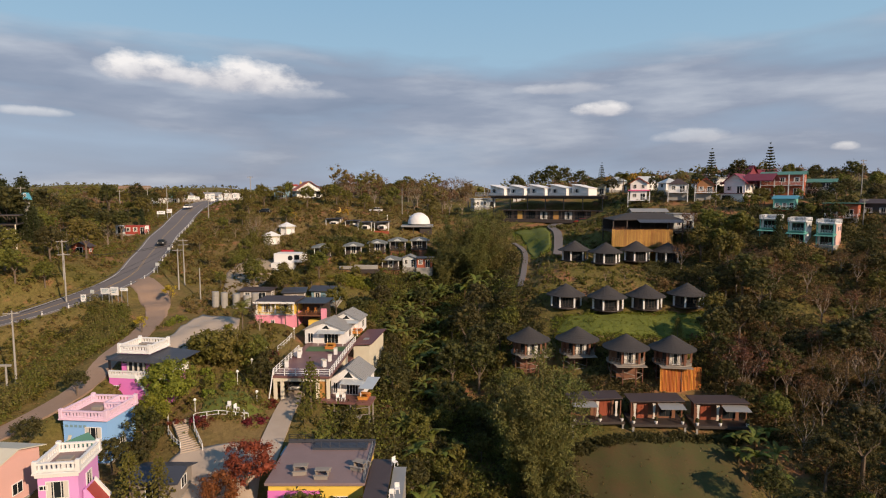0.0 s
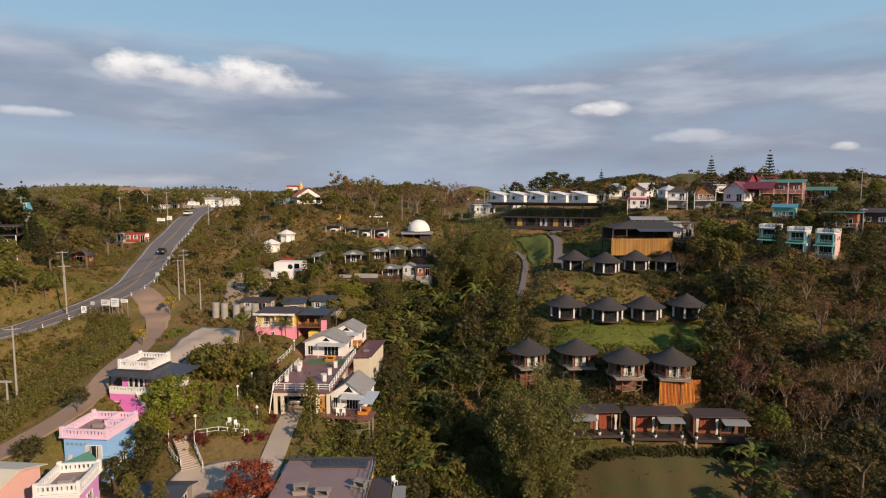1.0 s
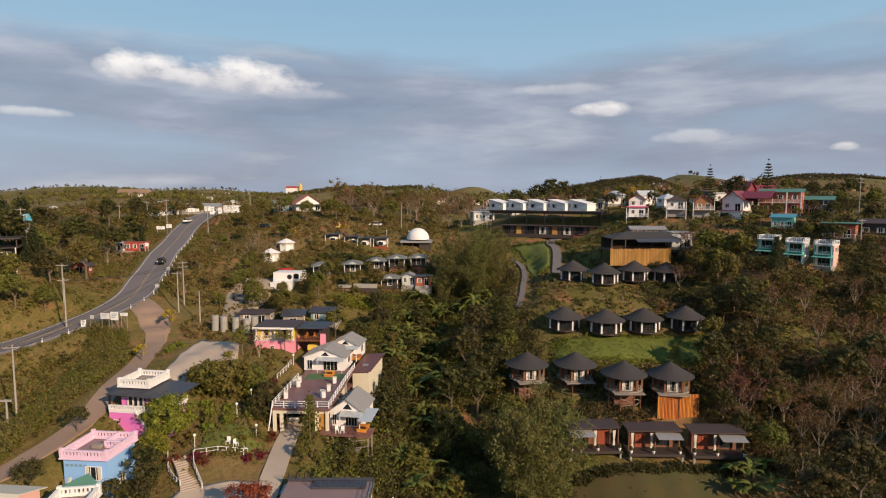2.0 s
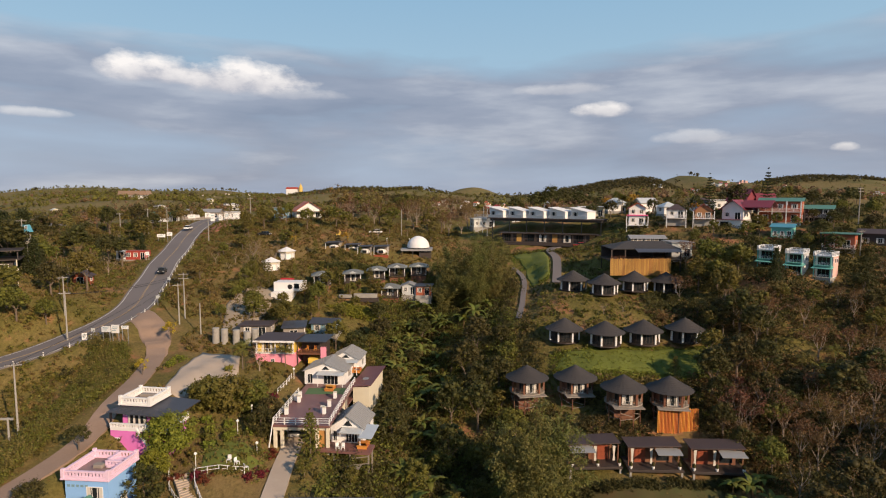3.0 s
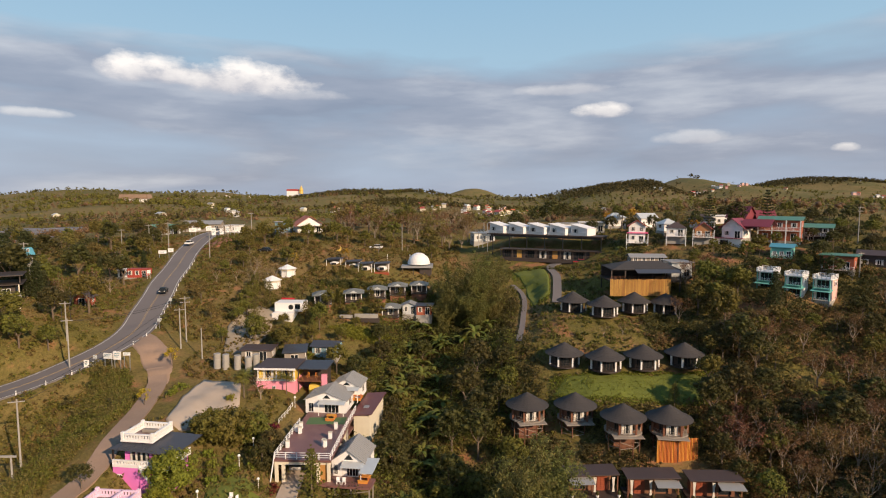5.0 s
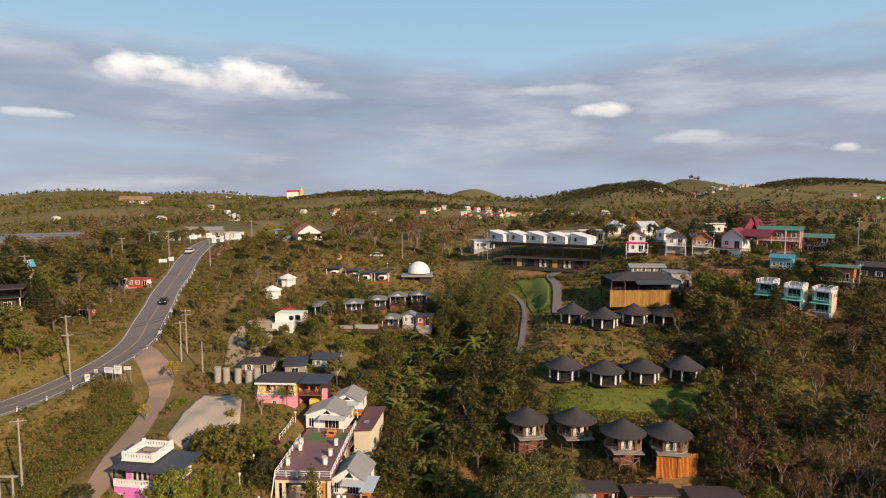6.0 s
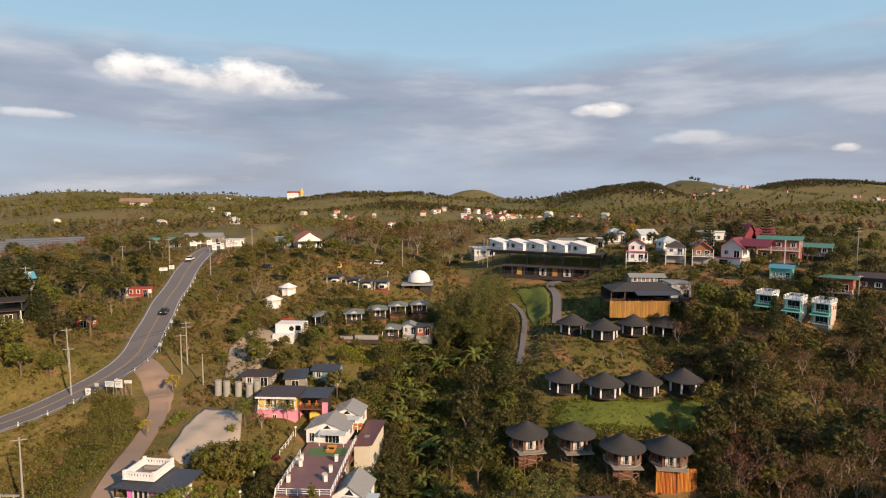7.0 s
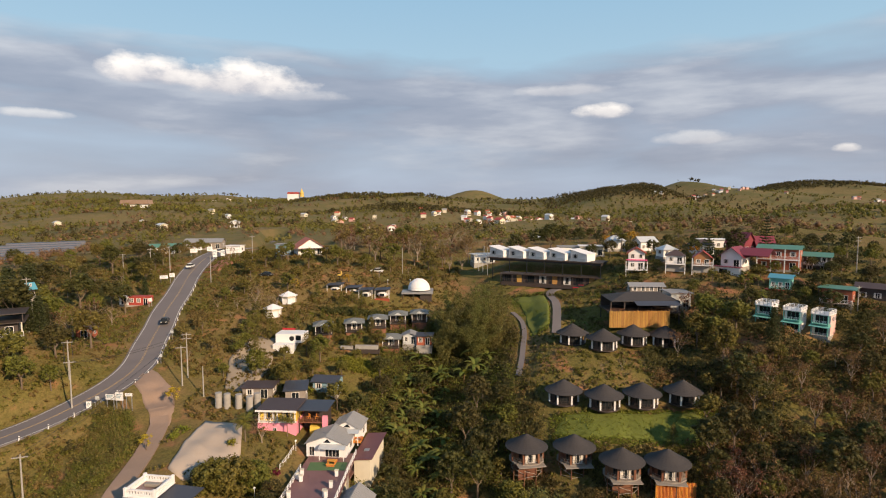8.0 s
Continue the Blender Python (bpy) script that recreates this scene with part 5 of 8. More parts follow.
# ---- raised deck with three white gabled houses ----
def white_house(x, y, z, rz, w, d, h, rise, label, awn=True):
    ob = thing("white_gabled_house", x, y, z, rz, label, "house", "white gabled houses")
    part("wall", gable_wall(w, -d / 2, d, 0, h, rise), WHITE, ob)
    gable(ob, "roof", w, -d / 2, d / 2, h + 0.02, rise, GREY_SHEET, 0.3, 0.09, 0.5, "grey standing-seam metal roof")
    part("gable_window", prism(bmesh.new(), [(-0.55, h + 0.25), (0.85, h + 0.25), (0.2, h + rise * 0.66)], -d / 2 - 0.04, -d / 2 - 0.01), GLASS, ob, "three-cornered gable window")
    window(ob, w * 0.36, h * 0.82, w * 0.15, -d / 2, 0.1, 0, WHITE, 3)
    window(ob, w * 0.13, h * 0.7, -w * 0.36, -d / 2, 0.2, 0, WHITE, 1)
    for s in (-1, 1):
        window(ob, d * 0.3, 1.3, s * w / 2, 0, 0.8, 90 * s, WHITE, 1)
    if awn:
        aw = place(part("awning", cube(-w * 0.30, w * 0.36, -1.7, 0, 0, 0.06), PALE_SHEET, ob, "pale metal awning"), w * 0.16, -d / 2, h + 0.02, 0, 9, 0)
        for sx in (-0.27, 0.33):
            piece("awning_post", (round(h, 2), round(w, 1)), lambda: cube(-0.05, 0.05, -0.05, 0.05, 0, h - 0.22), WHITE, ob, w * (0.16 + sx), -d / 2 - 1.5, 0)
    reserve(x, y, 5)
    return ob


deck = thing("raised_deck", -20.0, 89.0, 10.4, 0, "broad raised deck with a red floor and white railing", "deck")
bm = bmesh.new()
prism(bm, [(-4.2, -7.6), (4.1, -8.0), (4.9, 12.0), (-3.4, 12.0), (-3.8, 4.0)], -0.3, 0.0)
for v in bm.verts:
    v.co = Vector((v.co.x, v.co.z, v.co.y))
bmesh.ops.recalc_face_normals(bm, faces=bm.faces)
part("deck_floor", bm, DECK_RED, deck, "worn red painted deck floor").location.z = 3.9
part("turf_mat", cube(-2.6, 3.8, 5.4, 8.4, 3.91, 3.93), GREEN_MAT, deck, "green turf mat")
for x, y in ((-3.9, -7.2), (-2.9, -7.2), (2.2, -7.5), (3.7, -7.5), (-3.7, -2), (3.8, -2), (-3.5, 4), (4.0, 4)):
    piece("pillar", ("deck",), lambda: cube(-0.24, 0.24, -0.24, 0.24, -1.2, 3.6, 0.03), CREAM, deck, x, y, 0)
part("beam", cube(-4.1, 4.0, -7.5, -7.1, 3.05, 3.58), CREAM, deck)
part("store_wall", cube(2.45, 3.45, -7.4, -7.2, 0, 3.0), GOLD_WOOD, deck, "golden bamboo screen under the deck")
part("back_wall", cube(-3.8, 4.3, 5.8, 6.2, -1.5, 3.58), OLD_CONCRETE, deck)
railing(deck, [(-3.6, 5.6, 3.92), (-4.1, -7.4, 3.92), (4.0, -7.8, 3.92), (4.4, 4.4, 3.92), (4.8, 11.5, 3.92)], 1.0, WHITE, 1.5, 0.055, 3)
place(part("raking_strut", tube(bmesh.new(), (-4.8, -8.0, -0.4), (-4.1, -7.5, 4.6), 0.09, n=6), WHITE, deck))
for i, (x, y) in enumerate(((-2.9, 3.6), (-2.6, 1.6), (-3.3, 2.4), (-3.2, -3.6), (2.8, 3.4), (2.6, -0.4), (2.4, -3.4), (2.1, -3.0))):
    bol = thing("deck_planter", -20 + x, 89 + y, 14.33, 0, "white square planter pillar on the deck", "planter", "deck planters")
    part("body", cube(-0.27, 0.27, -0.27, 0.27, 0, 1.0, 0.04), WHITE, bol)
    part("cap", cube(-0.31, 0.31, -0.31, 0.31, 1.005, 1.09, 0.02), CREAM, bol)
reserve(-21, 93, 8); reserve(-21, 102, 7)
white_house(-20.0, 102.4, 14.2, -6, 7.2, 5.6, 2.4, 1.35, "white gabled house with a grey metal roof on the deck")
white_house(-17.4, 107.6, 14.7, -6, 5.2, 5.2, 2.5, 1.3, "smaller white gabled house behind the deck")
lower = white_house(-13.4, 85.8, 11.0, -8, 4.9, 5.8, 2.3, 1.7, "white gabled house on a dark red stilted terrace")
part("terrace", cube(-3.9, 4.2, -5.8, -2.92, -0.35, -0.02), DECK_RED, lower, "dark red plank terrace")
for x in (-3.6, -1.2, 1.2, 3.9):
    piece("stilt", ("lower",), lambda: cube(-0.1, 0.1, -0.1, 0.1, -5.4, -0.35), GREY_WOOD, lower, x, -5.4, 0)
    piece("stilt", ("lower",), lambda: cube(-0.1, 0.1, -0.1, 0.1, -5.4, -0.35), GREY_WOOD, lower, x, -3.4, 0)
for z in (-1.6, -2.6):
    part("brace", tube(bmesh.new(), (-1.2, -5.45, z), (3.9, -5.45, z + 0.9), 0.07, n=5), GREY_WOOD, lower)
part("step_landing", cube(-1.2, 3.0, -7.2, -5.85, -1.9, -1.75), GREY_WOOD, lower)
for i in range(5):
    piece("step", ("lower",), lambda: cube(-0.6, 0.6, -0.14, 0.14, 0, 0.06), GREY_WOOD, lower, -1.6 - i * 0.32, -6.5, -1.9 - i * 0.2)
place(part("side_awning", cube(0, 2.0, -3.4, 1.0, 0, 0.06), PALE_SHEET, lower, "pale metal side awning"), 2.45, -2.3, 2.2, 0, 4, 0)
side = thing("cream_outbuilding", -13.9, 98.9, 11.2, -7, "narrow cream outbuilding with a dark maroon flat roof", "house")
part("wall", cube(-1.4, 1.4, -0.2, 10.5, -2.0, 2.9), CREAM, side)
part("roof", prism(bmesh.new(), [(-1.8, 3.0), (1.9, 3.3), (1.9, 3.42), (-1.8, 3.12)], -0.7, 11.0), MAROON_SHEET, side, "dark maroon sheet roof")
part("skylight", cube(-0.4, 0.5, 2.6, 3.6, 3.24, 3.4), METAL, side)
part("walkway", cube(-2.9, -1.45, -6.5, 9, 0.6, 0.8), DECK_RED, side, "red walkway between the deck and the outbuilding")
reserve(-12, 103, 7)


def garden_table(x, y, z, rz, mat, label, group):
    ob = thing("garden_table_set", x, y, z, rz, label, "table", group)
    part("tabletop", cube(-0.75, 0.75, -0.45, 0.45, 0.70, 0.76, 0.02), mat, ob)
    for sx in (-0.6, 0.6):
        piece("leg", (mat.name,), lambda: cube(-0.05, 0.05, -0.35, 0.35, 0, 0.70), mat, ob, sx, 0, 0)
    for sy in (-0.85, 0.85):
        piece("bench", (mat.name,), lambda: cube(-0.8, 0.8, -0.16, 0.16, 0.40, 0.46, 0.02), mat, ob, 0, sy, 0)
        piece("bench_leg", (mat.name,), lambda: cube(-0.7, 0.7, -0.05, 0.05, 0, 0.40), mat, ob, 0, sy, 0)
    return ob


def plastic_chair(x, y, z, rz, mat=WHITE, label="white plastic garden chair", group="garden chairs"):
    ob = thing("garden_chair", x, y, z, rz, label, "chair", group)
    part("seat", cube(-0.26, 0.26, -0.26, 0.26, 0.42, 0.47, 0.02), mat, ob)
    part("backrest", cube(-0.25, 0.25, 0.22, 0.28, 0.47, 0.95, 0.02), mat, ob)
    for sx in (-0.22, 0.22):
        for sy in (-0.22, 0.22):
            piece("leg", ("chair", mat.name), lambda: cube(-0.03, 0.03, -0.03, 0.03, 0, 0.42), mat, ob, sx, sy, 0)


garden_table(-18.8, 96.6, 14.33, -6, ORANGE_WOOD, "orange timber table with two benches", "deck tables")
garden_table(-15.4, 104.6, 15.0, -6, ORANGE_WOOD, "orange timber table with two benches", "deck tables")
garden_table(-11.2, 81.6, 11.0, -8, ORANGE_WOOD, "orange timber table with two benches", "deck tables")
plastic_chair(-14.0, 80.6, 10.98, 0); plastic_chair(-14.8, 80.7, 10.98, 20)
for dx in (0, 1.0, 2.2):
    plastic_chair(-27.6 + dx, 73.6, g(-27.6 + dx, 73.6) + 0.08, dx * 60)
plastic_chair(-5.2, 61.4, 10.62, 40); plastic_chair(-4.5, 55.6, 10.62, 10); plastic_chair(-5.0, 54.8, 10.62, 190)


# ---- building with the flat roof below the drive ----
flat = thing("flat_roofed_building", -12.9, 61.4, 7.0, 0, "low yellow and pink building with a mauve flat roof terrace", "house")
part("wall", cube(-4.9, 4.8, -4.0, 4.8, -2.5, 3.5), YELLOW, flat)
part("purple_front", cube(-4.95, 0.4, -4.08, -4.02, -2.5, 2.9), PINK, flat)
part("roof_slab", cube(-5.2, 5.0, -4.4, 5.4, 3.55, 3.85, 0.03), ROOF_DECK, flat, "mauve coated flat roof with stains")
part("kerb", cube(-5.2, 5.0, 5.25, 5.4, 3.86, 4.3), SLATE, flat)
part("side_kerb", cube(4.85, 5.0, -4.4, 5.24, 3.86, 4.1), SLATE, flat)
part("raised_roof", cube(-2.0, 4.2, 3.4, 5.2, 3.86, 4.1), SLATE, flat)
part("side_roof", cube(5.1, 7.4, -8.0, 1.6, 3.3, 3.6), BROWN_SHEET, flat, "maroon side terrace")
part("side_wall", cube(5.2, 7.3, -7.9, 1.4, -2.5, 3.28), YELLOW, flat)
part("sheet_roof", cube(7.5, 8.9, -8.2, 1.0, 2.9, 3.0), GREY_SHEET, flat, "grey metal sheet roof")
part("sheet_wall", cube(7.6, 8.8, -8.1, 0.9, -2.5, 2.88), OLD_CONCRETE, flat)
part("blue_sheet", cube(-5.9, -2.0, 4.0, 6.4, 2.9, 3.0), BLUE_PANEL, flat, "faded blue sheet roof")
railing(flat, [(-5.1, 5.1, 4.3), (-2.2, 5.1, 4.3)], 0.7, BLACK, 0.9, 0.03, 3)
railing(flat, [(-2.0, 3.5, 4.1), (4.1, 3.5, 4.1)], 0.9, SLATE, 1.0, 0.03, 3)
railing(flat, [(4.9, 3.4, 4.1), (4.9, -4.2, 4.1)], 0.8, METAL, 1.2, 0.03, 2)
window(flat, 1.6, 1.5, 2.4, -4.0, 0.8); window(flat, 1.6, 1.5, -2.6, -4.08, 0.8)
reserve(-12, 62, 9)
for x, y, r in ((-12.5, 58.6, 0), (-8.8, 60.4, -25), (-15, 59.5, 8)):
    garden_table(x, y, 10.86, r, GREY_WOOD, "weathered wooden table with benches on the flat roof", "roof tables")


# ---- yellow and pink cafe ----
cafe = thing("cafe_building", -30.0, 108.4, 16.0, -3, "two-storey yellow and pink cafe with a flat brown roof", "house")
cafe.matrix_basis = cafe.matrix_basis @ Matrix.Scale(0.9, 4)
part("lower_wall", cube(-4.6, 3.4, -3.0, 4, -1.0, 2.2), CAFE_PINK, cafe)
part("upper_wall", cube(-4.4, 3.2, -2.2, 4, 2.21, 4.7), YELLOW, cafe)
part("roof", cube(-4.9, 3.6, -3.3, 4.4, 4.72, 4.95, 0.03), BROWN_SHEET, cafe)
part("fascia", cube(-4.95, 3.65, -3.38, -3.31, 4.6, 5.0), WHITE, cafe)
part("balcony", cube(-4.6, 3.4, -3.0, -2.21, 2.21, 2.36), WHITE, cafe)
railing(cafe, [(-4.5, -2.9, 2.36), (3.3, -2.9, 2.36)], 0.9, WHITE, 1.3, 0.045, 3)
for x in (-2.4, 1.4):
    window(cafe, 2.4, 1.8, x, -2.2, 2.55, 0, YELLOW, 2, True)
for x in (-4.3, -0.5, 3.2):
    piece("column", ("cafe",), lambda: cube(-0.1, 0.1, -0.1, 0.1, 2.36, 4.7), WHITE, cafe, x, -2.85, 0)
window(cafe, 0.8, 1.0, -1.0, -3.0, 0.2)
wing = thing("cafe_wing", -24.3, 109.2, 15.8, -3, "open-fronted dark timber wing with a slate roof", "house")
wing.matrix_basis = wing.matrix_basis @ Matrix.Scale(0.88, 4)
part("back_wall", cube(-2.6, 2.8, 0.6, 3.2, -1, 4.6), DARK_WOOD, wing)
part("upper_floor", cube(-2.9, 2.9, -2.8, 0.58, 2.0, 2.25), WOOD, wing)
part("lower_wall", cube(-0.6, 2.2, -2.2, 0.55, -1, 1.0), YELLOW, wing)
part("pink_pier", cube(2.3, 3.4, -2.9, -2.3, -1.6, 3.6), CAFE_PINK, wing)
part("roof", prism(bmesh.new(), [(-3.4, 4.75), (3.6, 4.75), (3.6, 4.9), (-3.4, 4.9)], -3.2, 3.6), SLATE, wing)
railing(wing, [(-2.8, -2.7, 2.25), (2.2, -2.7, 2.25)], 0.9, WOOD, 1.0, 0.04, 4)
for x in (-2.7, 2.2):
    piece("column", ("wing",), lambda: cube(-0.1, 0.1, -0.1, 0.1, -1, 4.7), DARK_WOOD, wing, x, -2.6, 0)
for x in (-1.6, 0.0):
    plastic_chair(-23.6 + x, 107.7, 18.06, 20 * x, ORANGE_WOOD, "orange wooden chair on the cafe balcony", "cafe chairs")
reserve(-29, 108, 6); reserve(-22, 108, 5)
for i, (x, y) in enumerate(((-44.6, 114), (-42.9, 114), (-40.8, 114.6), (-38.3, 113.6), (-37.2, 115))):
    tank = thing("stacked_well_rings", x, y, g(x, y) - 0.1, 0, "stack of weathered concrete well rings", "concrete rings", "well rings")
    for k in range(3):
        piece("ring", ("well",), lambda: lathe(bmesh.new(), [(0.66, 0), (0.68, 0.05), (0.68, 0.95), (0.66, 1.0)], 14), OLD_CONCRETE, tank, 0.02 * k, 0, k * 1.02)
annex(-25.8, 129.4, 16.4, 5.4, 4.6, 2.5, BLUE_PANEL, SLATE, "small pale blue hut with a dark pitched roof", -8, "hut", pitch=0.7, roof_kind="side", wins=2)
annex(-30.8, 121, 17.4, 4.0, 6, 2.6, GREY_WOOD, SLATE, "grey shed with a dark lean-to roof", 10, "shed", roof_kind="flat", wins=1)
annex(-38.5, 121, 17.8, 6, 4, 2.4, GREY_WOOD, BROWN_SHEET, "low workshop with a brown flat roof", 0, "shed", roof_kind="flat", wins=2)


# ---- west slope: white box house, gazebos, small huts, dome ----
wb = thing("white_box_house", -38.6, 146.4, 20.7, -4, "white cubic house in two steps with round windows", "house")
part("lower", cube(-3.6, 1.6, -2.8, 2.0, -1.5, 2.3, 0.04), WHITE, wb)
part("upper", cube(-3.6, 3.5, -0.6, 4.0, 2.31, 4.5, 0.04), WHITE, wb)
for x, z, y in ((-0.6, 1.0, -2.8), (0.6, 3.4, -0.6)):
    w_ob = part("round_window", lathe(bmesh.new(), [(0.62, 0), (0.62, 0.06), (0.5, 0.06)], 16), BLACK, wb)
    place(w_ob, x, y + 0.01, z, 0, 90)
window(wb, 1.3, 1.2, 2.3, -0.6, 3.0, 0, BLACK, 1); window(wb, 0.5, 0.2, -2.9, -2.8, 0.9, 0, BLACK, 0)
part("red_railing", cube(-3.4, 0.0, 4.1, 4.2, 4.55, 4.95), RED_PAINT, wb)
reserve(-38, 146, 6)


def gazebo(x, y, z):
    ob = thing("gazebo", x, y, z, 10, "white gazebo with a shallow pyramid roof", "gazebo", "white gazebos")
    part("roof", lathe(bmesh.new(), [(2.7, 2.5), (2.75, 2.6), (1.1, 3.35), (0.05, 3.8)], 8), WHITE, ob)
    part("valance", lathe(bmesh.new(), [(2.3, 2.05), (2.3, 2.48)], 8), CREAM, ob)
    part("wall", lathe(bmesh.new(), [(2.0, 0.2), (2.0, 1.9)], 8), WHITE, ob)
    part("base", lathe(bmesh.new(), [(2.3, -1.8), (2.3, 0.2)], 8), OLD_CONCRETE, ob)
    for i in range(8):
        a = i * math.tau / 8
        piece("column", ("gaz",), lambda: cube(-0.07, 0.07, -0.07, 0.07, 0.2, 2.5), WHITE, ob, 2.15 * math.cos(a), 2.15 * math.sin(a), 0)
    reserve(x, y, 3.5)


gazebo(-47.8, 163.6, 25.9); gazebo(-45.8, 172.6, 28.0)


def slope_hut(x, y, z, rz, w=4.6):
    ob = thing("terrace_hut", x, y, z, rz, "small terrace hut with a grey hipped roof and open porch", "hut", "terrace huts")
    part("floor", cube(-w / 2, w / 2, -2.4, 2.2, -0.25, 0.05), DARK_WOOD, ob)
    part("base", cube(-w / 2 + 0.2, w / 2 - 0.2, -2.0, 2.0, -2.2, -0.26), EARTH_WALL, ob, "bare reddish foundation wall")
    # porch shade is put into the colour of this wall
    part("wall", cube(-w / 2 + 0.2, w / 2 - 0.2, -0.6, 2.0, 0.06, 2.3), DARK_WOOD, ob)
    part("roof", lathe(bmesh.new(), [(3.9, 2.2), (3.95, 2.3), (1.8, 2.95), (0.05, 3.3)], 4, turn=math.pi / 4), HUT_SHEET, ob, "grey-green sheet hipped roof")
    part("porch_gable", gable_wall(2.0, -2.5, 0.15, 2.25, 2.4, 0.6), PALE_SHEET, ob)
    window(ob, 1.6, 1.9, 0, -0.6, 0.2, 0, WHITE, 1, True)
    for sx in (-1, 1):
        piece("column", ("slope",), lambda: cube(-0.08, 0.08, -0.08, 0.08, 0.05, 2.35), WHITE, ob, sx * (w / 2 - 0.25), -2.2, 0)
    railing(ob, [(-w / 2 + 0.2, -2.3, 0.05), (w / 2 - 0.2, -2.3, 0.05)], 0.8, DARK_WOOD, 1.1, 0.035, 3)
    reserve(x, y, 3.8)


for x, y, z, rz in ((-31.5, 153.2, 23.9, 12), (-23.7, 155.6, 24.1, 6), (-17.6, 158.2, 24.6, 4), (-12.4, 162, 24.9, 2), (-6.5, 164.6, 24.8, 0), (-13.4, 151.4, 20.9, 0)):
    slope_hut(x, y, z, rz)
annex(-8.6, 153.6, 20.9, 3.6, 3.6, 2.5, PALE_SHEET, GREY_SHEET, "small pale blue-white hut with a grey roof", 0, "hut", pitch=0.7, wins=2)
annex(-4.7, 152.6, 20.9, 3.8, 3.6, 2.5, RED_WALL, SLATE, "orange-red hut with a flat slate roof", -4, "hut", roof_kind="flat", wins=2)


def pod(x, y, z, w, label):
    ob = thing("glamping_pod", x, y, z, 0, label, "cabin", "glamping pods")
    part("floor", cube(-w / 2, w / 2, -2.6, 2.4, -1.6, 0.05), RED_WOOD, ob)
    part("roof", prism(bmesh.new(), [(-w / 2 - 0.2, 2.5), (w / 2 + 0.2, 2.7), (w / 2 + 0.2, 2.85), (-w / 2 - 0.2, 2.65)], -2.4, 2.6), SLATE, ob)
    part("wall", cube(-w / 2 + 0.1, w / 2 - 0.1, 0.6, 2.3, 0.06, 2.5), GREY_WOOD, ob)
    bm = bmesh.new()
    bmesh.ops.create_uvsphere(bm, u_segments=16, v_segments=8, radius=1.0)
    bmesh.ops.scale(bm, verts=bm.verts, vec=(w * 0.36, 1.3, 0.95))
    place(part("pod_shell", bm, WHITE, ob, "white rounded shell"), 0, -0.5, 1.0)
    window(ob, w * 0.3, 0.9, 0, -1.8, 0.6, 0, BLACK, 1)
    for sx in (-1, 1):
        piece("column", ("pod",), lambda: cube(-0.07, 0.07, -0.07, 0.07, 0.05, 2.6), WHITE, ob, sx * (w / 2 - 0.1), -2.2, 0)
    reserve(x, y, 4.6)


for x, y, z, w in ((-33.6, 182.5, 29.8, 4.6), (-27.6, 181.5, 29.2, 4.4), (-23.4, 178.5, 28.9, 4.2), (-18.4, 178.5, 28.9, 4.4)):
    pod(x, y, z, w, "rounded white glamping pod under a slate roof")
dome = thing("dome_tent", -7.4, 182.5, 30.3, 0, "white geodesic dome tent on a dark platform", "dome tent")
bm = bmesh.new()
bmesh.ops.create_icosphere(bm, subdivisions=3, radius=3.5)
bmesh.ops.delete(bm, geom=[v for v in bm.verts if v.co.z < -0.3], context="VERTS")
part("skin", bm, WHITE, dome, "white faceted fabric").location.z = 0.5
part("platform", cube(-5.2, 4.4, -4.6, 4.2, -0.3, 0.2), GREY_SHEET, dome)
part("lower_room", cube(0.4, 4.0, -3.6, 3.6, -3.6, -0.31), DARK_WOOD, dome)
for x in (-4.8, -1.5):
    for y in (-4.2, 3.6):
        piece("stilt", ("dome",), lambda: cube(-0.1, 0.1, -0.1, 0.1, -4, -0.3), DARK_WOOD, dome, x, y, 0)
reserve(-7, 183, 6)
wall_a = thing("terrace_planter", -20.5, 146.2, 21.4, -3, "long pale concrete planter on the terrace edge", "planter")
part("trough", cube(-1.6, 4.2, -0.5, 0.5, -0.1, 0.9, 0.03), OLD_CONCRETE, wall_a)
part("trough", cube(-5.4, -2.2, -0.5, 0.5, -0.1, 0.6, 0.03), OLD_CONCRETE, wall_a)
part("base", cube(-7.4, 4.6, -0.6, 0.6, -1.2, -0.12, 0.05), DARK_WOOD, wall_a, "dark timber base")
moon = thing("moon_sculpture", -33.8, 190.5, 33.2, 0, "yellow crescent moon sculpture", "sculpture")
bm = bmesh.new()
arc = [(0.95 * math.cos(a), 0.95 * math.sin(a)) for a in np.linspace(-2.3, 1.3, 14)] + [(0.35 * math.cos(1.3) + 0.72 * math.cos(a) - 0.25, 0.35 + 0.72 * math.sin(a)) for a in np.linspace(1.3, -2.0, 12)]
prism(bm, arc, -0.1, 0.1)
part("crescent", bm, MOON, moon).location.z = 1.6
part("stand", cube(-0.3, 0.3, -0.3, 0.3, -1.5, 0.75), DARK_WOOD, moon)
sala = annex(-49.6, 216, 38.6, 9.0, 9.0, 3.0, WHITE, ORANGE_ROOF, "white hall with a steep orange tiled gable roof", 24, "hall", pitch=2.9, wins=3, over=0.9)
part("skirt_roof", cube(-6.4, 6.4, -6.6, -4.7, 2.4, 2.52), BROWN_SHEET, sala)
annex(-58, 214, 38.4, 5, 4, 4, BLUE_PANEL, GREY_SHEET, "pale shed with blue panels beside the hall", 0, "shed", roof_kind="flat", wins=1)


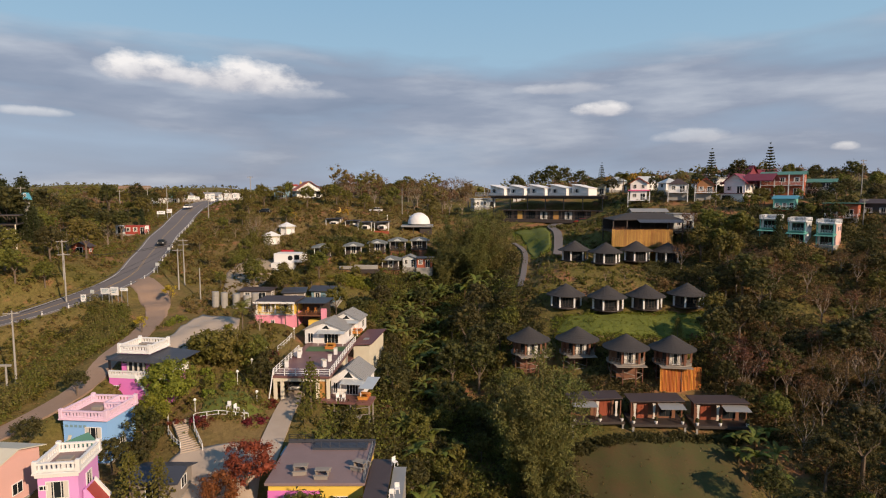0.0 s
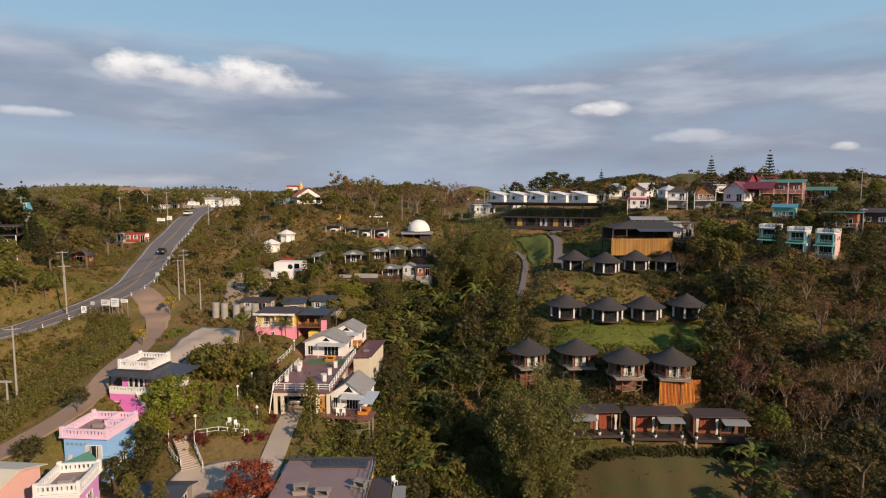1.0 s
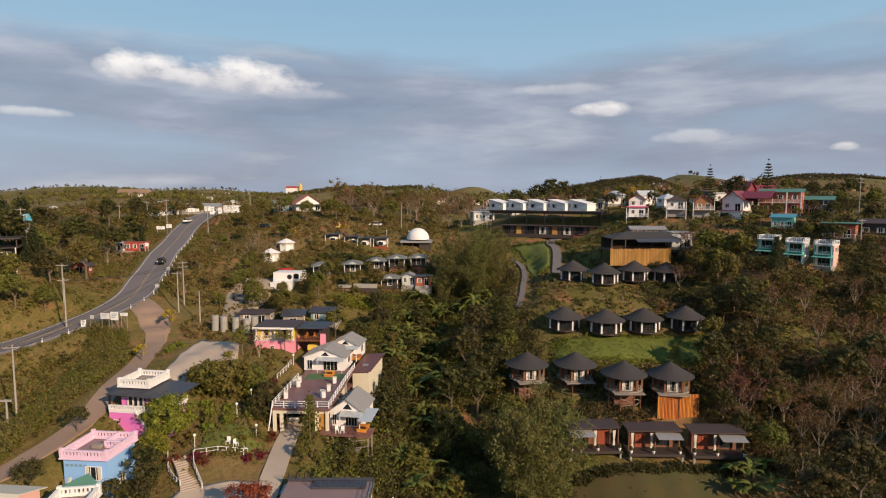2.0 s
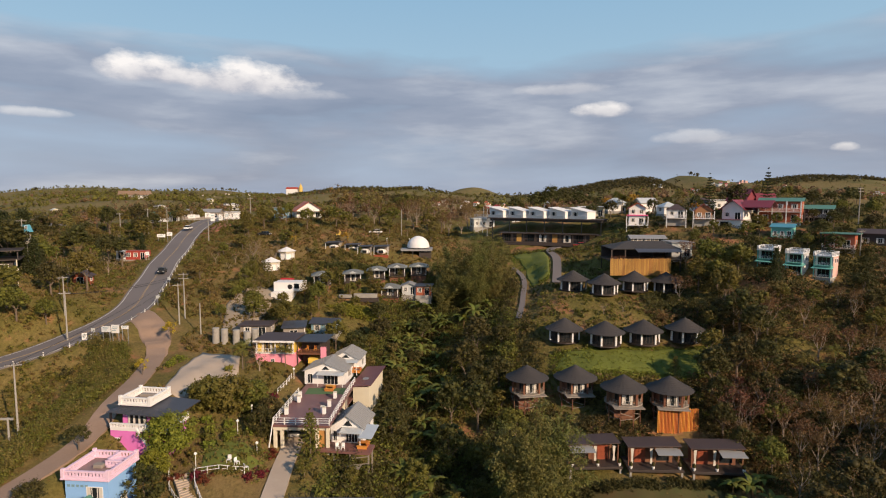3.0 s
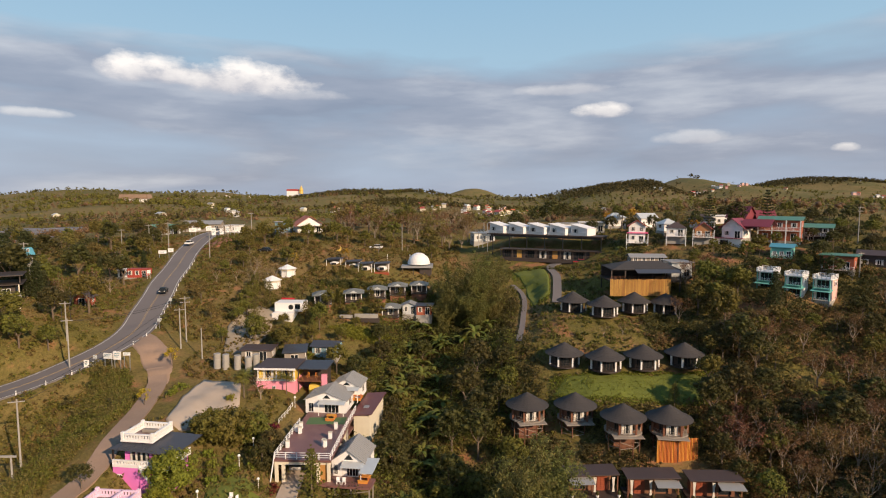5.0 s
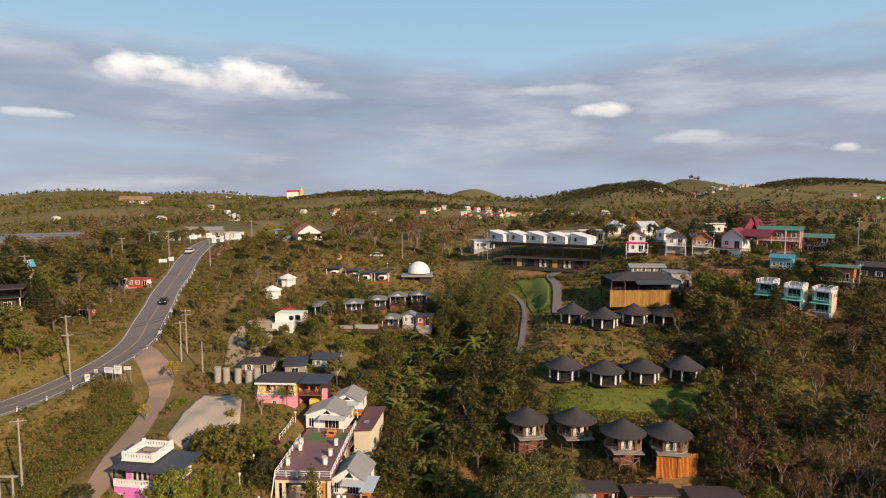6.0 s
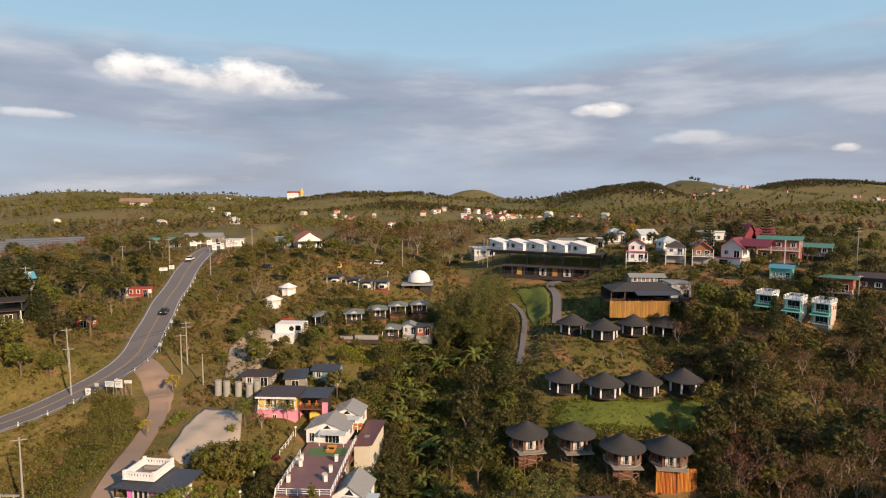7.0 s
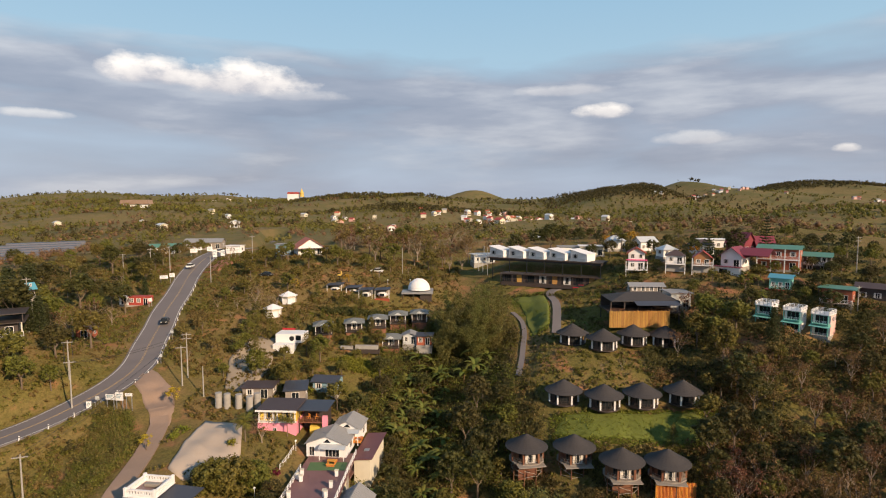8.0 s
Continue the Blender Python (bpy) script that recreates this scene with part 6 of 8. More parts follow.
# ---- hilltop terrace with five white units ----
terrace = thing("cantilevered_terrace", 34.5, 190, 39.2, -28.5 + 0, "long dark timber terrace on stilts along the hillside", "terrace")
part("deck", cube(-20.5, 18.0, -3.2, 4.5, 0.0, 0.3), DARK_WOOD, terrace)
# dark box below the deck, standing in for the shade between the stilts
part("hanging_screen", cube(-19.5, 17.6, -2.6, 4.0, -0.7, -0.02), DARK_WOOD, terrace)
for i in range(7):
    piece("stilt", ("terr",), lambda: cube(-0.12, 0.12, -0.12, 0.12, -7.2, -0.02), BLACK, terrace, -18.5 + i * 6, -2.9, 0)
frame_ob = part("steel_frame", tube(bmesh.new(), (-20.4, -3, -6), (-20.4, -3, 3.6), 0.1, n=6), METAL, terrace)
for x, z0, z1 in ((-22.6, -5, 0.3), (-24.2, -5, 0.3), (-22.2, 0.3, 3.8)):
    part("mast", tube(bmesh.new(), (x, -2, z0), (x, -2, z1), 0.1, n=6), METAL, terrace)
part("side_platform", cube(-25, -20.6, -3.2, 2.0, 0.05, 0.3), METAL, terrace)
railing(terrace, [(-25, -3.1, 0.3), (-20.6, -3.1, 0.3)], 1.0, METAL, 1.1, 0.05, 3)
for i in range(5):
    L = Vector((-17.2 + i * 7.0, 0.4, 0.31))
    unit = thing("terrace_unit", 0, 0, 0, 0, "white wedge-roofed guest unit with a glazed front", "cabin", "white terrace units")
    unit.matrix_basis = pose(34.5, 190, 39.2, 0, 0, -28.5) @ pose(*L, 0, 0, -16)
    part("wall", prism(bmesh.new(), [(-2.9, 0), (2.9, 0), (2.9, 2.2), (-2.9, 3.4)], -2.0, 3.0), WHITE, unit)
    part("roof", prism(bmesh.new(), [(-3.1, 3.45), (3.1, 2.2), (3.1, 2.32), (-3.1, 3.6)], -2.6, 3.2), WHITE, unit)
    window(unit, 2.3, 2.0, -1.3, -2.0, 0.1, 0, WHITE, 2, True)
    part("glass_balustrade", cube(-2.9, 2.9, -2.9, -2.86, 0, 0.9), PALE_SHEET, unit, "frosted pale balustrade")
reserve(30, 195, 9); reserve(42, 188, 9); reserve(20, 199, 6)
lower_row = thing("lower_guest_row", 38.5, 184.5, 32.0, -22, "long dark guest-room row with timber and glass fronts", "guest house")
part("wall", cube(-20, 17.5, -1.0, 3.0, -1.2, 2.7), DARK_WOOD, lower_row)
part("roof", prism(bmesh.new(), [(-20.6, 2.72), (18, 2.72), (18, 2.9), (-20.6, 2.9)], -2.4, 3.4), DARK_WOOD, lower_row)
part("terrace", cube(-20, 17.5, -3.0, -1.02, -0.9, 0.1), DARK_WOOD, lower_row)
for i in range(10):
    x = -18.2 + i * 3.85
    if i % 3 == 1:
        piece("shutter", ("row",), lambda: cube(-0.8, 0.8, -1.1, -1.02, 0.1, 2.6), GOLD_WOOD, lower_row, x, 0, 0, label="golden timber shutter")
    else:
        window(lower_row, 2.2 if i < 8 else 2.8, 2.3, x, -1.0, 0.15, 0, WHITE if i % 2 else DARK_WOOD, 2, i % 2 == 1)
    piece("column", ("row",), lambda: cube(-0.09, 0.09, -0.09, 0.09, 0.1, 2.7), DARK_WOOD, lower_row, x - 1.9, -2.7, 0)
reserve(30, 187, 8); reserve(45, 181, 8); reserve(38, 184, 8)

# ---- houses along the ridge ----
pw = annex(58.3, 176, 38.0, 4.6, 5.0, 5.2, WHITE, RED_ROOF, "tall white house with hot pink trim and a small gable", -16, "ridge_house", floors=2, pitch=1.3, wins=2)
part("gable_trim", prism(bmesh.new(), [(-2.9, 4.75), (0, 6.6), (2.9, 4.75), (2.9, 5.0), (0, 6.85), (-2.9, 5.0)], -3.12, -3.02), RED_WOOD, pw, "red-brown gable boards")
part("pink_band", cube(-3.0, 3.0, -3.1, -2.52, 2.9, 3.2), PINK_TRIM, pw)
veranda(pw, 6.2, -2.5, 0.2, 1.5, 2.7, WHITE)
sw = annex(74.4, 167.5, 39.9, 4.4, 4.4, 2.8, CHALET, RED_ROOF, "small orange timber chalet with a white balcony", -22, "ridge_house", pitch=1.7, wins=2)
veranda(sw, 5.6, -2.5, 0.6, 1.3, 2.6, WHITE)
whitehip = annex(67.8, 170.5, 40.2, 4.6, 4.2, 2.6, WHITE, BROWN_SHEET, "white bungalow with a brown hipped roof", -20, "ridge_house", roof_kind="hip", pitch=1.6, wins=2)
veranda(whitehip, 5.4, -2.3, 0.3, 1.3, 2.5, WHITE)
annex(70, 183, 41.0, 4.6, 4.4, 2.4, WHITE, PALE_SHEET, "white house with a pale sheet roof", 10, "ridge_house", roof_kind="hip", pitch=1.5)
red = annex(83.4, 166.5, 40.0, 5.6, 6.4, 3.4, WHITE, MAROON_ROOF, "white house with a maroon gabled roof", -46, "ridge_house", floors=1, pitch=2.2, wins=2, over=0.8)
part("cross_roof", prism(bmesh.new(), [(-3.4, 3.4), (0, 5.3), (3.4, 3.4), (3.4, 3.55), (0, 5.45), (-3.4, 3.55)], -1.0, 6.8), MAROON_ROOF, red).matrix_basis = pose(2.0, 0.5, 0.1, 0, 0, 90) @ pose(0, -6.5, 0)
part("lower_storey", cube(-4.2, 3.0, -5.0, -3.25, -2.6, 0.1), WHITE, red)
part("lower_roof", cube(-4.6, 3.4, -5.4, -3.23, 0.12, 0.25), MAROON_ROOF, red)
window(red, 2.2, 1.2, -1.4, -5.0, -1.6, 0, DARK_WOOD, 2)
annex(93.5, 184, 42.2, 5.6, 6, 3.4, MAROON_ROOF, MAROON_ROOF, "dark red house with a steep maroon roof", 30, "ridge_house", pitch=3.0)
annex(100, 183, 41.6, 5.6, 5, 3.2, MAROON_ROOF, MAROON_ROOF, "maroon-roofed house behind the hotel block", 80, "ridge_house", pitch=2.6)
annex(92, 200, 42.0, 9, 5, 3.2, WHITE, WHITE, "low white flat-roofed building", -6, "ridge_house", roof_kind="flat", wins=4)
block = annex(95.4, 165.5, 39.4, 10.4, 6.4, 5.9, RED_WALL, GREEN_ROOF, "two-storey red guest house with white columns and a green roof", -36, "guest_house", floors=2, wins=3, roof_kind="side", pitch=0.8)
part("balcony", cube(-5.2, 5.2, -4.8, -3.22, 2.9, 3.06), WHITE, block)
railing(block, [(-5.1, -4.7, 3.06), (5.1, -4.7, 3.06)], 0.9, WHITE, 1.7, 0.045, 3)
for x in (-5.1, -1.7, 1.7, 5.1):
    piece("column", ("block",), lambda: cube(-0.14, 0.14, -0.14, 0.14, -1.6, 5.9), WHITE, block, x, -4.65, 0)
cafe2 = annex(105.5, 164.5, 38.6, 6.6, 6, 4.6, DARK_WOOD, GREEN_ROOF, "dark timber house with a green sheet roof", -36, "ridge_house", roof_kind="side", pitch=0.9, floors=2)
veranda(cafe2, 6.6, -3.0, 2.3, 1.4, 4.2, GREY_WOOD)
for x, y, z, rz, upper in ((77.4, 138.6, 29.3, -47, TEAL), (81.5, 134.2, 28.9, -47, TEAL), (86.2, 131.2, 28.6, -50, WHITE)):
    tb = thing("teal_guest_house", x, y, z, rz, "teal and white guest house with a railed roof terrace", "guest house", "teal guest houses")
    tb.matrix_basis = tb.matrix_basis @ Matrix.Diagonal((0.7, 0.86, 0.86, 1))
    part("plinth", cube(-2.6, 2.6, -2.6, 3.1, -3.0, 0.1), OLD_CONCRETE, tb)
    part("wall", cube(-2.5, 2.5, -1.0, 3.0, 0.11, 5.6), WHITE, tb)
    part("slab", cube(-2.65, 2.65, -2.6, 3.1, 5.61, 5.8), WHITE, tb)
    lean_to = part("middle_roof", prism(bmesh.new(), [(-3.3, 2.40), (-1.02, 2.88), (-1.02, 3.0), (-3.3, 2.52)], -2.9, 2.9), TEAL, tb, "teal lean-to roof")
    place(lean_to, 0, 0, 0, 90)
    part("balcony", cube(-2.4, 2.4, -2.5, -1.02, 3.05, 3.2), TEAL, tb)
    for sx in (-2.3, 2.3):
        piece("column", ("teal",), lambda: cube(-0.14, 0.14, -0.14, 0.14, 0.1, 5.6), TEAL, tb, sx, -2.4, 0)
    window(tb, 3.6, 2.2, 0, -1.0, 0.15, 0, TEAL, 2); window(tb, 3.6, 2.1, 0, -1.0, 3.22, 0, TEAL, 2)
    for sy in (0.6, 2.0):
        window(tb, 0.9, 1.2, 2.57, sy, 3.8, 90, WHITE, 1)
    part("side_cladding", cube(2.505, 2.56, -0.9, 2.9, 0.2, 5.5), PEACH if upper is WHITE else WHITE, tb)
    railing(tb, [(-2.3, -2.4, 3.2), (2.3, -2.4, 3.2)], 0.85, WHITE, 0.8, 0.04, 3)
    railing(tb, [(-2.55, 3.0, 5.8), (-2.55, -2.5, 5.8), (2.55, -2.5, 5.8), (2.55, 3.0, 5.8), (-2.55, 3.0, 5.8)], 1.0, WHITE, 1.3, 0.085, 3)
    railing(tb, [(-2.3, -2.45, 0.1), (2.3, -2.45, 0.1)], 0.8, WHITE, 0.9, 0.04, 3)
    reserve(x, y, 4.2)
bluetop = annex(88.8, 152.5, 35.6, 4.8, 4.8, 3.2, TEAL, BLUE_ROOF, "teal house with a bright blue sheet roof over a red storey", -38, "ridge_house", roof_kind="side", pitch=0.7, wins=3)
part("red_skirt", cube(-3.3, 3.3, -4.2, -2.42, 0.2, 0.36), RED_ROOF, bluetop)
part("red_storey", cube(-3.0, 3.0, -3.8, -2.45, -2.2, 0.18), RED_WALL, bluetop)
veranda(bluetop, 4.8, -2.42, 0.6, 1.2, 3.0, TEAL)
orange = annex(96.4, 141.6, 34.2, 6.2, 5.0, 3.5, RED_WALL, GREEN_ROOF, "orange-red bungalow with a flat green roof and terrace", -42, "ridge_house", roof_kind="flat", wins=2, over=0.9)
veranda(orange, 6.6, -2.5, 0.2, 1.7, 1.0, GREY_WOOD)
greyh = annex(106.0, 141.4, 34.6, 8.6, 5.4, 3.2, DARK_WOOD, BROWN_SHEET, "dark bungalow with white-framed windows", -40, "ridge_house", roof_kind="side", pitch=0.9, wins=3)
annex(61.8, 153.6, 31.0, 5.2, 6.0, 3.8, PALE_SHEET, GREY_SHEET, "grey two-storey annex with white frames", 0, "ridge_house", roof_kind="flat", floors=1, wins=2)
annex(56.4, 162.0, 33.0, 9, 4.4, 2.2, GREY_WOOD, GREY_SHEET, "long grey shed behind the pavilion", -4, "shed", roof_kind="side", pitch=0.7, wins=4)
for x, y, w, wall, roof, kind, lab in ((44, 205, 7, WHITE, GREY_SHEET, "flat", "long white building on the hilltop"), (51, 201, 8, CREAM, WHITE, "flat", "cream shop house on the hilltop"), (61, 208, 6, WHITE, PALE_SHEET, "hip", "white bungalow with a pale roof"),
                                      (28, 216, 4, WHITE, RED_ROOF, "gable", "white house with a steep red gable"), (70, 203, 6, WHITE, PALE_SHEET, "side", "white house among trees"), (15, 220, 8, PALE_SHEET, PALE_SHEET, "flat", "long pale shed at the hill's shoulder"), (83, 188, 6, WHITE, BROWN_SHEET, "hip", "white bungalow with a brown roof")):
    annex(x, y, g(x, y) + 0.3, w, 5, 3.2, wall, roof, lab, random.Random(int(x)).uniform(-15, 15), "ridge_house", roof_kind=kind, pitch=1.6, wins=3)

# ---- across the road ----
wl_house = annex(-93.2, 122.5, 30.6, 6.0, 6.0, 3.0, DARK_WOOD, DARK_WOOD, "yellow house with a dark roof terrace above the road", 30, "house", roof_kind="flat", wins=2, over=1.4)
veranda(wl_house, 8.0, -3.0, 0.1, 2.2, 3.2, CREAM, WHITE)
part("yellow_panel", cube(-2.6, -0.2, -3.12, -3.02, 0.3, 2.0), YELLOW, wl_house)
part("roof_shelter", cube(-4.6, 4.6, -4.5, 3.2, 4.9, 5.1), DARK_WOOD, wl_house)
for x in (-4, 4):
    piece("post_support", ("shelter",), lambda: cube(-0.1, 0.1, -0.1, 0.1, 3.3, 4.9), DARK_WOOD, wl_house, x, -4.0, 0)
kiosk = annex(-94.2, 132.5, 38.0, 1.5, 1.5, 1.3, DARK_WOOD, BLUE_ROOF, "lookout kiosk with a turquoise gable roof", -30, "kiosk", pitch=0.9, wins=1)
for sx in (-0.8, 0.8):
    for sy in (-0.8, 0.8):
        piece("tower_leg", ("kiosk",), lambda: tube(bmesh.new(), (0, 0, -13), (0, 0, -1.9), 0.12, n=6), OLD_CONCRETE, kiosk, sx, sy, 0)
annex(-87.6, 168.6, 28.4, 6.0, 2.6, 2.5, RED_ROOF, RED_ROOF, "red container-like roadside shed", 0, "shed", roof_kind="flat", wins=3, over=0.05)
annex(-91.8, 168.4, 28.6, 2.6, 2.4, 2.2, WHITE, WHITE, "small white roadside market stall", 0, "stall", roof_kind="flat", wins=1, over=0.2)
annex(-88.0, 143.0, 25.0, 3.6, 3.4, 2.4, RED_WALL, BROWN_SHEET, "small red-brown hut on the bank", 10, "hut", pitch=1.0, wins=1)
annex(-82.6, 233, 37.4, 6.0, 3.5, 2.8, WHITE, WHITE, "white roadside shop with sign boards", -10, "shop", roof_kind="flat", wins=4, over=0.3)
annex(-117, 247, 35.6, 12, 6, 3.0, PALE_SHEET, GREEN_ROOF, "long pale roadside shed with a green roof end", 20, "shed", roof_kind="side", pitch=1.2, wins=4)
annex(-108, 266, 36.2, 16, 7, 3.0, GREY_WOOD, GREY_SHEET, "long grey roadside market roof", 5, "shed", roof_kind="side", pitch=1.4, wins=5)


# ---- roadside furniture ----
def power_pole(x, y, h, arms=1, rz=0, z=None):
    z = g(x, y) if z is None else z
    ob = thing("power_pole", x, y, z, rz, "slender concrete power pole with a crossarm", "pole", "power poles")
    part("shaft", tube(bmesh.new(), (0, 0, -0.6), (0, 0, h), 0.16, 0.10, 8), OLD_CONCRETE, ob)
    for i in range(arms):
        piece("crossarm", ("pole",), lambda: cube(-1.0, 1.0, -0.06, 0.06, -0.06, 0.06), OLD_CONCRETE, ob, 0, -0.14, h - 0.35 - 0.9 * i)
        for sx in (-0.85, -0.3, 0.3, 0.85):
            piece("insulator", ("pole",), lambda: lathe(bmesh.new(), [(0.05, 0), (0.07, 0.1), (0.03, 0.2)], 6), DARK_WOOD, ob, sx, -0.14, h - 0.29 - 0.9 * i)
    return ob


POLES = [(-58.4, 78.5, 10.5, 1), (-70.0, 108.0, 9.5, 1), (-55.4, 125.0, 10, 2), (-54.4, 120, 8.5, 1), (-49.2, 118, 6.5, 0), (-75.4, 116.0, 8, 1), (-104, 190, 9, 1), (-93, 199, 9, 1), (-98, 196, 9, 1), (-74.0, 186.0, 8.5, 0), (-67, 206, 10, 1), (-14, 203, 9, 0), (98, 137, 6, 1), (112, 158, 10, 2), (-93.6, 131, 13, 1)]
for x, y, h, a in POLES:
    power_pole(x, y, h, a, 20)
gate = thing("pole_frame", -57.8, 74.8, g(-57.8, 74.8), 0, "two-legged concrete transformer frame", "pole")
for sx in (-0.9, 0.9):
    piece("leg", ("frame",), lambda: tube(bmesh.new(), (0, 0, -0.5), (0, 0, 4.4), 0.14, 0.12, 8), OLD_CONCRETE, gate, sx, 0, 0)
part("crossbeam", cube(-1.6, 1.6, -0.1, 0.1, 4.1, 4.35), OLD_CONCRETE, gate)
part("strut", tube(bmesh.new(), (-0.9, 0, 3.9), (-0.2, -1.2, 0), 0.05, n=5), OLD_CONCRETE, gate)


def cable(a, b, sag, label):
    """A hanging wire between two pole tops."""
    a, b = Vector(a), Vector(b)
    bm = bmesh.new()
    pts = [a.lerp(b, i / 12) - Vector((0, 0, sag * 4 * (i / 12) * (1 - i / 12))) for i in range(13)]
    side = (b - a).cross(Vector((0, 0, 1))).normalized() * 0.03
    rings = [[bm.verts.new(p + o) for o in (side, Vector((0, 0, 0.03)), -side, Vector((0, 0, -0.03)))] for p in pts]
    for p, q in zip(rings, rings[1:]):
        for i in range(4):
            bm.faces.new((p[i], p[(i + 1) % 4], q[(i + 1) % 4], q[i]))
    tagged(mesh_object("overhead_cable", bm, BLACK), label, "cable", "overhead cables")


for (xa, ya, ha), (xb, yb, hb) in (((-58.4, 78.5, 10.1), (-55.4, 125.0, 9.6)), ((-70.0, 108.0, 9.1), (-55.4, 125.0, 9.6)), ((-75.4, 116.0, 7.6), (-70.0, 108.0, 9.1)), ((-104, 190, 8.6), (-98, 196, 8.6)), ((-98, 196, 8.6), (-93, 199, 8.6))):
    for off in (-0.85, 0.85):
        cable((xa + off, ya, g(xa, ya) + ha - 0.05), (xb + off, yb, g(xb, yb) + hb - 0.05), 0.9, "thin black overhead cable between power poles")


def sign_board(x, y, z, w, h, up, rz, mat, label):
    ob = thing("roadside_sign", x, y, z, rz, label, "sign", "roadside signs")
    for sx in (-1, 1):
        piece("post", ("sign", round(up, 1)), lambda: cube(-0.06, 0.06, -0.05, 0.05, -0.5, up), METAL, ob, sx * w * 0.38, 0, 0)
    part("board", cube(-w / 2, w / 2, -0.09, -0.05, up - h, up), mat, ob)
    for k in range(3):
        part("text_bar", cube(-w * 0.36, w * (0.36 - 0.12 * k), -0.105, -0.092, up - h * (0.3 + 0.2 * k), up - h * (0.22 + 0.2 * k)), BLUE_PANEL, ob)


for x, y, w, h, up, rz in ((-63.0, 108.6, 1.9, 1.1, 3.1, -10), (-61.6, 109.2, 1.6, 1.6, 3.4, -6), (-59.9, 109.4, 1.4, 0.6, 3.4, 0), (-66.4, 107.4, 0.9, 1.3, 1.6, 10), (-89.0, 186, 2.4, 1.0, 2.6, 15), (-86.8, 187, 1.6, 1.2, 3.0, 10), (-84.6, 217, 1.5, 2.8, 4.2, 12), (-82.4, 219, 1.4, 2.2, 3.4, 14), (-80.2, 219.5, 2.2, 1.8, 3.4, 10), (-83.4, 221, 2.4, 1.4, 2.4, 12),
                           (-78.0, 222, 1.8, 1.8, 3.2, 12), (-97, 228, 2.6, 1.4, 2.6, 20), (-92, 231, 2.0, 1.8, 3.0, 15), (-82.6, 164, 0.9, 0.9, 2.3, 30), (-100.5, 240, 3.0, 1.2, 2.4, 10)):
    sign_board(x, y, g(x, y), w, h, up, rz, WHITE, "white roadside sign board on two posts")
pts, heads, _w = CURVES["road"]
for i in range(20, 74, 2):
    p, h = pts[i], heads[i]
    q = p.to_2d() + Vector((h.y, -h.x)) * 3.9
    post = thing("guide_post", q.x, q.y, p.z, 0, "short white road guide post with a black band", "guide post", "road guide posts")
    piece("shaft", ("guide",), lambda: cube(-0.08, 0.08, -0.08, 0.08, -0.3, 0.75, 0.01), WHITE, post, 0, 0, 0)
    piece("band", ("guide",), lambda: cube(-0.085, 0.085, -0.085, 0.085, 0.5, 0.62), BLACK, post, 0, 0, 0)
for i in (38, 46, 52):
    p, h = pts[i], heads[i]
    q = p.to_2d() + Vector((h.y, -h.x)) * 4.6
    rs = thing("road_sign", q.x, q.y, g(q.x, q.y), 0, "round-backed pale road sign on a post", "road sign", "road signs")
    piece("post", ("rsign",), lambda: cube(-0.05, 0.05, -0.05, 0.05, -0.4, 1.8), METAL, rs, 0, 0, 0)
    piece("plate", ("rsign",), lambda: cube(-0.38, 0.38, -0.05, -0.02, 1.5, 2.2, 0.01), PALE_SHEET, rs, 0, -0.06, 0)


def car(x, y, z, rz, mat, label, van=False):
    ob = thing("parked_car" if van else "car", x, y, z, rz, label, "car")
    side = [(-0.85, 0.35), (0.85, 0.35), (0.88, 0.62), (0.86, 0.85), (-0.86, 0.85), (-0.88, 0.62)]
    part("body", prism(bmesh.new(), side, -2.1, 2.1), mat, ob)
    bm = bmesh.new()
    lo = [bm.verts.new(p) for p in ((-0.8, -1.5, 0.86), (0.8, -1.5, 0.86), (0.8, 1.3, 0.86), (-0.8, 1.3, 0.86))]
    hi = [bm.verts.new(p) for p in ((-0.66, -1.1, 1.42), (0.66, -1.1, 1.42), (0.66, 0.6, 1.42), (-0.66, 0.6, 1.42))]
    for i in range(4):
        bm.faces.new((lo[i], lo[(i + 1) % 4], hi[(i + 1) % 4], hi[i]))
    bm.faces.new(hi)
    part("cabin_glass", bm, GLASS, ob)
    part("roof", cube(-0.66, 0.66, -1.1, 0.6, 1.425, 1.47, 0.01), mat, ob)
    for sx in (-0.8, 0.8):
        for sy in (-1.35, 1.3):
            wheel = piece("wheel", ("car",), lambda: lathe(bmesh.new(), [(0.2, -0.1), (0.33, -0.09), (0.33, 0.09), (0.2, 0.1)], 14), BLACK, ob, sx, sy, 0.33, 0, 0, 90)
            piece("rim", ("car",), lambda: lathe(bmesh.new(), [(0.18, -0.105), (0.18, 0.105)], 10), METAL, wheel, 0, 0, 0)
        piece("headlight", ("car",), lambda: cube(-0.16, 0.16, -0.03, 0.02, 0.6, 0.74), LAMP_GLOBE, ob, sx * 0.75, -2.11, 0)
    return ob


car(-72.4, 151, 26.95, 16, BLACK, "small black car driving on the road")
car(-88, 203.5, 35.05, 5, WHITE, "white car on the far bend of the road")
car(-22.0, 86.2, 11.05, 4, GREY_SHEET, "silver car parked under the raised deck", True)
car(42.6, 180.4, 31.0, 70, RED_PAINT, "red car parked beside the guest-room row", True)
car(-22.5, 199, g(-22.5, 199), 80, WHITE, "white car parked at the hilltop car park", True)
car(-57.5, 190, g(-57.5, 190), 75, BLACK, "dark car parked by the white wall", True)
for i in range(3):
    car(-90 + i * 4, 236, g(-90 + i * 4, 236) + 0.1, 10 * i, WHITE, "white pickup parked at the roadside shops", True)


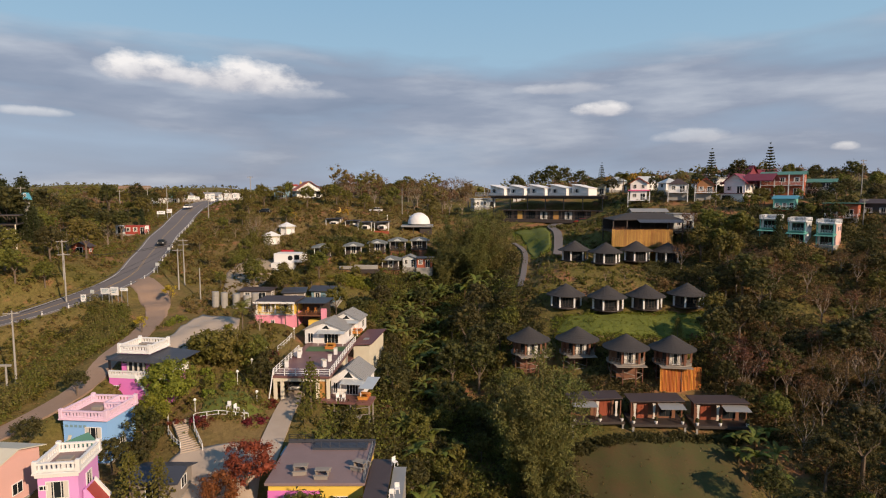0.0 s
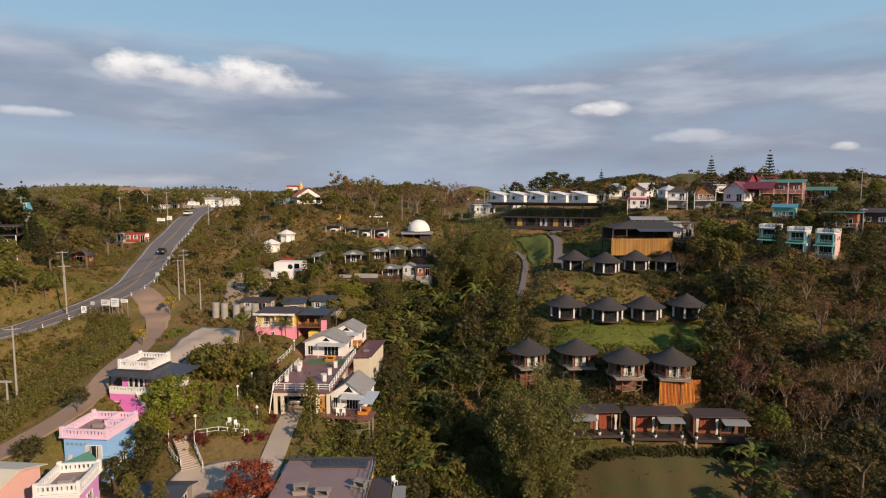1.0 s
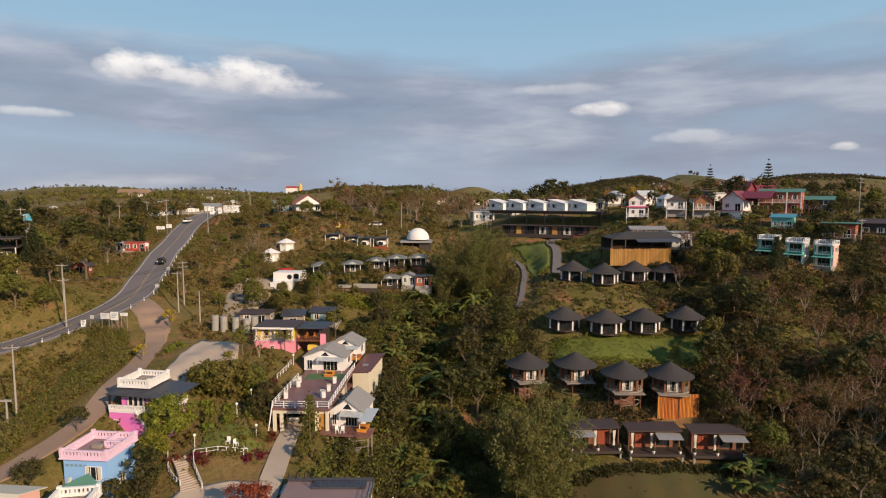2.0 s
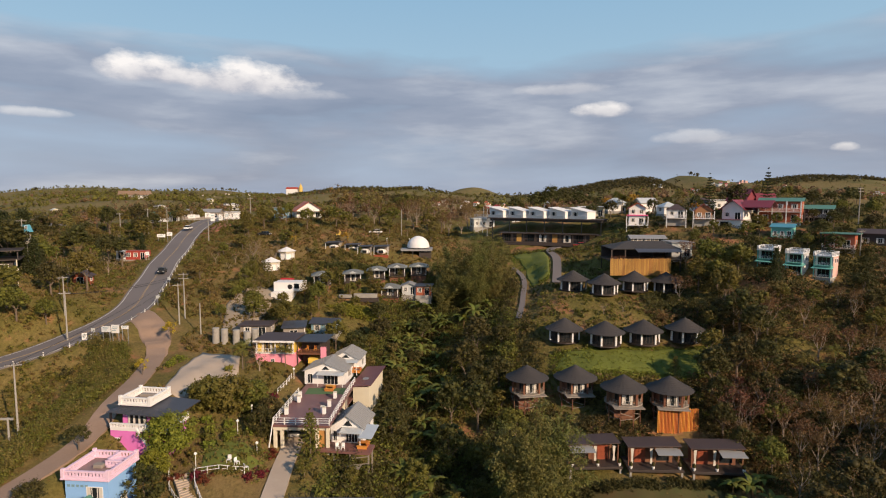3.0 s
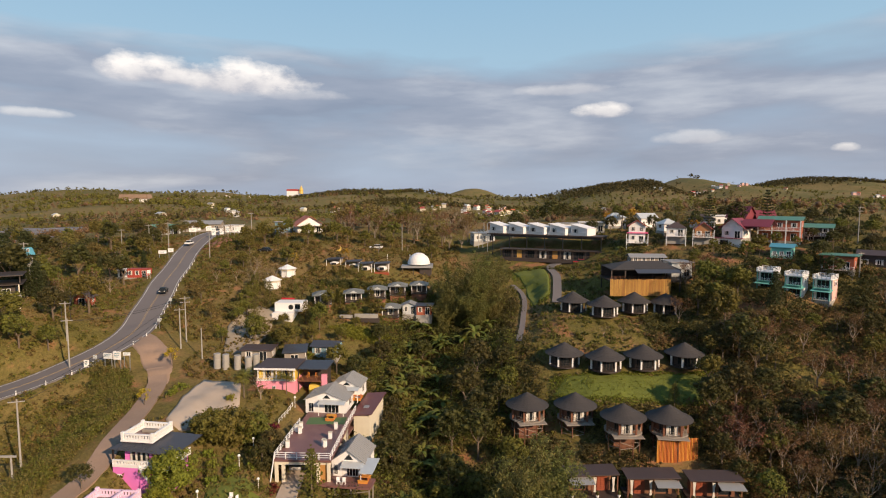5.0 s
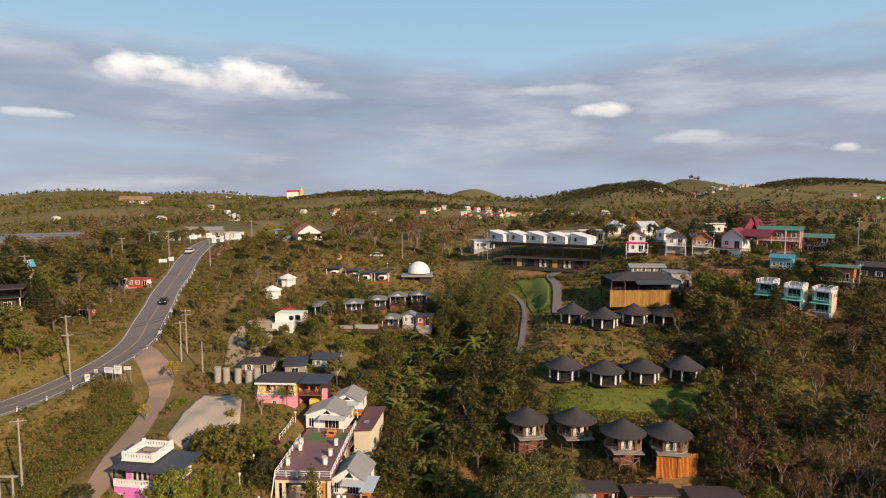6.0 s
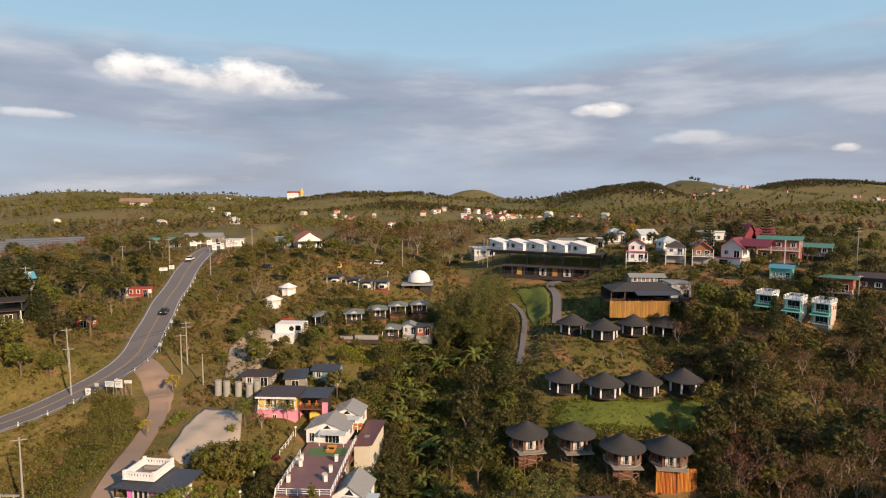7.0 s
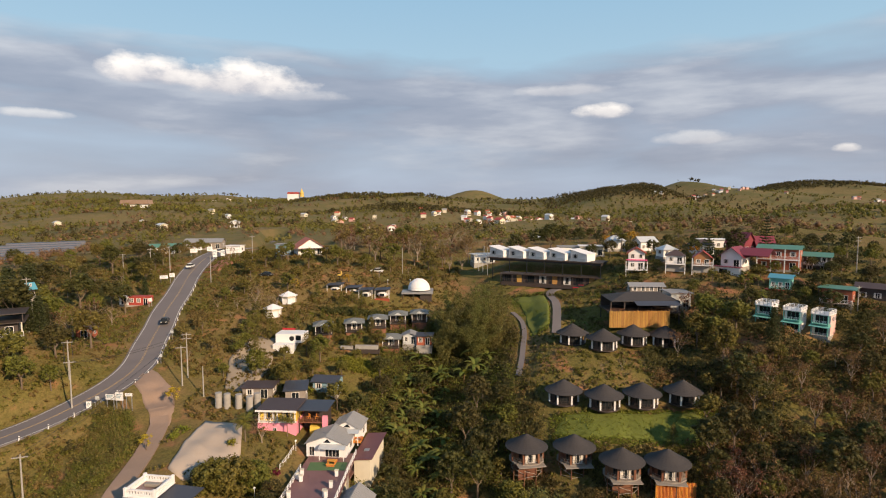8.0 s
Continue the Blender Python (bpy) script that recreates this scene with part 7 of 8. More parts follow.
def white_fence(pts, label):
    ob = thing("garden_fence", pts[0][0], pts[0][1], 0, 0, label, "fence", "garden fences")
    railing(ob, [(x - pts[0][0], y - pts[0][1], g(x, y) + 0.05) for x, y in pts], 0.9, WHITE, 1.2, 0.045, 2)


white_fence([(-31.2, 71.8), (-28.4, 72.2), (-25.3, 72.6)], "low white rail fence along the garden edge")
white_fence([(-31.3, 71.6), (-30.4, 69.6), (-29.2, 68.0), (-28.3, 66.8)], "white handrail beside the garden steps")
white_fence([(-35.0, 72.6), (-33.9, 70.2), (-32.4, 68.4), (-30.9, 66.8)], "white handrail beside the garden steps")
white_fence([(-27.2, 95), (-26.6, 98.4), (-26.4, 101)], "white handrail beside the deck steps")
steps = thing("garden_steps", -29.4, 66.8, g(-29.4, 66.8), 0, "curving brick garden steps between white handrails", "steps")
for i in range(15):
    q = i / 14
    sx, sy = -3.3 * q ** 1.2, 5.4 * q
    piece("step", ("garden",), lambda: cube(-1.45, 1.45, -0.21, 0.21, -0.6, 0.0, 0.015), TRACK if i % 2 else CONCRETE, steps, sx, sy, (g(-32.7, 72.2) - g(-29.4, 66.8)) * q + 0.16, 32 + 8 * math.sin(q * 3))
for x, y in ((-28.4, 92.5), (-28.9, 87.0), (-29.0, 81.0), (-26.0, 101.0), (-25.2, 77.5), (-31.9, 73.5), (-10.5, 188), (-17.5, 186)):
    lamp = thing("garden_lamp", x, y, g(x, y), 0, "white garden lamp post with a globe", "lamp", "garden lamps")
    piece("post", ("glamp",), lambda: tube(bmesh.new(), (0, 0, -0.2), (0, 0, 1.7), 0.05, 0.04, 6), WHITE, lamp, 0, 0, 0)
    piece("globe", ("glamp",), lambda: lathe(bmesh.new(), [(0.06, 0), (0.2, 0.12), (0.2, 0.26), (0.06, 0.4)], 10), LAMP_GLOBE, lamp, 0, 0, 1.68)


# ---- planting ----
def plant(key, x, y, s=1.0, rz=None, sink=0.1, z=None):
    proto = PLANTS[key]
    rz = rz if rz is not None else (x * 57.3 + y * 31.7) % 360
    m = pose(x, y, (g(x, y) if z is None else z) - sink, 0, 0, rz)
    return copy_thing(proto, m @ Matrix.Scale(s, 4))


for key, places in (
    ("bamboo_a", ((12.6, 78.5, 1.0), (15.8, 81.0, 0.9), (10.4, 79.5, 0.82), (13.0, 74.5, 0.8))),
    ("bamboo_b", ((5.5, 151, 1.0), (11.0, 154.5, 0.95), (2.5, 157, 0.86), (13.5, 148, 0.72), (9, 145, 0.76), (0.5, 148.0, 0.62), (14.8, 158, 0.8))),
    ("dense", ((-8.2, 93.5, 1.0), (-9.6, 100.0, 0.75), (-9.0, 105.5, 0.75), (-10.0, 110.5, 0.7), (-25.9, 86.0, 0.66), (-26.2, 82.6, 0.6), (-35.6, 67.4, 0.72))),
    ("green_a", ((-84, 112, 0.95), (-80, 109, 0.8), (-88, 113, 1.0), (-76.5, 112, 0.6), (-92, 108, 0.9), (-86, 106, 0.8), (-105, 150, 1.2), (-99, 146, 1.1))),
    ("dark_a", ((-36.6, 62.6, 0.5), (-34.2, 64.2, 0.45), (-33.4, 62.0, 0.4), (-45.6, 62.5, 0.5), (-46.4, 72.5, 0.45))),
    ("green_b", ((-14.2, 55.2, 1.0), (-11.4, 54.8, 1.15), (-8.4, 55.0, 1.3), (-17.8, 73.5, 0.4), (-12.2, 76.0, 0.45))),
    ("dense_green", ((-35.2, 86.8, 1.05), (-32.0, 87.2, 1.1), (-29.8, 89.2, 0.95), (-36.6, 87.6, 0.7))),
    ("bright_a", ((-36.2, 75.2, 0.95), (-36.8, 72.4, 0.6))),
    ("young_pine", ((-18.0, 78.0, 1.15), (-31.0, 55.8, 1.05), (-28.3, 56.2, 1.0), (43.5, 107, 0.8), (-48.2, 158, 0.8), (-44.5, 150, 1.1))),
    ("norfolk", ((79.3, 175, 1.02), (95.4, 173, 1.14), (55, 205, 0.8))),
    ("cypress", ((-97.5, 137, 1.65), (-93.2, 129.4, 1.05), (-95.8, 130.2, 1.0), (-91.8, 131.8, 0.9), (-100.8, 135, 1.55), (-95.4, 139.5, 0.8), (-104, 141, 1.0), (73.5, 128.5, 0.85), (-94, 160, 0.7), (-90, 176, 0.6), (88.2, 133.2, 0.55))),
    ("palm", ((-34.8, 100.6, 0.85), (82.4, 152, 0.7), (79, 144, 0.7), (62, 203, 1.2), (64, 116, 0.8), (68.5, 104, 0.75), (-28.4, 104.6, 0.7), (74, 108, 0.7))),
    ("rust", ((-20.9, 60.5, 0.9), (-22.8, 57.8, 0.7))),
    ("yellow", ((-52.8, 112.5, 0.75), (-50, 96, 0.6), (68, 210, 1.3), (58.5, 210, 1.1), (-30, 184, 0.8), (-46, 180, 0.8), (77, 180, 0.8))),
    # the first six are added round the meadow to darken it with their shade
    ("dark_b", ((41.5, 71, 0.6), (44, 66.5, 0.6), (39, 64, 0.5), (19.5, 70, 0.45), (17, 76, 0.4), (22, 66, 0.4), (47.0, 95.0, 0.55), (48.0, 90.5, 0.5), (48.6, 100, 0.6), (50, 105, 0.6))),
    ("bare_a", ((50, 95.5, 1.05), (56.5, 94, 0.95), (62, 92, 1.0), (61, 121, 1.0), (66, 117, 0.9), (72, 110, 0.9), (69, 96, 0.9), (75, 100, 0.85), (84, 118, 0.8), (58, 87, 0.8))),
    ("bare_b", ((56, 98, 1.1), (67, 91, 1.1), (76, 92, 1.0), (80, 106, 0.9), (87, 110, 0.8), (-89, 139, 1.2), (-32, 101, 0.7), (63, 84, 1.0), (-92, 152, 1.0), (70, 84, 1.0))),
    ("bare_c", ((-52.5, 163, 1.3), (-51, 158, 1.2), (-29, 106, 0.8), (35.5, 127, 0.5), (40, 128, 0.5), (-48, 168, 1.0), (-54, 168, 1.2), (88, 103, 1.2), (-22.8, 82.6, 0.6))),
    ("dark_a", ((56, 196, 0.75), (63, 194, 0.65), (68, 190, 0.65), (78.5, 182, 0.7), (50, 197, 0.6), (71.4, 176, 0.45), (88, 177, 0.75), (104, 173, 0.7), (63, 171, 0.4), (79, 170, 0.4))),
    ("dark_b", ((44, 214, 0.9), (39, 211, 1.0), (34, 212, 0.85), (50, 215, 0.75), (89, 178, 0.8), (26, 208, 0.8), (110, 175, 0.6), (116, 168, 0.7))),
    ("green_a", ((-45, 196, 0.85), (-54, 204, 0.8), (-36, 200, 0.9), (-60, 198, 0.9), (-65, 196, 0.8), (-62, 188, 0.7), (-41.5, 128, 0.75), (-33.5, 124, 0.8), (60, 136, 1.0), (65, 141, 1.1), (63, 129, 1.0), (69, 136, 1.0), (42.4, 101.6, 0.4))),
    ("banana_a", ((42.6, 82.4, 0.95), (45.2, 82, 1.0), (47.5, 83.5, 0.9), (43.4, 78.5, 1.0), (46.6, 78.8, 0.95), (41.6, 79.5, 0.8), (44.6, 75, 0.9))),
):
    for x, y, s in places:
        plant(key, x, y, s)
for x, y in ((-31, 71.4), (-29.6, 70.4), (-33.4, 71.6), (-24.6, 72.0), (-23.6, 74), (-24.0, 80), (-24.2, 84), (-23.8, 78.5), (-27.6, 94), (-27.9, 90)):
    plant("bush_red", x, y, 0.9)
for x, y in ((-33, 81), (-31, 83), (-29.5, 79.5), (-34.5, 83.5), (-27.4, 81.6), (-31.6, 77.2), (-28.2, 85), (-12.6, 78), (-10.8, 74.6), (-36.5, 98.5), (-47.5, 101), (-47.0, 103.4)):
    plant("bush_bright", x, y, 1.0)


def scatter(keys, x0, x1, y0, y1, gap, seed, smin=0.7, smax=1.15, test=None, clear=1.0):
    """Plants strewn over a stretch of the plan at least a gap apart, clear of buildings and paving."""
    rng = random.Random(seed)
    done = []
    for _ in range(int((x1 - x0) * (y1 - y0) / (gap * gap) * 2.2)):
        x, y = rng.uniform(x0, x1), rng.uniform(y0, y1)
        if any((x - a) ** 2 + (y - b) ** 2 < (r * clear) ** 2 for a, b, r in KEEP) or any((x - a) ** 2 + (y - b) ** 2 < gap * gap for a, b in done):
            continue
        if test and not test(x, y):
            continue
        if any((x - p.x) ** 2 + (y - p.y) ** 2 < (w / 2 + 1.4) ** 2 for pts, hd, w in CURVES.values() for p in pts[::2]):
            continue
        done.append((x, y))
        plant(rng.choice(keys), x, y, rng.uniform(smin, smax))


# the gully and its banks
scatter(("dark_a", "green_b", "green_a", "dark_b"), 0, 14, 92, 128, 4.4, 1, 0.6, 0.9)
scatter(("dark_a", "green_a", "green_b"), -4, 7, 60, 92, 4.6, 2, 0.55, 0.8)
scatter(("banana_a", "banana_b", "banana_a"), -11, 1, 94, 140, 2.7, 3, 0.85, 1.25)
scatter(("green_b", "olive_a", "dark_a"), -18, -4, 112, 140, 4.6, 4, 0.5, 0.8)
scatter(("banana_a", "banana_b", "bush_dark"), -6, 12, 136, 148, 2.8, 5, 1.0, 1.4)
scatter(("green_b", "olive_a", "bare_c"), -22, 2, 190, 215, 7.5, 6, 0.6, 0.9)
scatter(("green_b", "olive_a", "dark_a", "green_a"), -172, -124, 128, 228, 11.0, 28, 0.6, 1.0)
scatter(("green_b", "olive_a", "dark_a"), -124, -88, 214, 250, 6.5, 29, 0.5, 0.8)
scatter(("banana_a", "banana_b", "bush"), -6, 4, 60, 90, 2.8, 7, 0.8, 1.2)
# east slope
scatter(("green_a", "olive_a", "dark_a", "bare_a"), 54, 72, 118, 150, 5.2, 8, 0.6, 0.95)
scatter(("bare_a", "bare_b", "dark_a", "dark_b", "green_b"), 48, 84, 66, 104, 4.0, 9, 0.6, 0.95, lambda x, y: x > 46 + (104 - y) * 0.12)
scatter(("olive_a", "bare_a", "dark_a", "green_b"), 66, 112, 98, 128, 4.6, 10, 0.5, 0.85)
scatter(("dark_a", "green_a", "olive_b"), 100, 130, 145, 185, 6.0, 11, 0.45, 0.75)
scatter(("green_b", "dark_a", "bush_dark"), 66, 108, 136, 162, 4.6, 12, 0.45, 0.75)
scatter(("dark_a", "green_a", "olive_b"), 60, 125, 188, 240, 9.0, 13, 0.4, 0.75)
scatter(("dark_a", "green_a", "dark_b"), 50, 62, 92, 124, 4.6, 30, 0.6, 0.85)
# west slope
scatter(("green_b", "green_a", "bush", "bush_bright"), -52, -14, 118, 152, 4.4, 14, 0.4, 0.85)
scatter(("bush", "bush_dry", "bush", "bush_bright", "young_pine"), -44, -2, 150, 174, 3.0, 15, 0.45, 0.75)
scatter(("bare_b", "bare_a", "olive_b", "green_b"), -40, 12, 212, 262, 6.0, 16, 0.9, 1.3)
scatter(("green_b", "olive_a", "bare_c", "bush_dry"), -66, -46, 130, 186, 4.8, 17, 0.5, 0.9)
scatter(("green_b", "green_a", "olive_a", "bare_c", "dark_a", "dark_b"), -125, -76, 108, 215, 6.4, 18, 0.5, 1.1, lambda x, y: min(math.hypot(x - p.x, y - p.y) for p in CURVES["road"][0]) > 11)
scatter(("bush_dark", "bush_dry", "bush"), -64, -54, 74, 112, 2.9, 19, 0.6, 0.95)
scatter(("bush_dry", "bush"), -84, -62, 70, 104, 3.6, 20, 0.5, 0.8, lambda x, y: x < -63)
scatter(("green_b", "bush_dark", "olive_a"), -120, -88, 60, 104, 6.0, 21, 0.6, 0.9)
# terraces
scatter(("bush", "bush_brown", "bush_dry"), 21, 56, 122, 136, 4.0, 22, 0.45, 0.75)
scatter(("bush", "bush_bright"), 22, 50, 104, 106.5, 2.4, 23, 0.4, 0.65)
scatter(("bush", "bush_dark"), 18, 50, 80.5, 86.0, 1.9, 24, 0.4, 0.6, lambda x, y: y > 84.2)
scatter(("bush_dark", "bush", "banana_b"), 34, 60, 150, 180, 3.4, 25, 0.6, 0.9)
scatter(("bush_brown", "bush_dry", "bush"), -12, -3, 72, 92, 2.2, 26, 0.5, 0.8)
scatter(("bush", "bush_dry"), 44, 72, 170, 182, 3.4, 27, 0.5, 0.8)
scatter(("bush_dark", "green_b", "bush"), 60, 100, 156, 164, 3.6, 31, 0.4, 0.7)
for i in range(15):
    plant("bush_dark", 20 + i * 2.1, 180.2 - i * 0.85, 0.62)
for x, y, s in ((-27, 153.5, 0.8), (-19, 154.5, 0.85), (-11.5, 160, 0.8), (-33.6, 142.5, 1.0), (-47.5, 148, 1.1), (-45, 139, 0.9), (-30.5, 136, 0.8), (-51, 160, 0.9), (-24, 172, 0.7), (-38, 176, 0.8), (-55, 196, 0.9), (-101, 168, 1.1), (-97, 178, 1.0), (-94, 189, 1.0), (-104, 150, 1.1)):
    plant("young_pine", x, y, s)
for x, y, s in ((-26.5, 200, 0.8), (-33, 204, 0.75), (-41, 206, 0.8), (-56, 203, 0.8), (-18, 201, 0.7), (-60, 176, 0.75), (-30, 133, 0.6), (-41, 131, 0.6)):
    plant("green_b", x, y, s)
for x, y, s in ((-25.1, 77.6, 0.95), (-32.8, 79.3, 0.9), (-36.2, 82.5, 0.9), (-23.6, 84.5, 0.8), (-27.6, 85.5, 0.7)):
    plant("bush", x, y, s)
for i in range(14):
    plant("bush_bright", -27 + i * 1.25, 140.6 + (i % 2) * 0.3, 0.8)
def thicket(name, seed, count, mat, label, x0, x1, y0, y1, height, test=None, clumps=3, leaves=7, size=0.23, clear=0.8, lawn=False):
    """Undergrowth that nobody could count, as one mesh over a stretch of the plan."""
    rng = np.random.default_rng(seed)
    x, y = rng.uniform(x0, x1, count), rng.uniform(y0, y1, count)
    keep = np.array([noise.noise(Vector((a / 9, b / 9, seed))) + 0.5 * noise.noise(Vector((a / 3, b / 3, seed))) > -0.25 for a, b in zip(x, y)])
    if lawn:
        keep[:] = True
    if test:
        keep &= test(x, y)
    for kx, ky, r in KEEP:
        keep &= np.hypot(x - kx, y - ky) > r * clear
    for pts, hd, w in CURVES.values():
        for p in pts:
            keep &= np.hypot(x - p.x, y - p.y) > w / 2 + 0.9
    for kx0, kx1, ky0, ky1 in ((-48, -34, 90, 108), (-31, -19, 58, 71.5), (-65, -51, 108, 126), (-25, -15, 80, 100), (20.5, 31, 154, 181), (23, 55, 108.5, 116.5)):
        if not (lawn and kx0 > 0):
            keep &= ~((x > kx0) & (x < kx1) & (y > ky0) & (y < ky1))
    x, y = x[keep], y[keep]
    z = ground(x, y)
    h = height * rng.uniform(0.4, 1.3, len(x))
    sets = []
    for k in range(clumps):
        c = np.stack([x + rng.normal(size=len(x)) * h * 0.3, y + rng.normal(size=len(x)) * h * 0.3, z + h * (0.2 + 0.5 * k / max(clumps - 1, 1))], 1)
        sets.append(cards(c, h * 0.38, leaves, size, rng, 0.7))
    return tagged(new(name, card_mesh(name, sets, mat)), label, "undergrowth", kind="stuff")


def beside_lane(x, y):
    pts = CURVES["lane"][0]
    d = np.min([np.hypot(x - p.x, y - p.y) for p in pts], axis=0)
    east = np.min([np.where(np.abs(y - p.y) < 2.2, x - p.x, 1e3) for p in pts], axis=0)
    return (d > 2.1) & (d < 10.5) & (east < 0)


thicket("hedge_bank", 54, 6400, LEAF["olive"], "dense olive hedge bank beside the lane", -78, -52, 62, 124, 1.7, beside_lane, leaves=11, size=0.15)
thicket("hedge_bank_green", 55, 5600, LEAF["green"], "dense green hedge bank beside the lane", -78, -52, 62, 124, 1.6, beside_lane, leaves=11, size=0.15)
EAST_BANK = lambda x, y: x > 47 + (104 - y) * 0.10
thicket("east_scrub", 41, 4200, LEAF["brown"], "brown withered undergrowth on the east slope", 46, 108, 66, 128, 1.9, EAST_BANK)
thicket("east_green_scrub", 42, 5600, LEAF["dark"], "dark green undergrowth on the east slope", 46, 115, 66, 150, 2.0, EAST_BANK)
thicket("gully_thicket", 43, 3800, LEAF["dark"], "dense dark undergrowth in the gully", -14, 20, 55, 160, 2.8)
thicket("gully_green_thicket", 44, 3600, LEAF["green"], "dense green undergrowth in the gully", -16, 16, 60, 165, 2.6)
thicket("west_scrub", 45, 4200, LEAF["olive"], "olive scrub on the west slope", -70, 6, 100, 225, 0.8)
thicket("west_green_scrub", 46, 4600, LEAF["green"], "green scrub on the west slope", -70, 6, 70, 225, 1.0)
thicket("far_bank_scrub", 47, 4200, LEAF["olive"], "dry scrub across the road", -150, -60, 84, 225, 0.8)
thicket("far_bank_green_scrub", 48, 4200, LEAF["green"], "green scrub across the road", -150, -60, 84, 225, 1.2)
thicket("terrace_scrub", 49, 1700, LEAF["green"], "green undergrowth between the hut terraces", 14, 62, 92, 182, 0.75, clear=0.75)
thicket("terrace_dry_scrub", 50, 1800, LEAF["dry"], "dry undergrowth between the hut terraces", 14, 70, 90, 190, 0.7, clear=0.75)
thicket("terrace_green_grass", 58, 12000, LEAF["bright"], "lush green grass around the round huts", 15, 60, 100, 182, 0.28, clumps=1, leaves=5, size=0.11, clear=0.55)
thicket("knoll_grass", 59, 5200, LEAF["bright"], "lush grass on the knoll", 21, 31, 153, 181, 0.4, clumps=1, leaves=6, size=0.13, clear=0.5, lawn=True)
thicket("bank_grass", 60, 7600, LEAF["bright"], "tall lush grass on the bank below the huts", 22, 56, 107.5, 117, 0.55, clumps=1, leaves=6, size=0.14, clear=0.4, lawn=True)
thicket("bank_olive_grass", 63, 1400, LEAF["green"], "green tufts on the bank below the huts", 21, 57, 107, 117, 0.6, clumps=1, leaves=6, size=0.15, clear=0.4, lawn=True)
thicket("terrace_hedge", 64, 1300, LEAF["bright"], "bright green hedge along the terrace foot", -24, -3, 138.2, 142.2, 1.3, clear=0.3)
thicket("hut_hedge", 65, 1100, LEAF["dark"], "dark hedge behind the small huts", -38, -4, 165.6, 168.6, 1.3, clear=0.3)
thicket("ridge_scrub", 51, 2600, LEAF["dark"], "dark green scrub along the ridge", 50, 130, 128, 225, 1.3)
thicket("meadow_grass", 56, 8000, LEAF["green"], "short green grass on the meadow below the cabins", 13, 44, 61, 85, 0.12, clumps=1, leaves=4, size=0.085, clear=0.5)
thicket("cabin_hedge", 69, 620, LEAF["dark"], "low dark hedge below the cabins", 18, 48, 84.0, 85.8, 0.8, clear=0.2, leaves=9, size=0.14)
thicket("roadside_grass", 66, 5200, LEAF["olive"], "rough olive grass on the bank below the road", -112, -58, 76, 128, 0.6, clumps=1, leaves=6, size=0.15)
thicket("hut_undergrowth", 67, 1500, LEAF["dark"], "dark shrubs under the stilted huts", 13, 50, 91, 107, 1.2, clear=0.35, leaves=8, size=0.17)
thicket("garden_growth", 68, 420, LEAF["olive"], "dry garden plants on the bank below the fence", -33, -22, 67.5, 88, 0.6, clear=0.5, leaves=8, size=0.12)
thicket("grass_tufts", 52, 11000, LEAF["dry"], "tufts of dry grass", -110, 105, 58, 200, 0.38, clumps=1, leaves=4, size=0.16, clear=0.7)
thicket("green_grass_tufts", 53, 11000, LEAF["olive"], "tufts of green grass", -110, 105, 58, 200, 0.38, clumps=1, leaves=4, size=0.16, clear=0.7)
for ob in list(PLANTS.values()):
    for o in (*ob.children_recursive, ob):
        bpy.data.objects.remove(o)


# ---- far country ----
reserve(-218, 306, 36)


def far_woods(name, seed, count, mat, label, size, near, reach, density, skew=0.75, cards_each=7):
    """Distant tree crowns, too many to count, as one mesh."""
    rng = np.random.default_rng(seed)
    d = near * (reach / near) ** (rng.uniform(0, 1, count) ** skew)
    a = rng.uniform(-0.74, 0.74, count)
    x, y = d * np.tan(a), d
    keep = np.array([noise.noise(Vector((px / 190, py / 260, seed))) + 0.8 * noise.noise(Vector((px / 60, py / 90, seed + 5))) > density for px, py in zip(x, y)])
    for vx, vy, sx, sy in ((60, 850, 75, 130), (150, 850, 75, 100), (640, 1400, 110, 40), (960, 1200, 80, 60), (-380, 900, 60, 50), (-90, 760, 50, 40), (340, 1180, 90, 60)):
        keep &= ~((np.hypot((x - vx) / sx, (y - vy) / sy) < 1.3) & (rng.uniform(0, 1, count) > 0.25))
    road_pts = CURVES["road"][0]
    for p in road_pts[::2]:
        keep &= np.hypot(x - p.x, y - p.y) > 9
    for kx, ky, r in KEEP:
        keep &= np.hypot(x - kx, y - ky) > r + 2
    keep &= ~((np.abs(x) < 128) & (y < 235))
    keep &= ~((np.hypot((x - 672) / 150, (y - 1580) / 190) < 1) & (rng.uniform(0, 1, count) > 0.08))
    x, y = x[keep], y[keep]
    z = ground(x, y)
    h = size * rng.uniform(0.6, 1.3, len(x)) * np.clip(0.8 + y / 2500, 0.8, 1.4)
    sets = []
    for k in range(3):
        c = np.stack([x + rng.normal(size=len(x)) * h * 0.22, y + rng.normal(size=len(x)) * h * 0.22, z + h * (0.40 + 0.2 * k)], 1)
        s = rng.uniform(0.8, 1.2, len(x)) * h * (0.38 - 0.06 * k)
        v, f = cards(c, s, cards_each, 1.0, rng, 0.9)
        grow = np.repeat(h * 0.098 * np.clip((y / 300) ** 0.4, 1, 2.2), len(v) // len(x))[:, None]
        ctr = v.reshape(-1, 3, 3).mean(1).repeat(3, 0)
        sets.append((ctr + (v - ctr) * grow, f))
    sets.append(cores(np.stack([x, y, z + h * 0.5], 1), h * 0.27, rng, 0.85))
    return tagged(new(name, card_mesh(name, sets, mat)), label, "woodland", kind="stuff")


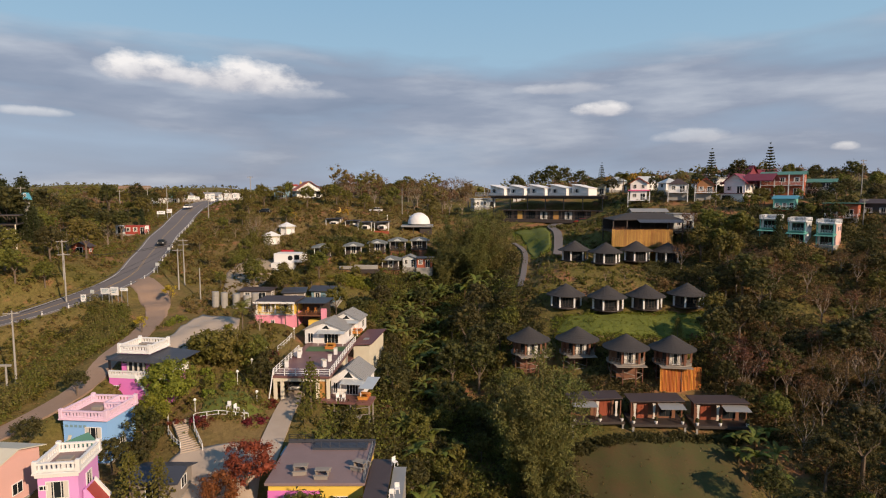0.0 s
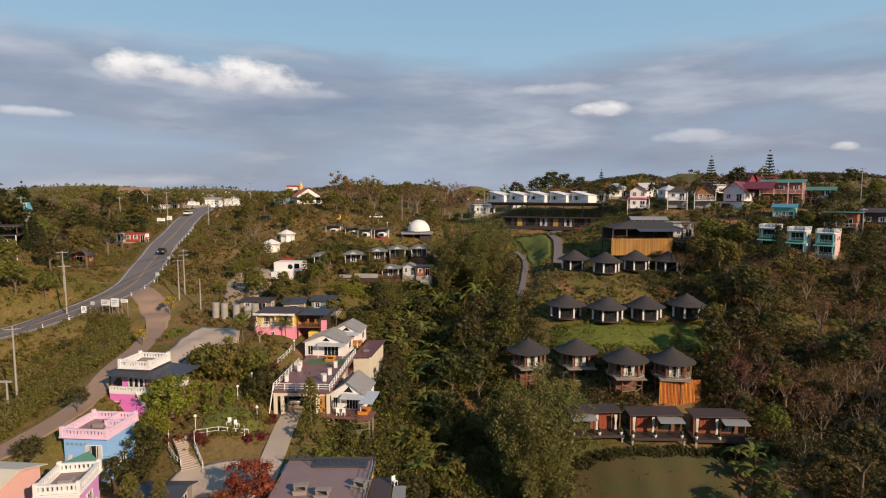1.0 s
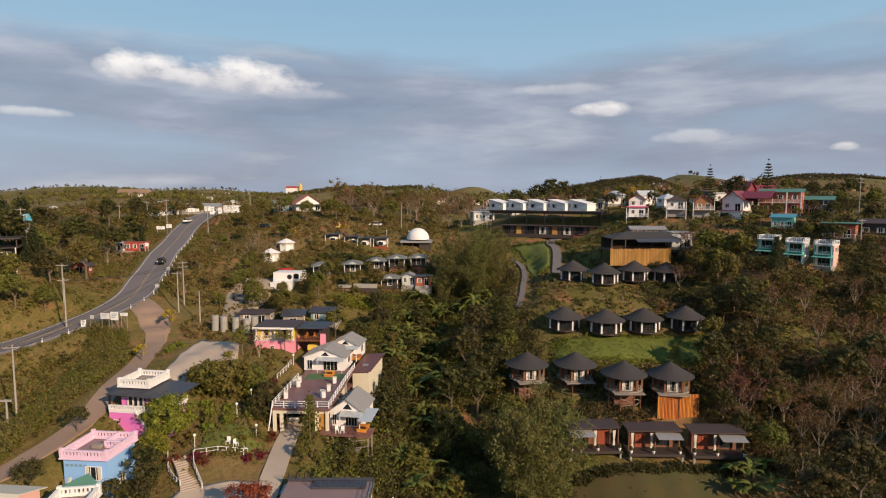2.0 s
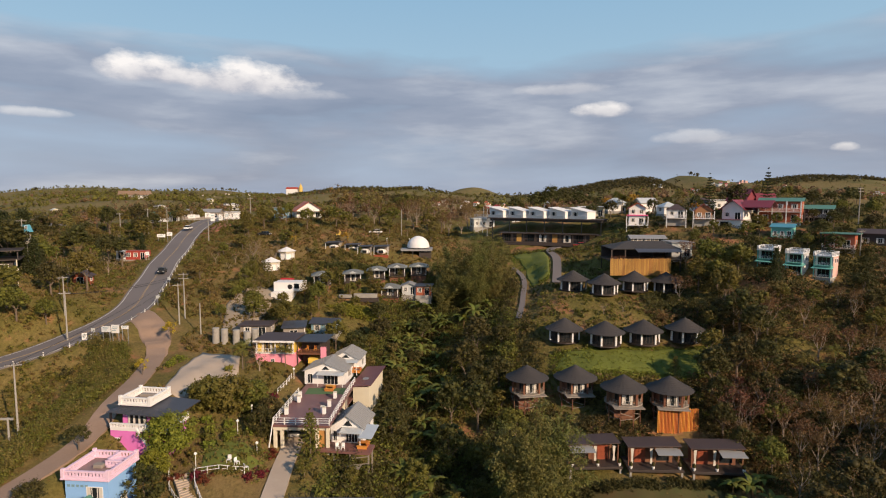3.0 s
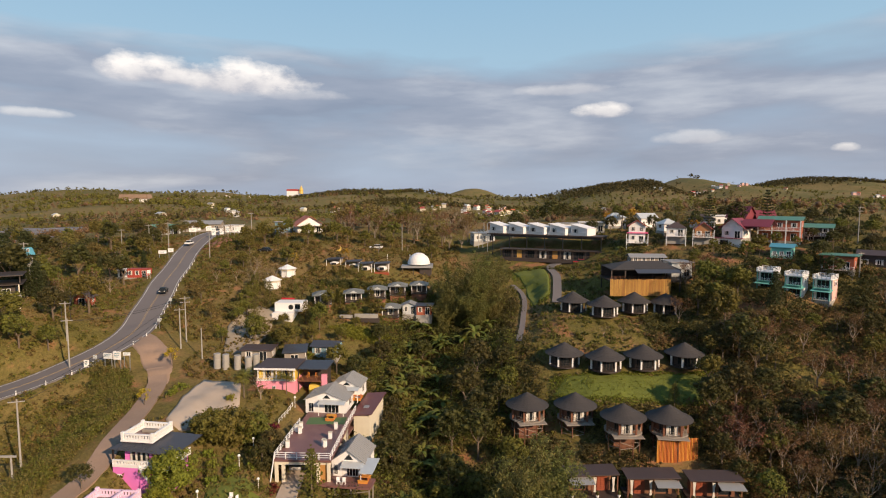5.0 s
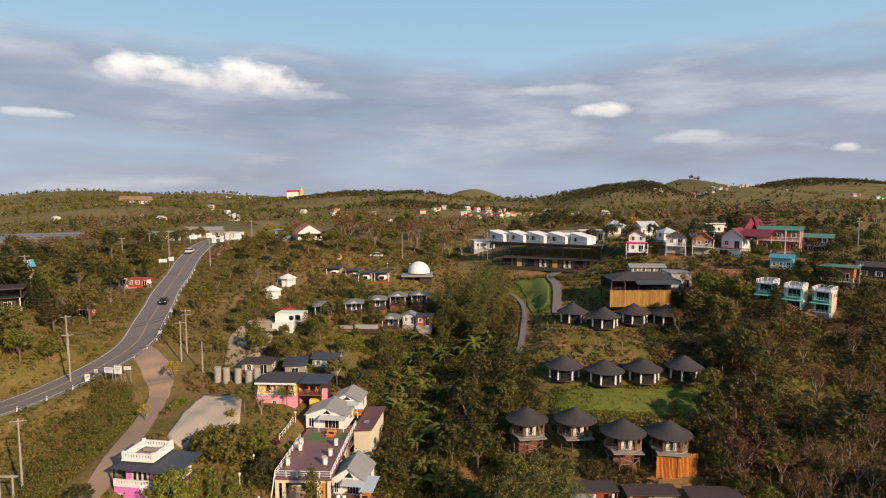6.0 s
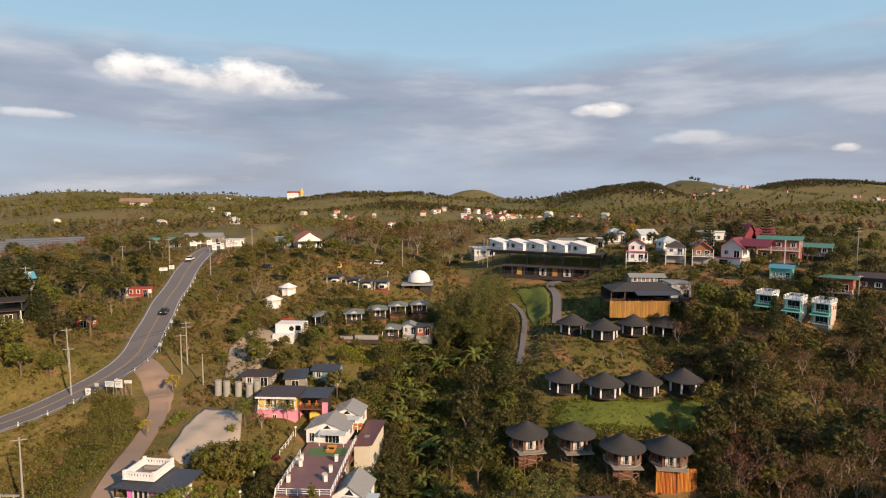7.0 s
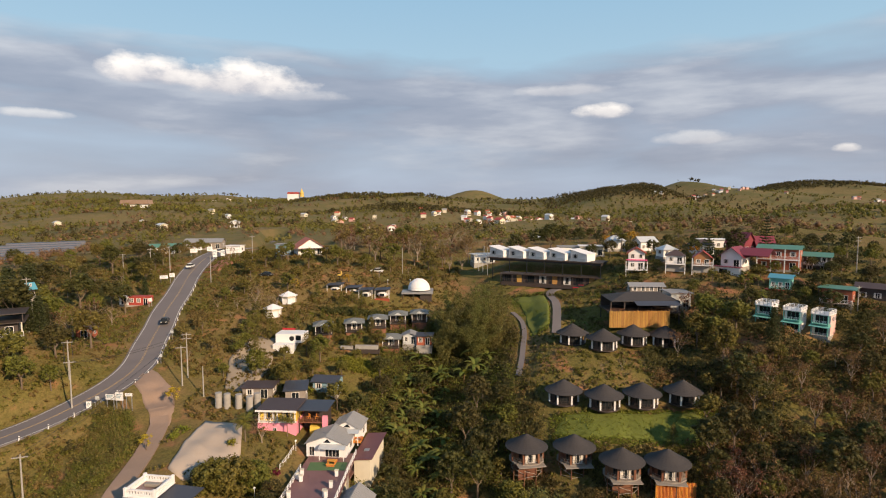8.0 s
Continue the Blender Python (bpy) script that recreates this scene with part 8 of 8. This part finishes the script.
far_woods("far_woods", 31, 9000, LEAF["green"], "distant green woodland over rolling hills", 6.0, 222, 2700, 0.08)
far_woods("far_dark_woods", 32, 6400, LEAF["dark"], "distant dark woodland over rolling hills", 6.5, 240, 2700, 0.20, 0.6)
far_woods("far_dry_woods", 33, 5200, LEAF["dry"], "distant dry scrub woodland", 5.0, 222, 1500, 0.04, 1.0)
far_woods("far_olive_woods", 34, 6400, LEAF["olive"], "distant olive-green scrub", 4.5, 222, 2400, 0.04)


def hill_woods(name, seed, mat, label, stands):
    """Close-grown woods on the far hilltops, as one mesh: stands of x, y, spread across, spread along, trees."""
    rng = np.random.default_rng(seed)
    x = np.concatenate([rng.normal(a, c, n) for a, b, c, d, n in stands])
    y = np.concatenate([rng.normal(b, d, n) for a, b, c, d, n in stands])
    z = ground(x, y)
    h = rng.uniform(6, 12, len(x))
    sets = []
    for k in range(2):
        c = np.stack([x + rng.normal(size=len(x)) * 1.5, y + rng.normal(size=len(x)) * 1.5, z + h * (0.4 + 0.3 * k)], 1)
        v, f = cards(c, h * (0.40 - 0.1 * k), 7, 1.0, rng, 0.9)
        ctr = v.reshape(-1, 3, 3).mean(1).repeat(3, 0)
        sets.append((ctr + (v - ctr) * np.repeat(h * 0.15, len(v) // len(x))[:, None], f))
    sets.append(cores(np.stack([x, y, z + h * 0.42], 1), h * 0.30, rng, 0.9))
    return tagged(new(name, card_mesh(name, sets, mat)), label, "woodland", kind="stuff")


hill_woods("hill_woods", 61, LEAF["dark"], "dark woods crowning the far hills", ((400, 1450, 80, 60, 800), (520, 1440, 50, 50, 350), (960, 1680, 90, 40, 420), (1180, 1700, 150, 50, 900), (-221, 1540, 120, 70, 800), (-25, 1080, 90, 50, 500), (690, 1640, 14, 12, 14)))
hill_woods("hill_green_woods", 62, LEAF["green"], "green woods on the far slopes", ((-700, 1700, 350, 160, 1100), (300, 1100, 160, 60, 500), (-420, 900, 150, 70, 450), (700, 800, 160, 60, 450)))


def far_house(x, y, w, d, h, rise, wall, roof, rz):
    ob = thing("distant_house", x, y, g(x, y), rz, "small distant village house with a pitched roof", "house", "distant village")
    part("wall", gable_wall(w, -d / 2, d, -1, h, rise), wall, ob)
    gable(ob, "roof", w, -d / 2, d / 2, h + 0.05, rise, roof, 0.6, 0.25)
    for i in range(2):
        piece("window", ("far", round(h)), lambda: cube(-0.9, 0.9, -0.06, 0.02, 0.8, 2.4), GLASS, ob, -w * 0.22 + i * w * 0.44, -d / 2, 0)


rng = random.Random(77)
walls, roofs = (WHITE, CREAM, CREAM, WHITE, PEACH), (RED_ROOF, ORANGE_ROOF, PALE_SHEET, GREY_SHEET, RED_ROOF, ORANGE_ROOF, PALE_SHEET)
for cx, cy, sx, sy, count in ((60, 900, 60, 110, 46), (150, 880, 60, 80, 22), (300, 760, 60, 40, 6), (-170, 900, 60, 90, 10), (640, 1420, 90, 22, 22), (960, 1240, 60, 40, 26), (-640, 1850, 90, 30, 16), (-330, 760, 120, 80, 4), (-170, 470, 50, 40, 2), (40, 440, 60, 40, 3), (220, 380, 40, 30, 2)):
    for i in range(count):
        w = rng.uniform(5.5, 9)
        far_house(cx + rng.gauss(0, sx), cy + rng.gauss(0, sy), w, w * 0.9, rng.uniform(3, 5.5), w * 0.22, rng.choice(walls), rng.choice(roofs), rng.uniform(0, 90))
temple = thing("distant_temple", -500, 2000, g(-500, 2000) + 19, 0, "distant white temple hall with a red roof and a golden spire", "temple")
part("hall", cube(-26, 10, -12, 12, -24, 10), WHITE, temple)
part("roof", prism(bmesh.new(), [(-28, 10), (12, 10), (8, 16), (-24, 16)], -13, 13), RED_ROOF, temple)
part("spire", lathe(bmesh.new(), [(7, 0), (6.5, 10), (7, 14), (4.5, 19), (1.5, 25), (0.3, 29)], 14), MOON, temple, "golden spire").location.x = 20
barn = thing("distant_barn", -500, 960, g(-500, 960), 0, "long distant shed with a pale tan roof", "shed")
part("wall", cube(-22, 22, -6, 6, -2, 4), WHITE, barn)
part("roof", prism(bmesh.new(), [(-24, 4), (24, 4), (22, 11), (-22, 11)], -8, 8), TRACK, barn)
solar = thing("greenhouse_field", -226, 304, g(-226, 304) + 2.5, 34, "broad field of low grey greenhouse covers", "greenhouse")
for i in range(8):
    piece("cover", ("solar",), lambda: prism(bmesh.new(), [(-19, -6), (19, -6), (19, 1.0), (-19, 1.0)], -3.6, 3.6), PANEL_BLUE, solar, i * 2.4, i * 8.0 - 26, i * 0.7 - 3)
